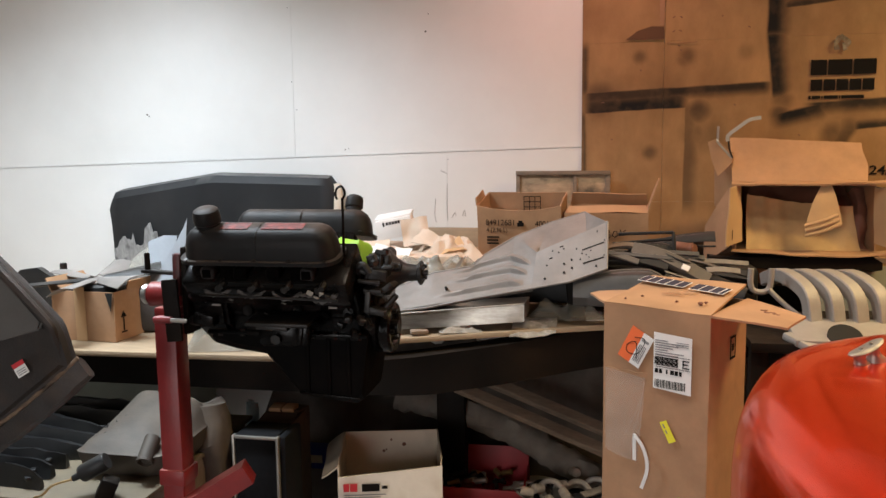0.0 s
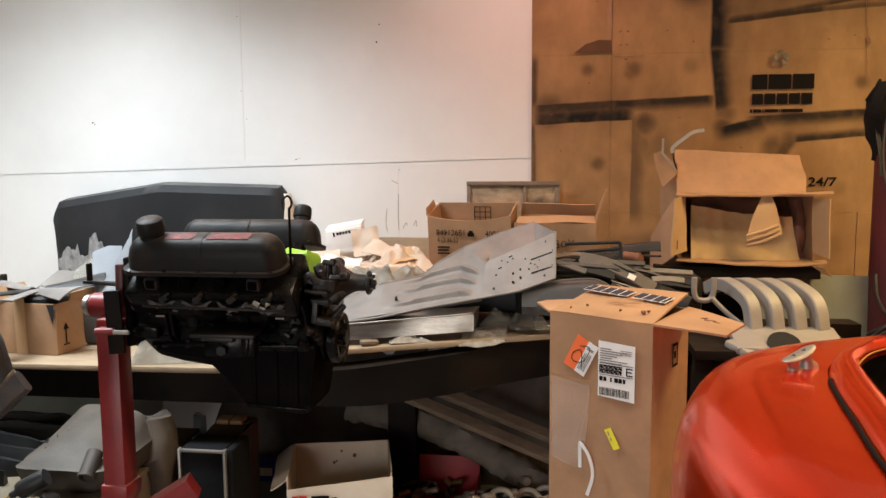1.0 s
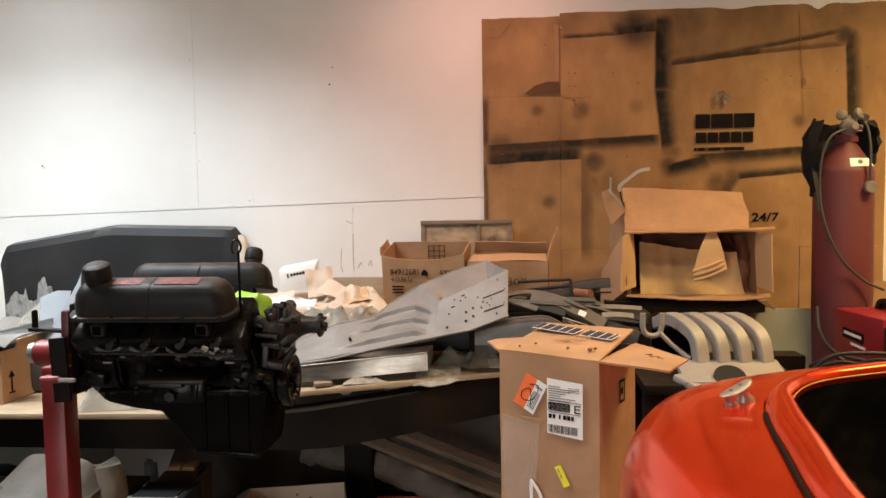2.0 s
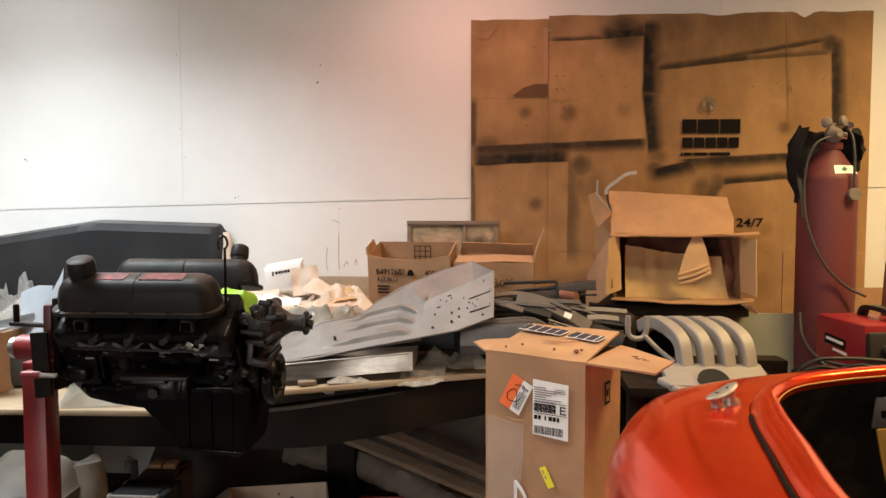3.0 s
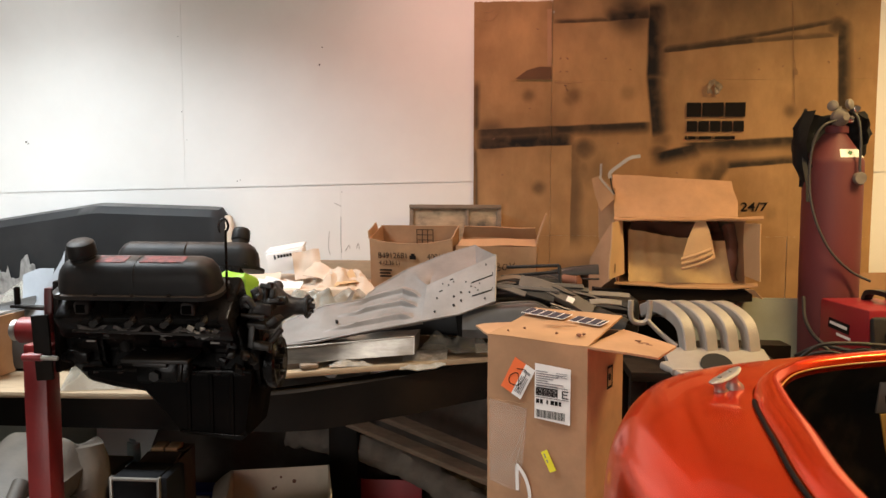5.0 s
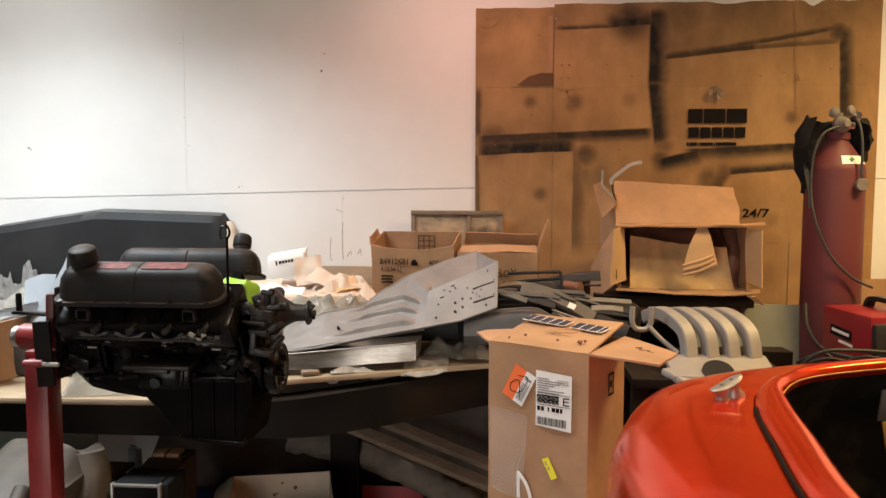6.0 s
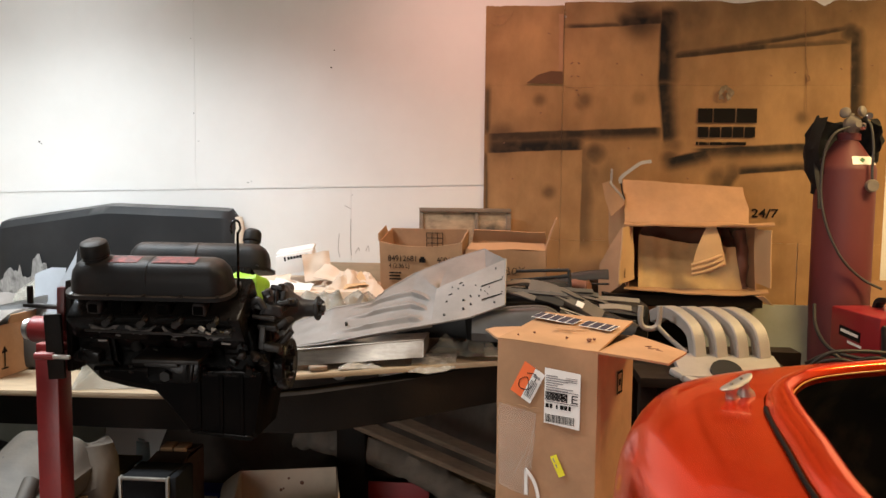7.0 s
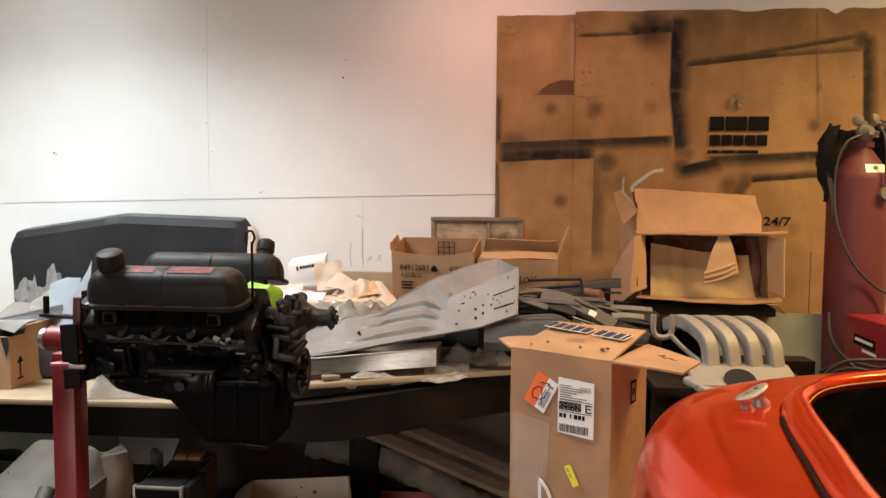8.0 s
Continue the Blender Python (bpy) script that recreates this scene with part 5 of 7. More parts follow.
paper = sheet(BM(), (0.640, 3.440, 1.046), (1.032, 3.430, 1.040), (1.010, 3.475, 1.205), (0.648, 3.520, 1.245), 44, 30, 0.002, 0.010, 7, 4, lambda u, v: -0.045 * math.sin(v * 2.6) * math.sin(u * 3.0) ** 0.7 + 0.012 * noise.noise(Vector((u * 9, v * 2.2, 7))))
part("packing_paper", paper, M_kraft_paper, big, "crumpled brown packing paper")
# Dark sheet added behind the paper; it paints the shaded interior.
part("packing_paper", sheet(BM(), (0.66, 3.56, 1.19), (1.05, 3.54, 1.18), (1.03, 3.66, 1.27), (0.68, 3.66, 1.275), 30, 12, 0.002, 0.03, 11, 9), M_leather, big, "dark crumpled sheet added to fill the carton's shaded interior")
torn_strip = sheet(BM(), (0.824, 3.372, 1.100), (0.943, 3.372, 1.146), (0.911, 3.400, 1.296), (0.886, 3.400, 1.296), 12, 14, 0.004, 0.008, 14, 2)
for v in torn_strip.verts:
    k = (1.296 - v.co.z) / 0.196
    v.co.x += (0.008 if v.co.x > 0.895 else -0.012) * math.sin(math.pi * min(1, max(0, k))) * (1 if k < 0.95 else 0)
part("torn_flap", torn_strip, M_card_pale, big, "torn hanging strip of cardboard")
for k in range(3):
    part("corrugation", sweep(BM(), [(0.826 - 0.002 * k, 3.362, 1.108 + 0.017 * k), (0.880, 3.356, 1.124 + 0.019 * k), (0.938 - 0.004 * k, 3.360, 1.150 + 0.016 * k)], 0.0062, seg=8), M_card_pale, big)
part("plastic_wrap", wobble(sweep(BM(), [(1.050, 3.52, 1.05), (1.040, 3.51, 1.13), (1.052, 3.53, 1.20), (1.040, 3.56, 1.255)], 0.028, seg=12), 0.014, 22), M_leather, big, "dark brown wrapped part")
bars("flap_print", pose(0.556, 3.338, 1.09, 90, 0, 47), [(0.028, 0.0, 0.004, 0.035)], M_ink, big)
brk = thing("metal_bracket", at(0.58, 3.43, 1.45), "bent bare metal bracket stuck on a carton flap", "bracket")
part("bracket_strip", sweep(BM(), [(0.559, 3.41, 1.445), (0.559, 3.41, 1.466), (0.598, 3.41, 1.498), (0.632, 3.41, 1.521), (0.670, 3.41, 1.528)], 0, section=[(0.0065, 0.002), (0.0065, -0.002), (-0.0065, -0.002), (-0.0065, 0.002)], steps=4, up=(0, -1, 0.2)), M_cast, brk)
part("bracket_strip", sweep(BM(), [(0.525, 3.418, 1.500), (0.524, 3.418, 1.455), (0.526, 3.415, 1.440), (0.576, 3.412, 1.383)], 0, section=[(0.004, 0.002), (0.004, -0.002), (-0.004, -0.002), (-0.004, 0.002)], steps=3, up=(0, -1, 0.2)), M_alu, brk)
part("bracket_web", sweep(BM(), [(0.559, 3.412, 1.464), (0.564, 3.412, 1.42), (0.576, 3.412, 1.385)], 0.003, seg=6), M_greasy, brk)

# ---------------------------------------------------------------- small cartons near the wall
for k in range(7):
    tagged(part("flat_carton", box(BM(), (-0.05 + 0.01 * (k % 3), 3.73, 0.842 + 0.0225 * k), (0.84 - 0.02 * (k % 2), 0.36, 0.020), (0, 0, 1.5 * math.sin(k * 2)), 0.004), M_card_in), "flattened brown carton in a pile under boxes", "cardboard", "pile of flat cartons")
PAM = pose(-0.205, 3.66, 1.0, 9, 0, -3)
ca = carton("printed_carton", PAM, 0.335, 0.25, 0.225, "open brown carton with faded black print", flaps=(("left", 78, 0.03, 0.3, 1),), crumple=0.006, sag=0.022)
PA = PAM @ at(0, -0.1315, -0.005) @ FACE
writing("print_number", "84912681", PA @ at(-0.135, 0.150, 0), 0.034, M_ink, ca, width=0.9)
writing("print_volume", "4 (2.36 L)", PA @ at(-0.132, 0.122, 0), 0.026, M_ink, ca, width=0.85)
writing("print_code", "40010", PA @ at(0.065, 0.146, 0), 0.034, M_ink, ca, width=0.85)
bars("print_block", PA, [(-0.130, 0.098, 0.05, 0.006), (-0.130, 0.085, 0.045, 0.006), (-0.13, 0.072, 0.048, 0.006)], M_ink, ca)
bars("print_symbol", PA, [(-0.006, 0.146, 0.026, 0.016), (-0.001, 0.162, 0.016, 0.008)], M_ink, ca)
PB = PAM @ at(0.02, 0.113, 0.01) @ FACE
bars("grid_print", PB, [(-0.035 + 0.0233 * k, 0.130, 0.003, 0.07) for k in range(4)] + [(-0.035, 0.130 + 0.0225 * k, 0.073, 0.003) for k in range(4)], M_ink, ca)
cb = carton("marked_carton", pose(0.135, 3.64, 0.998, 3, 0, -3), 0.32, 0.27, 0.185, "open brown carton with handwritten word on its side",
            flaps=(("right", 74, 0.13, 0.0, 0.8, 0.05, 0.55), ("back", 116, 0.055, 0, 1), ("front", 148, 0.045, 0.02, 1)), crumple=0.005)
PC = pose(0.135, 3.64, 0.998, 3, 0, -3) @ at(0, -0.1405, 0) @ FACE
for pts in ([(0.045, 0.07), (0.047, 0.115), (0.064, 0.112), (0.066, 0.100), (0.049, 0.094), (0.068, 0.090), (0.069, 0.076), (0.045, 0.07)], [(0.080, 0.082), (0.088, 0.108), (0.105, 0.108), (0.106, 0.085), (0.092, 0.076), (0.080, 0.084)], [(0.115, 0.084), (0.150, 0.116)], [(0.120, 0.118), (0.138, 0.085)]):
    part("pen_letter", sweep(BM(), [PC @ Vector(((x - 0.045) * 0.72, 0.086 + (y - 0.07) * 0.72, 0.001)) for x, y in pts], 0.0018, seg=6, smooth=False), M_ink, cb)
bars("carton_print", PC, [(0.0, 0.050, 0.010, 0.012), (0.016, 0.050, 0.055, 0.010)], M_ink, cb)
fr = thing("framed_panel", at(-0.05, 3.9, 1.0), "dusty wooden panel with dark border leaning on wall", "wooden panel")
part("panel_face", box(BM(), (-0.06, 3.905, 1.17), (0.40, 0.012, 0.30), (-4, 0, 0), 0.002), mat("dusty_old_board", (0.38, 0.27, 0.17), 0.8, var=0.45, scale=7, stretch=(1, 1, 3), stain=(0.045, 0.045, 0.038), stain_amount=1.0, stain_scale=11), fr)
for x, w in ((-0.255, 0.018), (0.136, 0.022), (-0.005, 0.014)):
    part("border_strip", box(BM(), (x, 3.895, 1.17), (w, 0.012, 0.305), (-4, 0, 0), 0.002), M_oldwood, fr)
part("border_strip", box(BM(), (-0.06, 3.900, 1.318), (0.41, 0.014, 0.018), (-4, 0, 0), 0.002), M_oldwood, fr)

# ---------------------------------------------------------------- papers and packets
vb = thing("parts_box", pose(-0.738, 3.61, 1.062, 0, -10, 8), "white cardboard parts box with printed stripe on papers", "box")
part("box_body", box(BM(), (0, 0, 0.042), (0.152, 0.13, 0.080), bevel=0.003), M_paper, vb, local=True)
part("box_lid", box(BM(), (0.0, 0.03, 0.0895), (0.156, 0.134, 0.012), (4, 0, 0), 0.002), M_label, vb, local=True)
bars("box_print", at(0, -0.0655, 0) @ FACE, [(-0.030 + 0.0125 * k, 0.060, 0.0095, 0.012) for k in range(7)] + [(-0.044, 0.056, 0.007, 0.018)], M_ink, vb)
VBM = pose(-0.738, 3.61, 1.062, 0, -10, 8)
for o in vb.children:
    if o.name.startswith("box_print"):
        o.data.transform(VBM @ Matrix.Identity(4))
def crumpled(name, c, w, d, h, seed, material, label, yaw=0, n=34, freq=7.0, cat="paper"):
    """A crumpled sheet lying in a heap."""
    m = pose(*c, 0, 0, yaw)
    def lift(u, v):
        e = min(u, 1 - u, v, 1 - v) * 4
        return h * min(1, e) * (0.65 + 0.6 * noise.noise(Vector((u * 3 + seed, v * 3, seed)))) + h * min(1, e) * (0.30 * abs(noise.noise(Vector((u * freq + seed, v * freq, 2)))) - 0.35 * abs(noise.noise(Vector((u * 6 + v * 3, v * 7 - u * 2, seed)))) + 0.12 * abs(noise.noise(Vector((u * 19, v * 19, seed * 3)))))
    bm = sheet(BM(), *(m @ Vector(p) for p in ((-w / 2, -d / 2, 0.002), (w / 2, -d / 2, 0.002), (w / 2, d / 2, 0.002), (-w / 2, d / 2, 0.002))), n, n, 0.0015, 0, 1, 0, lift)
    me = part(name, bm, material, smooth=True)
    me.data.set_sharp_from_angle(angle=radians(22))
    return tagged(me, label, cat)


tagged(part("paper_pile", wobble(box(BM(), (-0.72, 3.55, 0.895), (0.55, 0.50, 0.25), (0, 0, 8), 0.02), 0.02, 8), M_cream), "heap of cream papers and packets on the table", "paper pile", kind="stuff")
crumpled("wrapping_paper", (-0.50, 3.48, 0.985), 0.30, 0.26, 0.10, 3.1, M_cream, "crumpled cream wrapping paper on the table heap", 20)
crumpled("wrapping_paper", (-0.82, 3.42, 1.0), 0.34, 0.24, 0.05, 5.7, M_paper, "crumpled white paper on the table heap", -12)
crumpled("plastic_bag", (-0.60, 3.27, 0.88), 0.40, 0.28, 0.15, 1.4, M_film, "clear crumpled plastic bag on the table", 10, cat="plastic bag")
crumpled("plastic_bag", (-0.46, 3.35, 0.95), 0.26, 0.2, 0.07, 2.9, M_film, "clear crumpled plastic bag beside papers", 40, cat="plastic bag")
tagged(part("wood_offcut", box(BM(), (-0.52, 3.93, 0.985), (0.5, 0.02, 0.17), (-4, 0, 0), 0.003), M_ply), "tan plywood offcut leaning on the wall", "wood offcut")

tagged(part("pink_card", sheet(BM(), (-0.665, 3.50, 1.02), (-0.60, 3.49, 1.02), (-0.585, 3.52, 1.10), (-0.655, 3.53, 1.125), 6, 6, 0.0016, 0.01, 9, 1), M_cream), "creamy pink card standing on a heap of papers", "card")
tagged(part("pink_card", sheet(BM(), (-0.90, 3.36, 0.985), (-0.66, 3.33, 0.965), (-0.70, 3.42, 1.045), (-0.86, 3.46, 1.065), 10, 8, 0.0016, 0.012, 9, 4), M_cream), "creamy pink card lying on a heap of papers", "card")
# ---------------------------------------------------------------- primed steel floor pan
pan = thing("floor_pan", at(-0.2, 3.05, 0.82), "grey primed stamped steel floor pan with ribs and bolt holes", "car panel")
T = 0.0025
def quad(bm, a, b, c, d, nu=10, nv=6, lift=None):
    return sheet(bm, a, b, c, d, nu, nv, T, 0.0, 1, 0, lift)
COLS = [(Vector((-0.678, 2.985, 0.857)), Vector((-0.627, 3.13, 0.928))), (Vector((-0.479, 2.985, 0.886)), Vector((-0.481, 3.13, 0.987))), (Vector((-0.370, 2.985, 0.911)), Vector((-0.345, 3.165, 1.008))),
        (Vector((-0.302, 2.985, 0.926)), Vector((-0.307, 3.21, 1.044))), (Vector((-0.195, 2.985, 0.947)), Vector((-0.203, 3.25, 1.104))), (Vector((-0.118, 2.985, 0.962)), Vector((-0.109, 3.09, 1.070)))]
RIBS = ((1.35, 4.80, (0.90, 0.86, 0.73, 0.59, 0.62)), (1.40, 4.72, (0.66, 0.57, 0.47, 0.37, 0.36)), (1.15, 4.60, (0.26, 0.21, 0.165, 0.13, 0.11)))


def rib_height(c, v):
    h = 0.0
    for c0, c1, vs in RIBS:
        if c0 < c < c1:
            k = min(3.999, max(0.0, c - 1))
            vc = vs[int(k)] + (vs[int(k) + 1] - vs[int(k)]) * (k - int(k))
            d = v - vc
            fade = min(1.0, (c - c0) / 1.2, (c1 - c) / 0.35)
            h += 0.015 * fade ** 0.7 * max(0.0, 1 - (d / 0.105 if d > 0 else -d / 0.042))
    return h


bm = BM()
NV = 110
grid = []
for side in (1, -1):
    rows = []
    for i in range(111):
        c = i / 22
        k = min(4, int(c))
        f = c - k
        bot, top = COLS[k][0].lerp(COLS[k + 1][0], f), COLS[k][1].lerp(COLS[k + 1][1], f)
        nr = (top - bot).cross(Vector((-1, 0, -0.25))).normalized()
        rows.append([bm.verts.new(bot.lerp(top, j / NV) + nr * ((rib_height(c, j / NV) if side > 0 else rib_height(c, j / NV) - T) + 0.0012 * noise.noise(Vector((c * 2, j / 20, 3))))) for j in range(NV + 1)])
    for a, b in zip(rows, rows[1:]):
        for j in range(NV):
            bm.faces.new((a[j], b[j], b[j + 1], a[j + 1]))
ob = part("ribbed_floor", bm, M_primer, pan)
C1, C2, D2, D1 = Vector((-0.118, 2.985, 0.962)), Vector((0.130, 2.985, 1.033)), Vector((0.131, 3.10, 1.177)), Vector((-0.109, 3.09, 1.070))
CM1 = Vector((0.010, 2.985, 0.988))
DM1 = D1.lerp(D2, 0.5)
part("side_flange", quad(BM(), C1, CM1, DM1, D1, 8, 8), M_primer, pan)
part("side_flange", quad(BM(), CM1, C2, D2, DM1, 8, 8), M_primer, pan)
part("flange_hem", sweep(BM(), [c[0] for c in COLS] + [CM1, C2, D2], 0.0042, seg=8, smooth=False), M_primer, pan)
part("front_lip", quad(BM(), COLS[0][0] + Vector((0, 0.05, -0.018)), COLS[5][0] + Vector((0, 0.05, -0.018)), COLS[5][0], COLS[0][0], 20, 3), M_primer, pan)
R1, E1, E2 = COLS[4][1], Vector((-0.074, 3.28, 1.156)), Vector((0.052, 3.28, 1.196))
F1, F2 = Vector((-0.107, 3.125, 1.062)), Vector((0.060, 3.16, 1.128))
part("trough_floor", quad(BM(), D1, D2 - Vector((0.004, 0, 0.016)), F2, F1, 8, 6), M_primer, pan)
part("trough_back", quad(BM(), F1, F2, E2, E1, 10, 5), M_primer, pan)
part("trough_side", quad(BM(), D1, F1, E1, R1, 6, 6), M_primer, pan)
part("trough_end", quad(BM(), D2 - Vector((0, 0, 0.016)), F2, E2, Vector((0.128, 3.11, 1.177)), 6, 6), M_primer, pan)
part("trough_rim", sweep(BM(), [c[1] for c in COLS[:5]] + [E1, E2, Vector((0.106, 3.2, 1.168)), D2], 0.0032, seg=8, smooth=False), M_primer, pan)
part("edge_tab", quad(BM(), Vector((-0.42, 3.145, 0.985)), Vector((-0.395, 3.15, 0.992)), Vector((-0.378, 3.17, 1.035)), Vector((-0.388, 3.165, 1.035)), 4, 4), M_primer, pan)
nrm = (C2 - C1).cross(D1 - C1).normalized()
if nrm.y > 0:
    nrm = -nrm
# Holes and slots are solid dark shapes; the darkness inside is painted.
M_hole = mat("painted_hole_dark", (0.012, 0.011, 0.01), 0.9, bump=0)
for u, v, r in ((0.17, 0.16, 0.0062), (0.18, 0.50, 0.005), (0.43, 0.18, 0.0062), (0.42, 0.40, 0.0052), (0.53, 0.24, 0.0052), (0.52, 0.44, 0.0048), (0.64, 0.38, 0.004), (0.66, 0.50, 0.0035), (0.72, 0.44, 0.003), (0.78, 0.50, 0.003), (0.76, 0.36, 0.003), (0.86, 0.12, 0.0055), (0.84, 0.26, 0.0048), (0.33, 0.74, 0.004), (0.40, 0.78, 0.004), (0.58, 0.66, 0.0035), (0.24, 0.84, 0.004), (0.96, 0.30, 0.0035), (0.96, 0.62, 0.0035)):
    p = C1.lerp(C2, u).lerp(D1.lerp(D2, u), v)
    part("bolt_hole", lathe(BM(), p - nrm * 0.003, [(r * 0.66, 0), (r * 0.66, 0.0055), (0, 0.0055)], axis=nrm, seg=12), M_hole, pan)
for u, v, du in ((0.66, 0.58, 0.30), (0.68, 0.26, 0.28), (0.86, 0.90, 0.02), (0.20, 0.66, 0.05), (0.34, 0.86, 0.05)):
    p, q = (C1.lerp(C2, w).lerp(D1.lerp(D2, w), v) + nrm * 0.0012 for w in (u, u + du))
    if du < 0.04:
        q = p - Vector((0, 0.018, 0.035))
    part("slot", sweep(BM(), [p, q], 0.0022, seg=6, smooth=False), M_hole, pan)
p = Vector((-0.421, 3.045, 0.945))
part("bolt_hole", cyl(BM(), p - Vector((0, 0.004, -0.004)), p + Vector((0, 0.004, -0.004)), 0.005, seg=12), M_hole, pan)
part("support_block", box(BM(), (0.02, 3.20, 0.93), (0.06, 0.08, 0.20), (0, -6, 0), 0.004), M_darkframe, pan)
part("support_block", box(BM(), (-0.45, 3.14, 0.862), (0.10, 0.10, 0.115), bevel=0.004), M_darkframe, pan)

ch = thing("steel_channel", at(-0.4, 3.0, 0.8), "long bare steel channel lying along the table edge", "steel channel")
part("channel_web", sheet(BM(), (-0.70, 2.955, 0.800), (-0.145, 2.99, 0.846), (-0.145, 3.0, 0.905), (-0.70, 2.965, 0.852), 20, 6, 0.003, 0.003, 6, 2), M_channel, ch)
part("channel_flange", sheet(BM(), (-0.70, 2.965, 0.852), (-0.145, 3.0, 0.905), (-0.135, 3.10, 0.912), (-0.70, 3.08, 0.868), 20, 4, 0.003, 0.002, 6, 2), M_channel, ch)
# Paler metal strip paints the highlight along the channel's top edge.
part("channel_highlight", sweep(BM(), [(-0.70, 2.963, 0.853), (-0.145, 2.998, 0.906)], 0.0035, seg=8, smooth=False), M_alu, ch, "pale strip standing in for the edge highlight")
part("channel_end", sheet(BM(), (-0.145, 2.99, 0.846), (-0.14, 3.10, 0.855), (-0.135, 3.10, 0.912), (-0.145, 3.0, 0.905), 3, 3, 0.003), M_alu, ch)

crumpled("film_packet", (-0.36, 2.985, 0.805), 0.15, 0.05, 0.02, 4.4, M_bubble, "small clear plastic packet on the board", 14, 12, cat="packet")
tagged(part("bubble_packet", sheet(BM(), (-0.190, 2.955, 0.795), (-0.035, 2.99, 0.806), (-0.035, 3.09, 0.843), (-0.185, 3.08, 0.838), 20, 14, 0.003, 0.014, 26, 2), M_bubble), "bubble wrap packet hanging over the board edge", "packet")
crumpled("film_packet", (0.04, 3.15, 0.834), 0.14, 0.13, 0.05, 7.7, M_film, "clear plastic bag of small parts", 20, 14, cat="packet")
crumpled("film_packet", (-0.06, 3.17, 0.83), 0.15, 0.12, 0.06, 8.3, M_film, "clear plastic bag of small parts", -15, 14, cat="packet")
tagged(part("wood_chip", box(BM(), (-0.50, 2.955, 0.807), (0.06, 0.035, 0.014), (0, 0, 22), 0.003), M_oldwood), "small dark wood chip on the board", "wood chip")
tagged(part("paper_card", box(BM(), (0.09, 3.13, 0.842), (0.06, 0.05, 0.003), (25, 0, 10)), M_paper), "small white card on the board", "card")

# ---------------------------------------------------------------- heap of black trim parts
def trim_piece(c, ln, w, yaw, pitch, roll, seed, material=None, label="black plastic trim strip in a heap"):
    m = pose(*c, roll, pitch, yaw)
    ob = thing("trim_strip", m, label, "trim part", "heap of black trim")
    def lift(u, v):
        return 0.5 * w * math.sin(v * math.pi) + 0.02 * math.sin(u * 3 + seed)
    bm = sheet(BM(), (-ln / 2, -w / 2, 0), (ln / 2, -w / 2, 0), (ln / 2, w / 2, 0), (-ln / 2, w / 2, 0), 18, 8, 0.003, 0.006, 8, seed, lift)
    part("strip_shell", bm, material or M_blackplastic, ob, local=True)
    part("strip_edge", sweep(BM(), [(-ln / 2, -w / 2, 0), (0, -w / 2, 0.004), (ln / 2, -w / 2, 0)], 0.004, seg=6), material or M_blackplastic, ob, local=True)
    return ob


M_greytrim = mat("grey_worn_trim", (0.065, 0.062, 0.06), 0.5, var=0.25, scale=10, bump=0.15, stain=(0.05, 0.05, 0.05), stain_amount=0.6)
M_palestrip = mat("pale_worn_strip", (0.19, 0.17, 0.15), 0.55, var=0.25, scale=12, bump=0.15)
M_browntrim = mat("faded_brown_grey_trim", (0.105, 0.088, 0.072), 0.55, var=0.25, scale=9, bump=0.15, stain=(0.05, 0.042, 0.035), stain_amount=0.6, stain_scale=9)
for k, (c, ln, w, yaw, pitch, roll, mm) in enumerate((((0.26, 3.18, 1.02), 0.40, 0.06, 10, 2, -5, None), ((0.44, 3.22, 1.020), 0.36, 0.06, -14, 10, 0, None), ((0.22, 3.27, 1.055), 0.36, 0.05, 6, 4, 5, M_greytrim), ((0.36, 3.30, 1.07), 0.30, 0.06, -4, -3, 0, None), ((0.45, 3.10, 0.95), 0.30, 0.10, -30, 8, 20, None), ((0.15, 3.30, 1.04), 0.3, 0.05, 25, 6, 0, None))):
    trim_piece(c, ln, w, yaw, pitch, roll, k * 1.7, mm)


def bar_strip(name, pts, w, h, material, label, cat="trim part"):
    """A flat bar with rounded long edges along a line."""
    sec = [(-w, -h), (w, -h), (w, h * 0.4), (w * 0.8, h), (-w * 0.8, h), (-w, h * 0.4)]
    return tagged(part(name, sweep(BM(), pts, 0, section=sec, steps=6, up=(0, -0.75, 0.6)), material), label, cat, "heap of black trim")


bar_strip("trim_bar", [(0.215, 3.10, 1.085), (0.317, 3.08, 1.062), (0.460, 3.05, 0.990)], 0.026, 0.012, M_browntrim, "long faded grey-brown trim bar on a heap")
bar_strip("trim_bar", [(0.12, 3.12, 1.085), (0.20, 3.12, 1.098), (0.27, 3.11, 1.082)], 0.009, 0.005, M_oldwood, "thin tan wooden strip on a heap of trim", "wood strip")
bar_strip("trim_bar", [(0.10, 3.08, 1.050), (0.22, 3.07, 1.056), (0.33, 3.06, 1.030)], 0.020, 0.010, M_blackplastic, "black trim bar lying on a heap")
bar_strip("trim_bar", [(0.30, 3.20, 1.02), (0.48, 3.18, 1.000), (0.62, 3.16, 0.985)], 0.022, 0.012, M_blackplastic, "black trim bar lying on a heap")
bar_strip("trim_bar", [(0.32, 3.14, 0.965), (0.48, 3.12, 0.955), (0.58, 3.10, 0.945)], 0.030, 0.014, M_blackplastic, "broad black trim bar lying on a heap")
# black rectangular frame standing up behind the bars
fr_black = thing("trim_frame", at(0.26, 3.2, 1.03), "black plastic rectangular trim frame on a heap", "trim part", "heap of black trim")
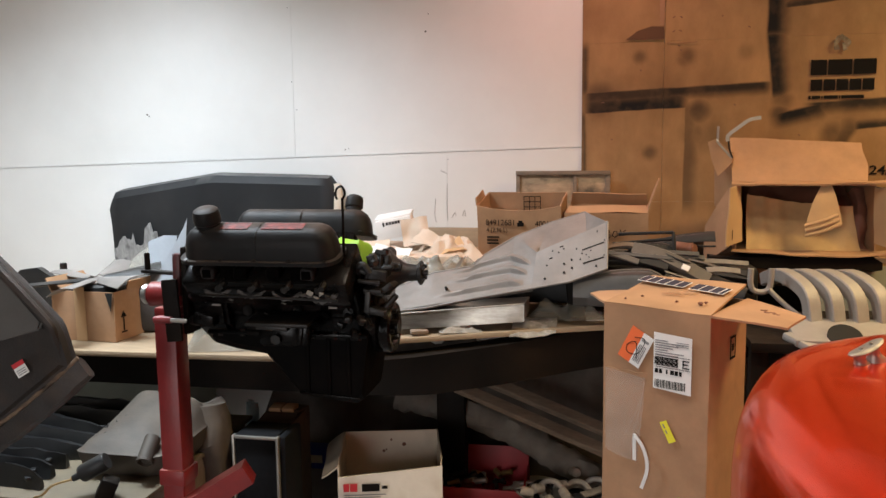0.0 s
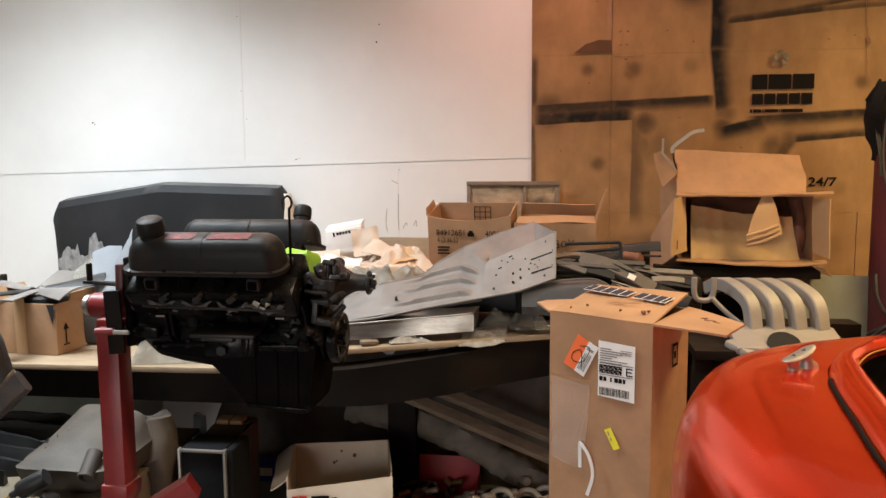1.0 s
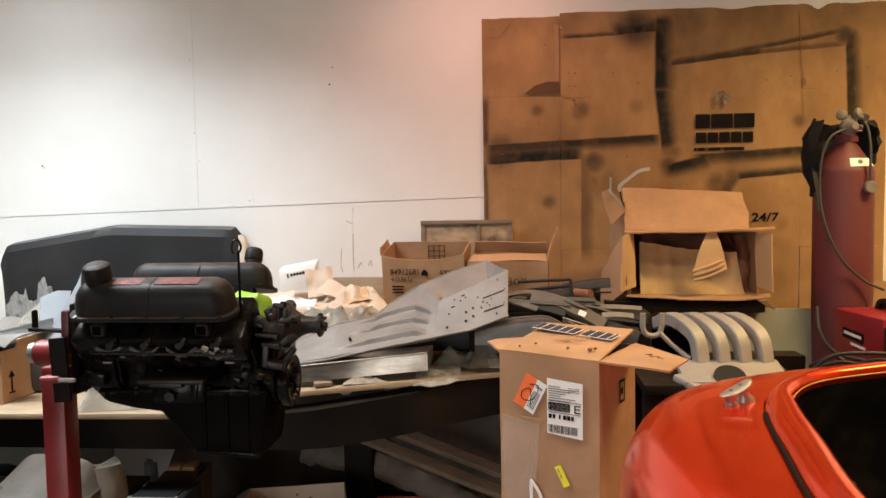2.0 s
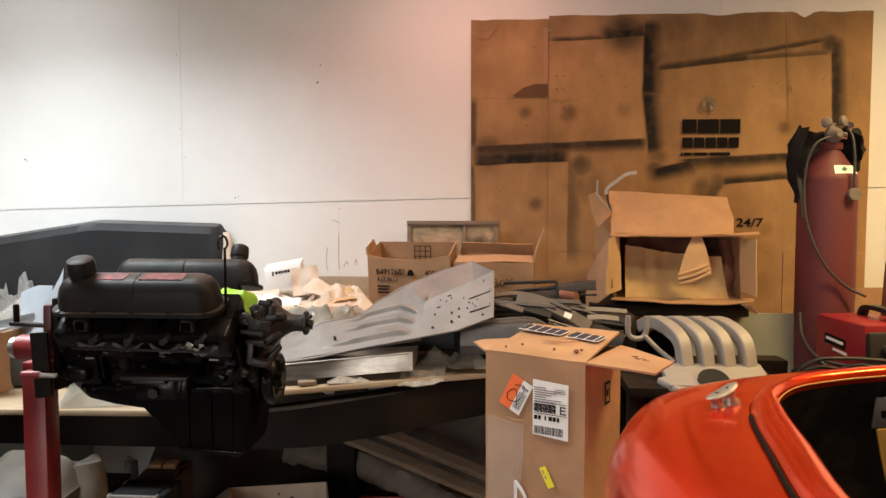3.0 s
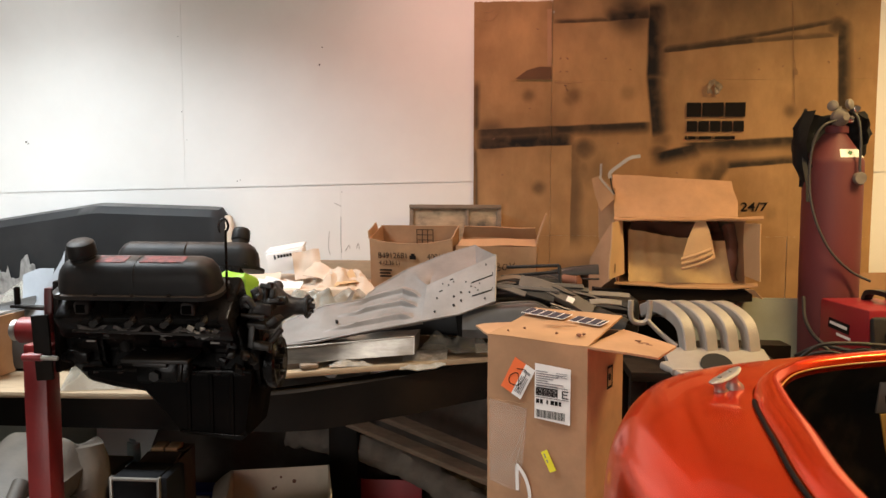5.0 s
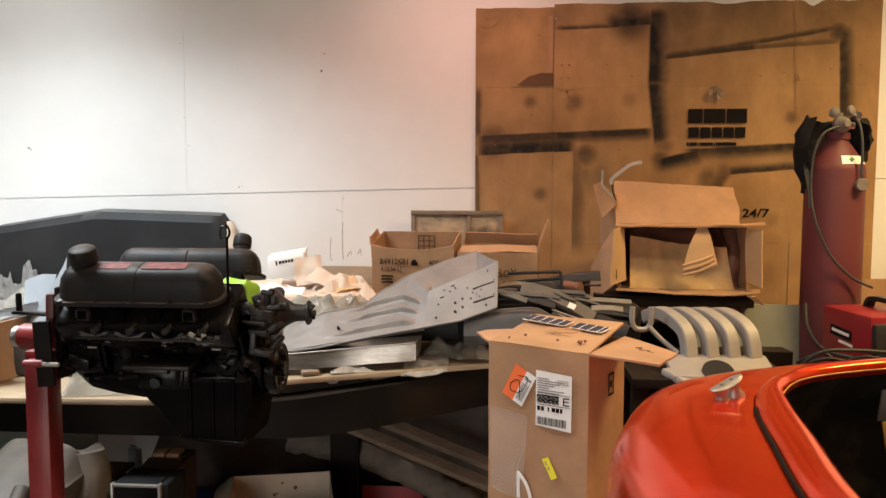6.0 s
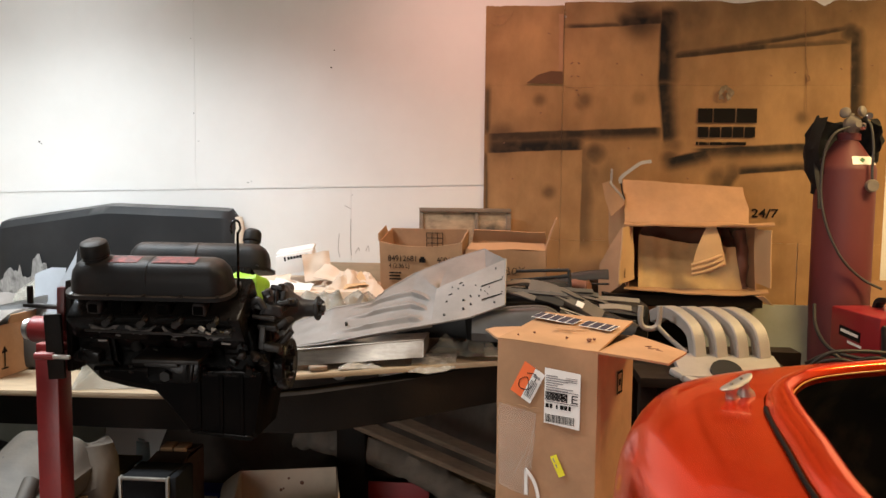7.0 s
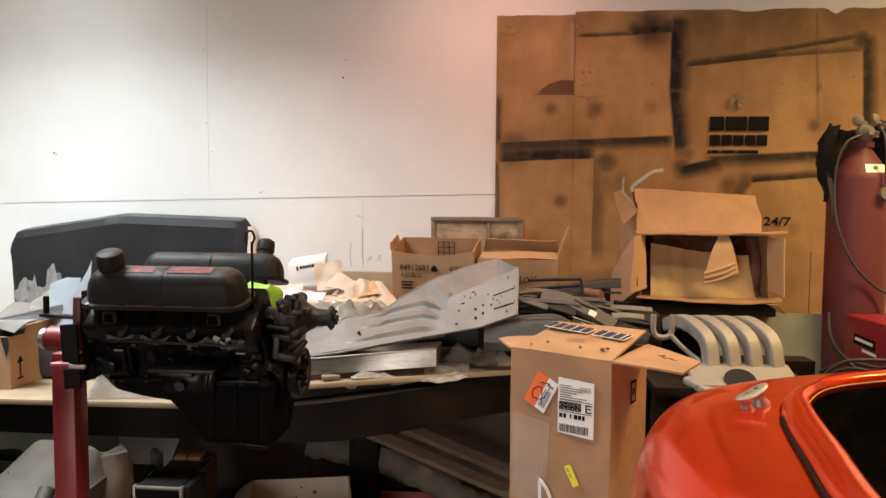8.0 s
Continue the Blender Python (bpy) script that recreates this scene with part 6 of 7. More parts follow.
for a, b in (((0.17, 3.20, 1.125), (0.355, 3.18, 1.135)), ((0.355, 3.18, 1.135), (0.362, 3.16, 1.045)), ((0.15, 3.20, 1.090), (0.352, 3.18, 1.112))):
    part("frame_bar", sweep(BM(), [a, b], 0.006, seg=8, smooth=False), M_blackplastic, fr_black)
# wide curved guard with a rounded end
gd = thing("curved_guard", at(0.2, 3.0, 0.93), "dark grey curved plastic guard with a rounded end", "trim part", "heap of black trim")
rings = []
for i in range(25):
    u = i / 24
    x = 0.02 + 0.33 * u
    top = 1.000 + 0.030 * math.sin(u * 2.0) - 0.075 * max(0, u - 0.72) ** 1.4 * 4.2
    rings.append([(x, 3.00 - 0.03 * u, 0.905), (x, 2.985 - 0.03 * u, 0.935), (x, 2.995 - 0.03 * u, top - 0.025), (x, 3.01 - 0.03 * u, top - 0.006), (x, 3.03 - 0.03 * u, top), (x, 3.06 - 0.03 * u, top - 0.004), (x, 3.08 - 0.03 * u, 0.91)])
part("guard_shell", ring_loft(BM(), rings), M_greytrim, gd)
part("guard_edge", sweep(BM(), [(0.02 + 0.33 * u / 12, 3.0 - 0.03 * u / 12, 1.004 + 0.030 * math.sin(u / 6.0) - 0.315 * max(0, u / 12 - 0.72) ** 1.4) for u in range(13)], 0.004, seg=6, smooth=False), M_browntrim, gd)
bar_strip("trim_bar", [(0.315, 2.99, 1.015), (0.36, 2.985, 0.985), (0.385, 2.98, 0.955)], 0.010, 0.004, M_blackplastic, "black trim bar lying on a heap")
for k, (a, b, w) in enumerate((((0.315, 3.00, 1.026), (0.40, 2.99, 1.000), 0.0025), ((0.32, 3.0, 1.018), (0.41, 2.985, 0.985), 0.002))):
    tagged(part("metal_strip", sweep(BM(), [Vector(a), Vector(b)], w, seg=6, smooth=False), M_alu), "thin pale metal strip among loose trim", "metal strip")
tagged(part("paper_tag", box(BM(), (0.385, 3.040, 1.033), (0.026, 0.020, 0.002), (52, 22, -14)), M_paper), "small white paper tag on a trim bar", "tag")
for k in range(16):
    x, y, z = 0.14 + 0.40 * random.random(), 3.04 + 0.16 * random.random(), 1.0
    z = 1.075 - 0.20 * abs(x - 0.22) + 0.10 * (y - 3.12) + 0.012 * random.random()
    a, ln = radians(-26 + 40 * random.random()), 0.05 + 0.09 * random.random()
    d = Vector((math.cos(a), 0.5 * math.sin(a), 0.35 * math.sin(a) - 0.12)) * ln
    p = Vector((x, y, z))
    bar_strip("trim_bar", [p - d, p + Vector((0, 0, 0.006 * random.random())), p + d], 0.004 + 0.008 * random.random(), 0.003, (M_blackplastic, M_greytrim, M_blackplastic, M_browntrim, M_palestrip)[k % 5], "short worn trim bar on a heap")
roll = tagged(part("foam_roll", wobble(cyl(BM(), (0.37, 3.24, 1.075), (0.43, 3.20, 1.072), 0.022, seg=18, bevel=0.004), 0.004, 40), M_leather), "small pinkish brown roll behind loose trim", "roll")
# Added block; its black paints the dark gap under trim and pan.
tagged(part("black_gap_filler", box(BM(), (0.14, 3.37, 0.935), (1.02, 0.28, 0.14), (0, 0, 3), 0.02), M_blackplastic), "black block added to fill the dark gap under loose trim", "crate")
for k in range(2):
    tagged(part("wire_lead", sweep(BM(), [(0.16 + 0.05 * k, 3.2, 1.05), (0.24 + 0.05 * k, 3.10, 1.080), (0.34 + 0.04 * k, 3.06, 1.05), (0.42 + 0.03 * k, 3.10, 1.02 + 0.01 * k)], 0.003), M_rubber), "black cable lying on loose trim parts", "cable")

# ---------------------------------------------------------------- cast runner manifold
man = thing("intake_manifold", at(0.82, 2.95, 0.85), "pale cast aluminium manifold with four curved runners", "manifold")
sec = [(0.018, 0.021), (0.022, 0.017), (0.022, -0.017), (0.018, -0.021), (-0.018, -0.021), (-0.022, -0.017), (-0.022, 0.017), (-0.018, 0.021)]
for k in range(4):
    x = 0.738 + 0.0665 * k
    part("runner", sweep(BM(), [(x - 0.085, 3.13, 0.985), (x - 0.055, 3.05, 1.012), (x - 0.022, 2.975, 1.0), (x + 0.004, 2.925, 0.965), (x + 0.014, 2.905, 0.885)], 0, section=sec, up=(1, 0.3, 0)), M_cast, man)
part("flange_plate", box(BM(), (0.83, 2.84, 0.872), (0.32, 0.16, 0.026), (14, 0, 0), 0.008), M_cast, man)
part("plate_hole", cyl(BM(), (0.81, 2.785, 0.8705), (0.81, 2.7805, 0.8775), 0.048, seg=28), M_hole, man)
part("plate_ear", box(BM(), (0.695, 2.79, 0.855), (0.06, 0.10, 0.024), (14, 0, 40), 0.008), M_cast, man)
hook = part("hook_arm", sweep(BM(), [(0.577, 2.97, 1.044), (0.577, 2.97, 0.995), (0.590, 2.97, 0.972), (0.620, 2.97, 0.970), (0.636, 2.97, 0.990), (0.638, 2.97, 1.044)], 0.0095, seg=8, steps=5), M_cast, man)
part("hook_brace", sweep(BM(), [(0.63, 2.96, 0.98), (0.67, 2.95, 0.94), (0.72, 2.93, 0.90)], 0.008, seg=8), M_cast, man)
# Stand is added for support, near-black to paint the dark gap there.
sup = thing("parts_stand", at(0.80, 3.0, 0), "black stand added under the cast manifold to fill a dark gap", "stand")
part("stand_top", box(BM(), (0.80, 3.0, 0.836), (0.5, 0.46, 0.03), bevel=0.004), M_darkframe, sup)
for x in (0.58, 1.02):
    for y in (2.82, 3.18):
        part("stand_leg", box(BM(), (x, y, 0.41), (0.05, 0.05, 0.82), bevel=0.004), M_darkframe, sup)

tagged(part("grey_board", box(BM(), (1.16, 3.42, 0.68), (0.62, 0.015, 0.62), (-5, 0, 0), 0.003), M_green), "grey green painted board leaning upright", "board")

# ---------------------------------------------------------------- gas cylinder and welder
M_gauge = mat("dull_grey_gauge_case", (0.20, 0.175, 0.15), 0.6, metal=0.2, var=0.2, scale=30, bump=0.2)
cy = thing("gas_cylinder", at(1.380, 3.42, 0), "maroon steel gas cylinder with regulator and hose", "gas cylinder")
R = 0.105
part("cylinder_body", lathe(BM(), (1.380, 3.42, 0), [(0, 0.002), (R * 0.93, 0.002), (R, 0.02), (R, 1.498), (R * 0.985, 1.510), (R * 0.94, 1.520), (R * 0.72, 1.556), (R * 0.50, 1.590), (R * 0.42, 1.602), (R * 0.36, 1.610), (0, 1.615)], seg=48), M_maroon, cy)
part("neck_ring", lathe(BM(), (1.388, 3.42, 1.612), [(0.040, 0), (0.040, 0.022), (0.034, 0.028), (0, 0.028)]), M_maroon, cy)
valve = part("cylinder_valve", lathe(BM(), (1.388, 3.42, 1.64), [(0.018, 0), (0.018, 0.045), (0.013, 0.05), (0.013, 0.07), (0, 0.07)], seg=16), M_gauge, cy, "dull metal valve")
part("valve_outlet", cyl(BM(), (1.36, 3.40, 1.665), (1.43, 3.385, 1.66), 0.014, bevel=0.002), M_chrome, valve)
reg = part("regulator", lathe(BM(), (1.37, 3.37, 1.665), [(0.03, 0), (0.032, 0.02), (0.02, 0.035), (0.012, 0.05), (0, 0.05)], axis=(0.2, -1, 0), seg=20), M_gauge, cy, "dull metal regulator")
for x, z in ((1.345, 1.705), (1.392, 1.71)):
    g = part("pressure_gauge", lathe(BM(), (x, 3.35, z), [(0.014, 0), (0.0185, 0.004), (0.020, 0.010), (0.018, 0.016), (0.013, 0.019), (0, 0.020)], axis=(0.75 if x > 1.37 else -0.75, -1, 0.2), seg=24), M_gauge, cy, "round pressure gauge")
part("outlet_knob", cyl(BM(), (1.425, 3.37, 1.70), (1.425, 3.34, 1.695), 0.012, bevel=0.002), M_chrome, cy)
part("hose", sweep(BM(), [(1.355, 3.34, 1.655), (1.30, 3.33, 1.63), (1.270, 3.33, 1.56), (1.262, 3.33, 1.45), (1.268, 3.32, 1.36), (1.292, 3.31, 1.27), (1.338, 3.30, 1.18), (1.41, 3.30, 1.11), (1.48, 3.30, 1.075)], 0.0048, seg=10), M_hose, cy, "grey rubber hose")
part("gauge_lead", sweep(BM(), [(1.41, 3.36, 1.69), (1.425, 3.33, 1.66), (1.430, 3.312, 1.58), (1.430, 3.312, 1.50), (1.432, 3.311, 1.46)], 0.005, seg=8), M_hose, cy)
part("hanging_gauge", lathe(BM(), (1.432, 3.322, 1.445), [(0.022, 0), (0.024, 0.012), (0.020, 0.022), (0, 0.022)], axis=(0, -1, 0), seg=20), M_gauge, cy, "small hanging round gauge")
lab = BM()
ring0, ring1 = [], []
for k in range(9):
    a = radians(-98 + 10.5 * k)
    for ring, z, r in ((ring0, 1.521, R * 0.94 + 0.0015), (ring1, 1.551, R * 0.752 + 0.0015)):
        ring.append((1.380 + r * math.cos(a), 3.42 + r * math.sin(a), z))
ring_loft(lab, [ring0, ring1], closed=False)
part("paper_label", lab, M_label, cy, "cream paper label")
part("label_mark", slab(BM(), [(1.392, 3.330, 1.537), (1.402, 3.3255, 1.528), (1.412, 3.331, 1.537), (1.402, 3.337, 1.546)], 0.002, (0.2, -1, 0.6)), mat("green_print", (0.05, 0.18, 0.08), 0.6, bump=0), cy, "small green diamond mark")
rings = []
for j in range(11):
    v = j / 10
    ring = []
    for i in range(40):
        a = radians(-35 + 250 * i / 39)
        r = 0.075 + 0.035 * math.sin(v * 3.0) + 0.022 * noise.noise(Vector((i * 0.35, v * 5, 1.7))) + 0.02 * (math.cos(a) < -0.3)
        zz = 1.52 + 0.17 * v + 0.025 * noise.noise(Vector((i * 0.22, v * 3, 4.1))) - 0.10 * (1 - v) * max(0, -math.cos(a)) ** 3
        ring.append((1.382 + r * math.cos(a) * 1.12, 3.43 + r * math.sin(a), zz))
    rings.append(ring)
cl = ring_loft(BM(), rings, closed=False)
bmesh.ops.solidify(cl, geom=cl.faces[:], thickness=0.006)
tagged(part("cloth_cover", cl, M_cloth), "black cloth cover bunched round a gas cylinder valve", "cloth cover")
tagged(part("hanging_strap", sweep(BM(), [(1.262, 3.40, 1.58), (1.258, 3.37, 1.50), (1.266, 3.35, 1.42), (1.268, 3.345, 1.36)], 0, section=[(0.008, 0.002), (0.008, -0.002), (-0.008, -0.002), (-0.008, 0.002)], up=(0, -1, 0)), M_cloth), "black cloth strap hanging beside a gas cylinder", "strap")

wd = thing("welder", pose(1.4125, 3.119, 0.80, 0, 0, -80), "red metal portable welder with black front panel", "welder")
part("welder_case", box(BM(), (-0.01, 0, 0.112), (0.28, 0.2, 0.215), bevel=0.008), M_welder, wd, local=True)
part("front_panel", box(BM(), (0.145, 0, 0.10), (0.03, 0.19, 0.195), (0, -8, 0), 0.01), M_blackplastic, wd, "black plastic front panel", local=True)
for y, z in ((-0.04, 0.14), (0.04, 0.14), (0.0, 0.06)):
    part("control_knob", cyl(BM(), (0.15, y, z), (0.178, y, z), 0.018, seg=18, bevel=0.003), M_blackplastic, wd, local=True)
part("carry_handle", sweep(BM(), [(-0.10, 0.04, 0.215), (-0.07, 0.04, 0.25), (0.05, 0.04, 0.25), (0.10, 0.04, 0.215)], 0, section=[(0.016, 0.008), (0.016, -0.008), (-0.016, -0.008), (-0.016, 0.008)], up=(0, 0, 1)), M_blackplastic, wd, "black carry handle", local=True)
wl = part("badge_plate", box(BM(), (-0.03, -0.1015, 0.140), (0.12, 0.002, 0.034), (0, 4, 0)), M_ink, wd, "small black badge plate", local=True)
part("badge_bar", box(BM(), (-0.03, -0.1032, 0.142), (0.10, 0.001, 0.010), (0, 4, 0)), M_label, wl, local=True)
part("badge_bar", box(BM(), (0.00, -0.1018, 0.108), (0.08, 0.002, 0.009), (0, 4, 0)), M_label, wl, local=True)
part("foot_stand", box(BM(), (0, 0, -0.398), (0.34, 0.24, 0.79), bevel=0.01), M_darkframe, wd, local=True)
for k, pts in enumerate(([(1.23, 3.25, 1.02), (1.205, 3.15, 0.95), (1.215, 3.03, 0.90), (1.30, 2.96, 0.885)], [(1.10, 2.93, 0.86), (1.16, 2.91, 0.915), (1.26, 2.90, 0.925), (1.40, 2.90, 0.918), (1.7, 2.92, 0.91)], [(1.20, 2.92, 0.865), (1.28, 2.90, 0.905), (1.38, 2.90, 0.895), (1.47, 2.90, 0.915), (1.7, 2.90, 0.905)], [(1.12, 3.0, 0.86), (1.18, 2.95, 0.905), (1.22, 2.93, 0.87)], [(1.14, 2.96, 0.87), (1.20, 2.93, 0.89), (1.30, 2.91, 0.87)])):
    tagged(part("welding_cable", sweep(BM(), pts, 0.0065, seg=10), M_rubber), "black rubber welding cable looping beside the welder", "cable")
pouch = thing("leather_pouch", at(1.56, 3.2, 0.93), "brown leather tool pouch with round rivets", "tool pouch")
part("pouch_body", wobble(box(BM(), (1.565, 3.21, 1.06), (0.13, 0.05, 0.30), (0, 4, 0), 0.012), 0.006, 20), M_leather, pouch)
for z in (1.205, 1.18):
    part("rivet", lathe(BM(), (1.512, 3.182, z), [(0.009, 0), (0.007, 0.004), (0, 0.005)], axis=(0, -1, 0), seg=12), M_greasy, pouch)
part("pouch_post", box(BM(), (1.58, 3.26, 0.45), (0.06, 0.05, 0.9), bevel=0.004), M_oldwood, pouch)
tagged(part("leaning_cardboard", sheet(BM(), (1.70, 3.88, 0.6), (2.3, 3.88, 0.6), (2.3, 3.93, 1.045), (1.70, 3.93, 1.035), 8, 6, 0.006, 0.006, 5, 3), M_card), "brown cardboard piece leaning on the wall", "cardboard")

# loose cards and packets on the paper heap
for k, (c, w, d, rot, mm, lb) in enumerate((((-0.635, 3.50, 1.095), 0.11, 0.12, (62, -8, 12), M_cream, "cream card"), ((-0.56, 3.44, 1.070), 0.13, 0.09, (30, 12, -20), M_cream, "cream card"), ((-0.80, 3.38, 1.045), 0.17, 0.09, (34, -4, 8), M_cream, "cream card"), ((-0.70, 3.34, 1.02), 0.16, 0.09, (40, 6, -10), M_paper, "white card"), ((-0.48, 3.42, 1.045), 0.12, 0.08, (26, -10, 30), M_card_pale, "tan card"))):
    bm = sheet(BM(), (-w / 2, -d / 2, 0), (w / 2, -d / 2, 0), (w / 2, d / 2, 0), (-w / 2, d / 2, 0), 14, 10, 0.0016, 0.022, 16, k * 1.3)
    bm.transform(pose(*c, *rot))
    tagged(part("loose_card", bm, mm), lb + " lying on a heap of papers", "card", "cards on the heap")

# ---------------------------------------------------------------- carton with fan on the left board
FBM = pose(-1.725, 2.985, 0.752, 0, 0, -4)
fb = carton("fan_carton", FBM, 0.265, 0.215, 0.182, "brown carton with a steel fan lying across its open top", flaps=(("right", 74, 0.03, 0.35, 1.0), ("left", 60, 0.05, 0, 1)), crumple=0.004)
part("carton_stuffing", wobble(box(BM(), (-1.725, 2.985, 0.90), (0.23, 0.18, 0.10), bevel=0.02), 0.02, 14), M_blackplastic, fb, "black parts inside the carton")
SD = FBM @ at(0.1335, 0, 0) @ Matrix(((0, 0, 1, 0), (1, 0, 0, 0), (0, 1, 0, 0), (0, 0, 0, 1)))
bars("arrow_mark", SD, [(-0.062, 0.035, 0.006, 0.06), (-0.075, 0.028, 0.032, 0.005)], M_ink, fb)
part("arrow_head", slab(BM(), [SD @ Vector(p) for p in ((-0.075, 0.085, 0), (-0.043, 0.085, 0), (-0.059, 0.108, 0))], 0.0006, SD.to_3x3() @ Vector((0, 0, 1))), M_ink, fb)
part("tape_strip", slab(BM(), [FBM @ at(0, -0.1112, 0) @ FACE @ Vector(p) for p in ((-0.03, 0.0, 0), (0.015, 0.0, 0), (0.012, 0.20, 0), (-0.033, 0.20, 0))], 0.0005, (0, -1, 0)), M_card_pale, fb)
fan = thing("cooling_fan", pose(-1.735, 2.97, 0.958, 3, -5, 26), "bare grey steel engine cooling fan with broad blades", "fan")
part("fan_hub", lathe(BM(), (0, 0, -0.005), [(0.045, 0), (0.05, 0.006), (0.035, 0.012), (0.018, 0.014), (0, 0.014)]), M_primer, fan, local=True)
for k in range(6):
    a = 60 * k + 8
    m = pose(0, 0, 0.004, 0, 0, a) @ pose(0.03, 0, 0, 13, -3, 0)
    bm = sheet(BM(), *(m @ Vector(p) for p in ((0, -0.02, 0), (0.20, -0.055, 0), (0.21, 0.055, 0), (0, 0.02, 0))), 8, 6, 0.003, 0, 1, 0, lambda u, v: 0.012 * math.sin(v * math.pi))
    part("fan_blade", bm, M_primer if k % 3 else M_blackplastic, fan, local=True)
bk = thing("steel_bracket", at(-2.17, 3.2, 0.75), "black curved steel bracket standing on plywood", "bracket")
part("bracket_web", slab(BM(), [(-2.30, 3.2, 0.752), (-2.30, 3.2, 0.90), (-2.24, 3.2, 0.955), (-2.16, 3.2, 0.965), (-2.10, 3.2, 0.93), (-2.02, 3.2, 0.945), (-2.0, 3.2, 0.752)], 0.03, (0, 1, 0)), M_blackplastic, bk)
part("bracket_bolt", cyl(BM(), (-2.05, 3.215, 0.945), (-2.05, 3.215, 0.985), 0.014, bevel=0.003), M_greasy, bk)
part("bracket_hole", cyl(BM(), (-2.22, 3.196, 0.90), (-2.22, 3.21, 0.90), 0.014), M_hole, bk)
M_whiteplastic = mat("white_plastic", (0.36, 0.375, 0.40), 0.4, var=0.1, scale=6, bump=0.15)
def film_sheet(pts, label, seed):
    """A stiff white sheet cut to a polygon and slightly bowed."""
    bm = slab(BM(), pts, 0.002, (0.1, 1, 0.1))
    bmesh.ops.subdivide_edges(bm, edges=bm.edges[:], cuts=3)
    bmesh.ops.triangulate(bm, faces=bm.faces[:])
    return tagged(part("plastic_sheet", wobble(bm, 0.012, 6, seed), M_whiteplastic), label, "plastic sheet")


film_sheet([(-1.632, 3.16, 1.078), (-1.558, 3.15, 1.106), (-1.485, 3.14, 1.113), (-1.520, 3.10, 0.93), (-1.60, 3.10, 0.93)], "curled white plastic sheet on a heap of parts", 3.0)
film_sheet([(-1.560, 3.05, 0.93), (-1.431, 3.08, 1.151), (-1.415, 3.08, 1.182), (-1.430, 3.06, 1.020), (-1.44, 3.04, 0.93)], "white plastic sheet leaning behind an engine", 7.0)
tagged(part("plastic_sheet", sheet(BM(), (-1.80, 3.15, 0.94), (-1.55, 3.2, 0.93), (-1.58, 3.3, 1.03), (-1.76, 3.32, 1.02), 12, 10, 0.002, 0.02, 8, 6, lambda u, v: 0.05 * math.sin(u * 2.5)), M_film), "clear crumpled plastic sheet on a carton", "plastic sheet")
tagged(part("parts_tray", wobble(box(BM(), (-1.50, 3.15, 0.84), (0.5, 0.25, 0.17), (0, 0, 6), 0.02), 0.02, 9), M_greytrim), "grey metal parts heap on plywood", "parts")
crumpled("plastic_bag", (-1.15, 2.93, 0.752), 0.32, 0.26, 0.24, 3.3, M_film, "pale crumpled plastic bag on plywood", 12, 18, cat="plastic bag")
for k, (x, y, z, ln, yaw) in enumerate(((-1.36, 3.02, 0.96, 0.10, 30), (-1.42, 3.06, 0.955, 0.08, -20), (-1.30, 3.0, 0.955, 0.07, 60))):
    tagged(part("steel_fitting", sweep(BM(), [(x, y, z), (x + ln * 0.5 * math.cos(radians(yaw)), y + ln * 0.5 * math.sin(radians(yaw)), z + 0.02), (x + ln * math.cos(radians(yaw)), y + ln * math.sin(radians(yaw)), z)], 0.012, seg=10), M_alu), "small bare steel fitting on a heap of parts", "fitting")

# ---------------------------------------------------------------- black cowling close to the camera
cw = thing("engine_cowling", at(-1.6, 2.0, 0), "dusty black plastic cowling with a small red and white sticker", "cowling")
outline = [(-1.061, 0.955), (-1.082, 1.030), (-1.096, 1.056), (-1.226, 1.186), (-1.42, 1.36), (-1.75, 1.36), (-1.75, 0.50), (-1.30, 0.775)]
rings = []
for y, f in ((1.895, 0.10), (1.885, 0.05), (1.885, 0.02), (1.895, 0.0), (1.92, 0.02), (1.97, 0.125), (2.05, 0.29)):
    rings.append([(x + (-1.45 - x) * f, y, z + (0.95 - z) * f) for x, z in outline])
bm = ring_loft(BM(), rings)
M_cowl = mat("dusty_black_cowl", (0.016, 0.011, 0.009), 0.5, var=0.35, scale=8, bump=0.3, bscale=150, stain=(0.060, 0.036, 0.024), stain_amount=0.6, stain_scale=12)
dusty(M_cowl, (0.17, 0.12, 0.085), 0.5, 14)
part("cowl_shell", bm, M_cowl, cw)
bm = slab(BM(), [(x, 1.889, z) for x, z in ((-1.122, 1.058), (-1.226, 1.162), (-1.40, 1.32), (-1.70, 1.33), (-1.70, 0.94), (-1.31, 0.995), (-1.224, 1.012), (-1.132, 1.037))], 0.012, (0, -1, 0))
bmesh.ops.bevel(bm, geom=bm.edges[:], offset=0.005, segments=2, affect="EDGES")
part("cowl_panel", bm, mat("grey_faded_plastic", (0.085, 0.078, 0.072), 0.5, var=0.25, scale=5, bump=0.2, bscale=200), cw, "faded grey raised panel")
part("cowl_ridge", sweep(BM(), [(-1.088, 1.900, 0.955), (-1.100, 1.884, 1.030), (-1.116, 1.880, 1.062), (-1.228, 1.880, 1.174), (-1.41, 1.880, 1.335)], 0.010, seg=8, steps=3), M_cowl, cw)
LIP = [(-1.75, 1.885, 0.50), (-1.42, 1.885, 0.680), (-1.263, 1.885, 0.772), (-1.165, 1.882, 0.840), (-1.085, 1.882, 0.902), (-1.030, 1.892, 0.952)]
flat = [(0.020, 0.012), (0.026, 0.004), (0.026, -0.010), (0.018, -0.016), (-0.018, -0.016), (-0.026, -0.010), (-0.026, 0.004), (-0.020, 0.012)]
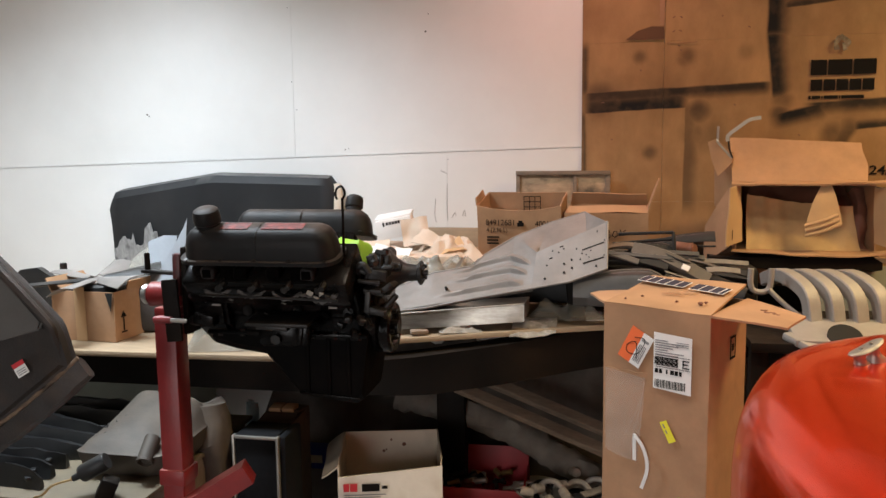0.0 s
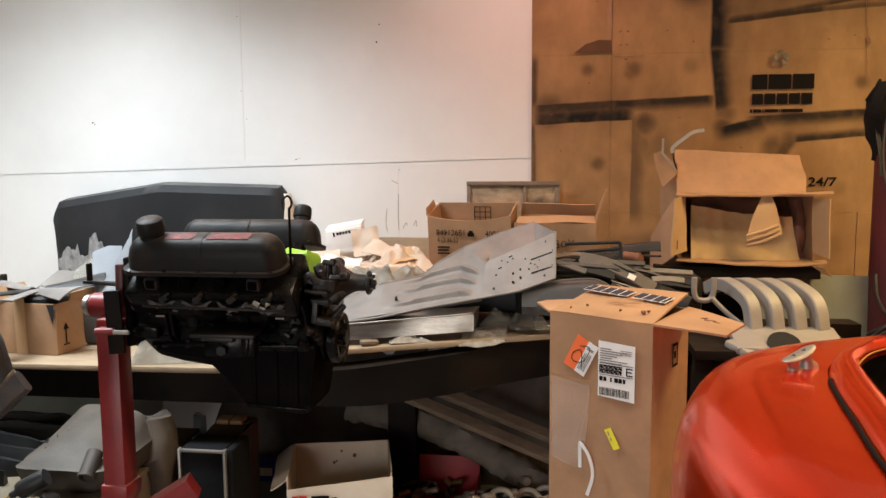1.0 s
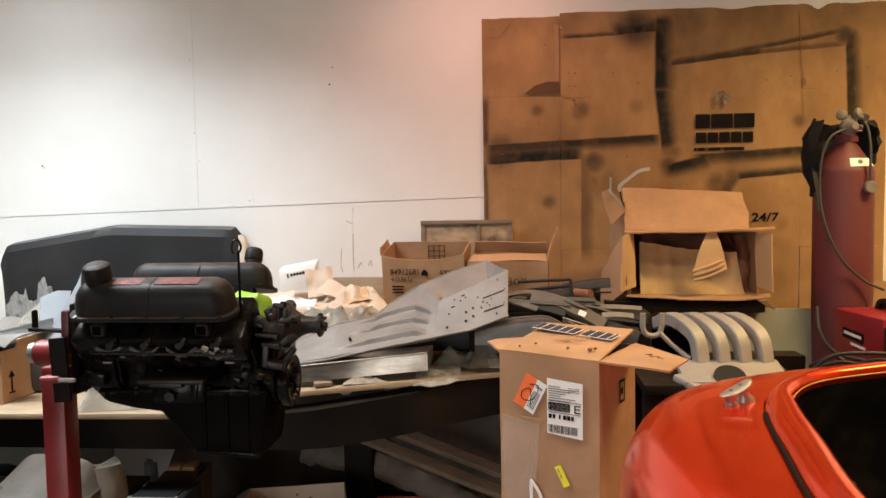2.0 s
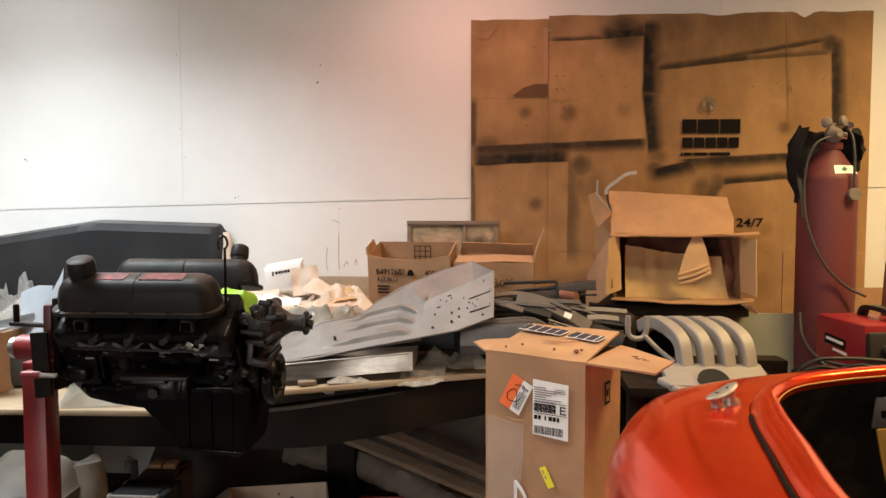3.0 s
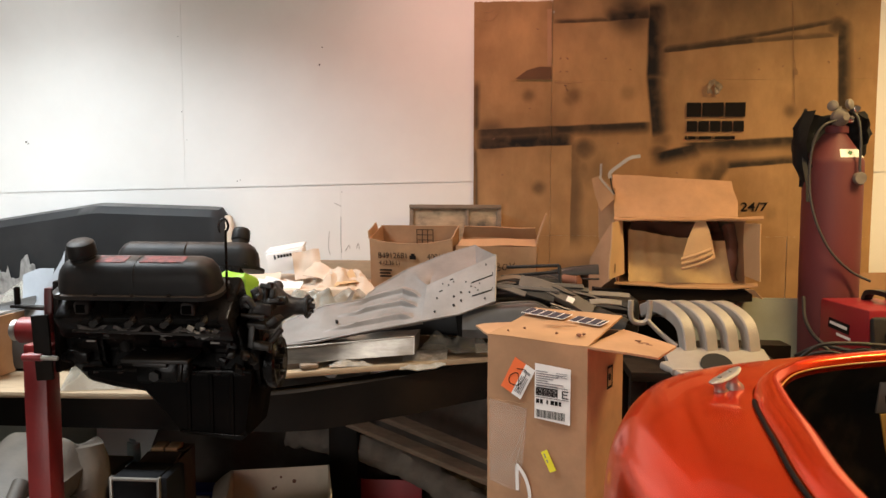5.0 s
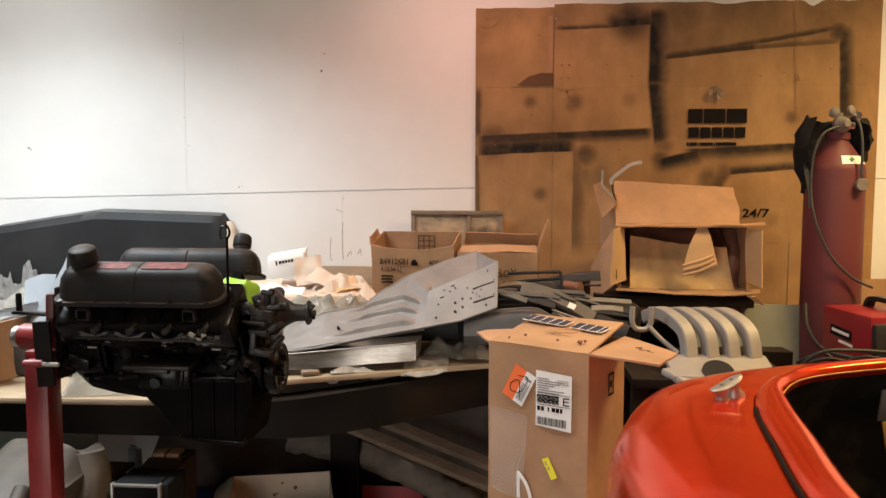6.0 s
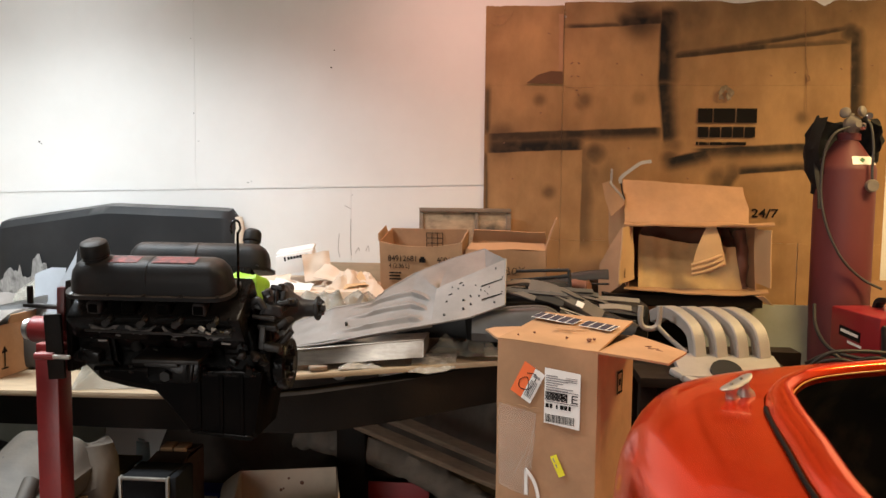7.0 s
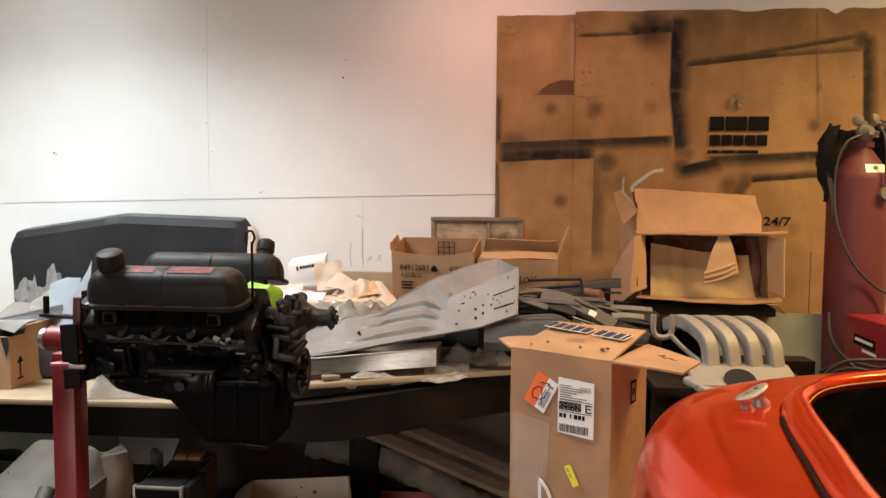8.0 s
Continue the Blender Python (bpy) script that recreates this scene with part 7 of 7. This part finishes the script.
part("cowl_lip", wobble(sweep(BM(), LIP, 0, section=flat, steps=10, up=(0, -1, 0.1)), 0.003, 30), M_cowl, cw, "rolled lower flange")
M_rustdust = mat("tan_dust_bead", (0.15, 0.10, 0.065), 0.9, var=0.5, scale=25, bump=0.5, bscale=80, stain=(0.03, 0.02, 0.015), stain_amount=0.9, stain_scale=16)
part("dust_bead", wobble(sweep(BM(), [Vector(p) + Vector((-0.012, -0.006, 0.024)) for p in LIP[1:]], 0.0048, seg=8, steps=14), 0.005, 45), M_rustdust, cw, "tan dust caked along the flange")
st = pose(-1.19, 1.882, 0.945, 90, 0, 0) @ pose(0, 0, 0, 0, 0, 30)
part("sticker", slab(BM(), [st @ Vector(p) for p in ((-0.017, -0.017, 0), (0.017, -0.017, 0), (0.017, 0.006, 0), (-0.017, 0.006, 0))], 0.001, (0, -1, 0)), M_label, cw, "white sticker with red head")
part("sticker_head", slab(BM(), [st @ Vector(p) for p in ((-0.017, 0.0062, 0), (0.017, 0.0062, 0), (0.017, 0.017, 0), (-0.017, 0.017, 0))], 0.001, (0, -1, 0)), M_brightred, cw)
bars("sticker_print", st @ at(0, 0, 0.0012), [(-0.013, -0.003 - 0.005 * k, 0.026, 0.0018) for k in range(3)], M_grey_ink, cw)
part("cowl_support", box(BM(), (-1.66, 2.0, 0.28), (0.30, 0.2, 0.56), bevel=0.01), M_oldwood, cw)

# ---------------------------------------------------------------- low shelf with tank and trims
low = thing("low_shelf", at(-2.25, 3.2, 0), "low plywood shelf near the floor under the table", "shelf")
part("shelf_top", box(BM(), (-2.36, 3.25, 0.212), (1.72, 1.0, 0.018), bevel=0.003), mat("dusty_tan_board", (0.16, 0.125, 0.075), 0.7, var=0.25, scale=6, stain=(0.10, 0.085, 0.06), stain_amount=0.6), low)
for x in (-3.05, -2.27, -1.56):
    part("shelf_bearer", box(BM(), (x, 3.25, 0.1), (0.09, 0.9, 0.202), bevel=0.003), M_oldwood, low)
tank = thing("fuel_tank", at(-1.72, 3.15, 0.222), "dusty steel fuel tank with filler pipe, lit top painted in", "fuel tank")
rings = []
for z, e in ((0.224, 0.05), (0.235, 0.02), (0.26, 0.0), (0.315, -0.012), (0.325, -0.012), (0.34, 0.0), (0.40, 0.015), (0.44, 0.045), (0.455, 0.09), (0.458, 0.15)):
    ring = []
    for k in range(44):
        a = 2 * math.pi * k / 44
        c, s = math.cos(a), math.sin(a)
        ex = 0.2
        x = (0.178 - e) * math.copysign(abs(c) ** ex, c)
        y = (0.215 - e) * math.copysign(abs(s) ** ex, s)
        ring.append((-1.68 + x, 3.17 + y, z + (z > 0.33) * (z - 0.33) / 0.128 * ((y - 0.12) * 0.30 - 0.05 * max(0, min(1, (x - 0.03) * 7)))))
    rings.append(ring)
part("tank_shell", wobble(ring_loft(BM(), rings), 0.008, 9), M_tank, tank)
part("filler_pipe", lathe(BM(), (-1.565, 2.975, 0.345), [(0.030, -0.05), (0.030, 0.05), (0.032, 0.052), (0.032, 0.06), (0.025, 0.06), (0.025, 0.0), (0, 0)], axis=(0.12, -1, -0.75), seg=24), M_tank, tank, "open filler pipe stub")
for k in range(9):
    a = random.random() * 6
    x, y = -1.79 + 0.10 * random.random(), 3.02 + 0.08 * random.random()
    part("twig_clip", sweep(BM(), [(x, y, 0.445 + (y - 3.29) * 0.3), (x + 0.05 * math.cos(a), y + 0.05 * math.sin(a), 0.455 + (y + 0.05 * math.sin(a) - 3.29) * 0.3)], 0.003, seg=6, smooth=False), M_greasy, tank)
M_mould = mat("satin_black_moulding", (0.008, 0.008, 0.0085), 0.34, var=0.2, scale=7, bump=0.15, stain=(0.04, 0.04, 0.039), stain_amount=0.5, stain_scale=5)
for k, (y, z, x0, x1, w) in enumerate(((3.62, 0.29, -2.75, -2.05, 0.07), (3.50, 0.285, -2.70, -2.02, 0.08), (3.38, 0.275, -2.75, -2.08, 0.08), (3.26, 0.262, -2.65, -1.98, 0.09), (3.13, 0.258, -2.60, -2.02, 0.085), (3.00, 0.252, -2.55, -2.06, 0.07), (2.90, 0.25, -2.45, -2.05, 0.075), (2.83, 0.245, -2.40, -2.02, 0.05))):
    m = at((x0 + x1) / 2, y, 0.222)
    w, x1 = w * 1.1, x1 + 0.10
    ob = thing("side_moulding", m, "long black plastic moulding lying on plywood", "moulding", "row of black mouldings")
    rr = []
    for i in range(15):
        u = i / 14
        x = x0 + (x1 - x0) * u
        ww = w * (0.5 + 0.5 * math.sin(math.pi * min(1, 0.15 + u * 0.95)) ** 0.6) * (1 - 0.5 * max(0, u - 0.9) * 10 * 0.6)
        yy = y + 0.03 * math.sin(u * 2.5 + k)
        h = 0.088 * (0.55 + 0.45 * math.sin(math.pi * u) ** 0.5) + 0.006 * math.sin(9 * u + k)
        rr.append([(x, yy - ww / 2, 0.223), (x, yy - ww / 2 + 0.008, 0.223 + h * 0.6), (x, yy - ww * 0.2, 0.223 + h), (x, yy + ww * 0.25, 0.223 + h * 0.9), (x, yy + ww / 2, 0.223 + h * 0.4), (x, yy + ww / 2, 0.223)])
    part("moulding_shell", wobble(ring_loft(BM(), rr), 0.012, 11, k * 3.1), M_mould, ob)
    part("moulding_clip", box(BM(), (x1 - 0.06, y, 0.262), (0.035, 0.02, 0.014), (0, 0, 20 * k), 0.004), M_mould, ob)
coil = thing("ignition_coil", at(-1.66, 2.82, 0.225), "dark purple-black ignition coil with wires on shelf", "ignition coil")
part("coil_can", lathe(BM(), (-1.735, 2.80, 0.305), [(0.012, -0.03), (0.014, 0), (0.03, 0.005), (0.033, 0.012), (0.033, 0.10), (0.030, 0.108), (0, 0.108)], axis=(0.85, 0.25, 0.45)), M_blackplastic, coil)
part("coil_terminal", cyl(BM(), (-1.765, 2.79, 0.29), (-1.74, 2.80, 0.303), 0.010, bevel=0.002), M_brass, coil)
part("coil_bracket", box(BM(), (-1.63, 2.80, 0.262), (0.06, 0.05, 0.08), (10, 25, 30), 0.006), M_darkframe, coil)
part("coil_wire", sweep(BM(), [(-1.76, 2.79, 0.29), (-1.82, 2.76, 0.275), (-1.86, 2.75, 0.24), (-1.90, 2.76, 0.225)], 0.004), M_brass, coil)

# the shelf stands out in front of the table, on taller legs
NEAR = at(0, 0, -0.025) @ at(0.12, 0.30, 1.436) @ Matrix.Diagonal((0.8, 0.8, 0.8, 1)) @ at(-0.12, -0.30, -1.436)
for ob in [o for o in bpy.data.objects if o.parent is None and o.name.split(".")[0] in ("low_shelf", "fuel_tank", "side_moulding", "ignition_coil")]:
    ob.matrix_world = NEAR @ ob.matrix_world
for x in (-3.05, -2.27, -1.56):
    for y in (2.85, 3.65):
        part("shelf_leg", box(BM(), (x + 2.25, y - 3.2, -0.164), (0.07, 0.07, 0.327), bevel=0.003), M_oldwood, low, local=True)
# ---------------------------------------------------------------- things on the floor under the table
rad = thing("radiator", at(-1.0, 2.85, 0), "black cored radiator with pale metal frame standing upright", "radiator")
part("core", box(BM(), (-1.025, 2.82, 0.25), (0.149, 0.14, 0.46), bevel=0.003), M_fin, rad)
for x in (-1.104, -0.946):
    part("side_channel", box(BM(), (x, 2.752, 0.241), (0.009, 0.022, 0.478), bevel=0.002), M_alu, rad)
part("top_channel", box(BM(), (-1.025, 2.752, 0.474), (0.149, 0.022, 0.010), bevel=0.002), M_alu, rad)
part("side_tank", box(BM(), (-0.935, 2.83, 0.25), (0.03, 0.15, 0.46), bevel=0.01), M_fin, rad)
M_darkcard = mat("dark_brown_cardboard", (0.10, 0.065, 0.04), 0.85, var=0.3, scale=9, bump=0.2, stain=(0.035, 0.025, 0.018), stain_amount=0.8, stain_scale=8)
cr = carton("parts_carton", pose(-1.055, 3.06, 0.0, 0, 0, 3), 0.13, 0.24, 0.445, "dusty brown carton with small boxes on top under table", material=M_darkcard, inner=M_darkcard, flaps=(("front", 172, 0.11, 0, 1), ("back", 172, 0.11, 0, 1)))
for k in range(2):
    tagged(part("small_box", box(BM(), (-1.092 + 0.052 * k, 3.10, 0.461), (0.044, 0.07, 0.018), (0, 0, 4), 0.002), M_card_pale), "small dusty brown box on a carton", "small box")
bl = thing("blue_box", at(-1.21, 3.68, 0), "dark blue printed cardboard box on the floor", "box")
part("box_body", box(BM(), (-1.215, 3.68, 0.040), (0.32, 0.12, 0.078), (0, 0, 2), 0.003), M_blue, bl)
part("box_label", box(BM(), (-1.170, 3.6185, 0.048), (0.12, 0.002, 0.036), (0, 0, 2)), M_dirtycard, bl, "grey printed label")
M_whitecard = mat("scuffed_white_card", (0.84, 0.79, 0.71), 0.6, var=0.08, scale=9, bump=0.1, stain=(0.42, 0.33, 0.23), stain_amount=0.5, stain_scale=9)
tm = pose(-0.655, 3.12, 0.002, 0, 0, 14)
tb = carton("white_tray_carton", tm, 0.37, 0.34, 0.325, "dirty white open carton with cut-down front", material=M_dirtycard, inner=M_dirtycard, skip=("front",), flaps=(("left", -38, 0.075, 0.0, 1),), crumple=0.005)
part("front_panel", sheet(BM(), *(tm @ Vector(p) for p in ((-0.185, -0.17, 0), (0.185, -0.17, 0), (0.185, -0.175, 0.312), (-0.185, -0.175, 0.282))), 8, 6, 0.005, 0.004, 9, 2), M_whitecard, tb)
TF = tm @ pose(0, -0.181, 0, 1.5, 0, 0) @ FACE
bars("red_logo", TF, [(-0.165, 0.232, 0.020, 0.030), (-0.142, 0.232, 0.026, 0.030)], M_brightred, tb, "red printed logo bars")
bars("black_title", TF, [(-0.100, 0.232, 0.062, 0.028), (-0.03, 0.240, 0.02, 0.012)], M_ink, tb)
bars("small_print", TF, [(-0.165, 0.218 - 0.009 * k, 0.15 - 0.02 * (k % 3), 0.0035) for k in range(4)], M_grey_ink, tb)
bars("purple_band", TF, [(-0.182, 0.150, 0.364, 0.028)], M_purple, tb, "purple printed band")
for x, z, r in ((-0.03, 0.245, 0.006), (-0.02, 0.25, 0.004), (0.05, 0.27, 0.008), (0.0, 0.29, 0.005)):
    part("oil_spot", cyl(BM(), tm @ Vector((x, 0.1615, z)), tm @ Vector((x, 0.166, z)), r, seg=10), M_leather, tb)
tr = thing("red_tray", at(-0.36, 3.5, 0), "dark red metal tray filled with small greasy parts", "tray")
part("tray_back", box(BM(), (-0.36, 3.60, 0.085), (0.36, 0.008, 0.165), (-6, 0, 0), 0.002), M_darkred, tr)
part("tray_front", box(BM(), (-0.36, 3.36, 0.04), (0.36, 0.008, 0.075), bevel=0.002), M_darkred, tr)
part("tray_bottom", box(BM(), (-0.36, 3.48, 0.006), (0.36, 0.24, 0.008)), M_darkred, tr)
for x in (-0.54, -0.18):
    part("tray_side", box(BM(), (x, 3.48, 0.05), (0.008, 0.24, 0.09), bevel=0.002), M_darkred, tr)
for k in range(26):
    x, y = -0.52 + 0.32 * random.random(), 3.39 + 0.16 * random.random()
    z = 0.03 + 0.05 * random.random()
    mm = (M_greasy, M_alu, M_brass, M_darkframe)[k % 4]
    a = random.random() * 360
    if k % 3:
        part("small_part", cyl(BM(), (x, y, z), (x + 0.05 * math.cos(a), y + 0.03 * math.sin(a), z + 0.015), 0.008 + 0.008 * random.random(), seg=10), mm, tr)
    else:
        part("small_part", box(BM(), (x, y, z), (0.05, 0.03, 0.02), (random.random() * 40, 20, a), 0.003), mm, tr)
M_dustcast = mat("dusty_cast_parts", (0.40, 0.35, 0.29), 0.7, var=0.3, scale=20, bump=0.2, stain=(0.16, 0.13, 0.10), stain_amount=0.7, stain_scale=18)
for k in range(70):
    x, y = -0.22 + 0.40 * random.random(), 3.16 + 0.36 * random.random()
    z = 0.02 + 0.11 * random.random() * (1 - abs(x) * 1.2)
    a = random.random() * 360
    mm = (M_dustcast, M_dustcast, M_cast, M_greasy, M_dustcast)[k % 5]
    kind = k % 4
    bm = BM()
    if kind == 0:
        sweep(bm, [(x, y, z), (x + 0.03, y + 0.01, z + 0.03), (x + 0.07, y, z + 0.035), (x + 0.10, y - 0.01, z + 0.01)], 0.011, seg=10)
        nm, lb = "pipe_elbow", "small bare metal pipe elbow on the floor"
    elif kind == 1:
        cyl(bm, (x, y, z), (x + 0.05 * math.cos(a), y + 0.05 * math.sin(a), z + 0.01), 0.018, seg=14, bevel=0.003)
        nm, lb = "metal_bush", "small bare metal bush on the floor"
    elif kind == 2:
        box(bm, (x, y, z), (0.10, 0.035, 0.008), (12 * math.sin(k), 10 * math.cos(k), a), 0.003)
        nm, lb = "metal_strap", "flat metal strap among loose parts"
    else:
        lathe(bm, (x, y, z), [(0.012, 0), (0.026, 0.004), (0.026, 0.012), (0.012, 0.014)], axis=(math.cos(a), math.sin(a), 0.9), seg=16)
        nm, lb = "metal_washer", "round metal washer among loose parts"
    tagged(part(nm, bm, mm), lb, "loose part", "loose parts on the floor")
for k in range(10):
    row, col = (0, k) if k < 4 else ((1, k - 4) if k < 7 else ((2, k - 7) if k < 9 else (3, 0)))
    y, z = 3.17 + 0.031 * col + 0.0155 * row, 0.0165 + 0.027 * row
    bm = lathe(BM(), (-0.185 + 0.012 * math.sin(k * 2.1), y, z), [(0.009, 0), (0.0155, 0.002), (0.0155, 0.03), (0.012, 0.034), (0.012, 0.06), (0.0155, 0.064), (0.0155, 0.095), (0.008, 0.097)], axis=(1, 0.06 * math.sin(k), 0.02), seg=16)
    tagged(part("rocker_tube", bm, M_dustcast), "pale cast metal tube in a stack of parts", "loose part", "stack of pale tubes")
bm = box(BM(), (-0.005, 3.20, 0.085), (0.15, 0.006, 0.075), (-38, 6, 4), 0.002)
gk = tagged(part("gasket_card", bm, M_cream), "cream gasket card leaning on loose parts", "gasket")
for k, (a, b) in enumerate((((-0.46, 3.43, 0.475), (0.45, 3.29, 0.165)), ((-0.42, 3.50, 0.515), (0.50, 3.36, 0.205)))):
    pk = BM()
    sweep(pk, [a, b], 0, section=[(0.024, 0.014), (0.024, -0.014), (-0.024, -0.014), (-0.024, 0.014)], smooth=False, up=(0.1, -0.5, 0.85))
    bmesh.ops.bevel(pk, geom=pk.edges[:], offset=0.003, segments=1, affect="EDGES")
    tagged(part("wood_plank", pk, M_oldwood), "weathered wooden plank leaning under the table", "plank")
tagged(part("plank_prop", box(BM(), (0.55, 3.45, 0.11), (0.14, 0.4, 0.21), bevel=0.006), M_oldwood), "dark wooden block propping planks", "wood block")
tagged(part("plank_prop", box(BM(), (-0.50, 3.62, 0.24), (0.12, 0.2, 0.47), bevel=0.006), M_darkframe), "dark steel block propping planks", "block")
M_tarp2 = mat("dusty_grey_cloth", (0.17, 0.145, 0.12), 0.85, var=0.3, scale=9, bump=0.4, bscale=30, stain=(0.07, 0.06, 0.05), stain_amount=0.6)
hs = BM()
sweep(hs, [(-0.75, 3.62, 0.36), (-0.55, 3.60, 0.33), (-0.30, 3.60, 0.26), (-0.05, 3.56, 0.15), (0.12, 3.50, 0.075)], 0.06, seg=18, steps=24)
tagged(part("flexible_duct", wobble(hs, 0.014, 26), M_tarp2), "grey ribbed flexible duct under the table", "duct")
# Sheets added before the wall; their dark colour paints the dim space there.
M_tarp = mat("dark_backing_sheet", (0.095, 0.078, 0.064), 0.75, var=0.3, scale=8, bump=0.4, bscale=20, stain=(0.06, 0.05, 0.042), stain_amount=0.6)
def tarp(x0, x1, ztop, y, seed):
    ob = part("tarpaulin", sheet(BM(), (x0, y - 0.10, 0.004), (x1, y - 0.10, 0.004), (x1, y + 0.10, ztop), (x0, y + 0.10, ztop), 34, 22, 0.003, 0.10, 5.5, seed), M_tarp)
    return tagged(ob, "dark crumpled sheet added to back the dim space under the table", "tarpaulin")
tarp(-1.45, -0.45, 0.56, 3.86, 1.3)
tarp(-0.55, 0.6, 0.50, 3.76, 4.4)
tarp(0.35, 1.7, 0.62, 3.72, 7.7)
# Added upright form that stands in for the fuel tank's right end.
bag = lathe(BM(), (-1.195, 2.76, 0.0), [(0.02, 0.002), (0.075, 0.004), (0.082, 0.10), (0.076, 0.26), (0.066, 0.38), (0.078, 0.46), (0.07, 0.54), (0.05, 0.585), (0.0, 0.59)], seg=36)
M_taupe = mat("taupe_tank_end", (0.085, 0.064, 0.047), 0.85, var=0.25, scale=9, bump=0.4, bscale=30, stain=(0.035, 0.026, 0.02), stain_amount=0.8, stain_scale=8)
tagged(part("tank_end_form", wobble(bag, 0.030, 14), M_taupe), "taupe creased form standing in for the fuel tank's end", "bag")
M_paleblue = mat("pale_blue_rag", (0.48, 0.60, 0.62), 0.8, var=0.2, scale=12, bump=0.4, bscale=40)
tagged(part("rag", wobble(cyl(BM(), (-1.205, 3.12, 0.002), (-1.200, 3.12, 0.475), 0.035, 0.018, seg=18, bevel=0.01), 0.03, 16), M_paleblue), "pale blue rag standing beside a carton", "rag")
tagged(part("metal_sheet", box(BM(), (-2.12, 3.75, 0.43), (0.9, 0.012, 0.40), (-8, 0, 0), 0.003), M_green), "grey metal sheet leaning under the table", "metal sheet")

# Flat dark slab; the shaded depth of the notch is painted.
part("torn_notch", slab(BM(), [FBM @ at(0, -0.1118, 0) @ FACE @ Vector(p) for p in ((0.100, 0.180, 0), (0.131, 0.180, 0), (0.122, 0.110, 0))], 0.001, (0, -1, 0)), M_hole, fb, "dark patch standing in for a torn notch")
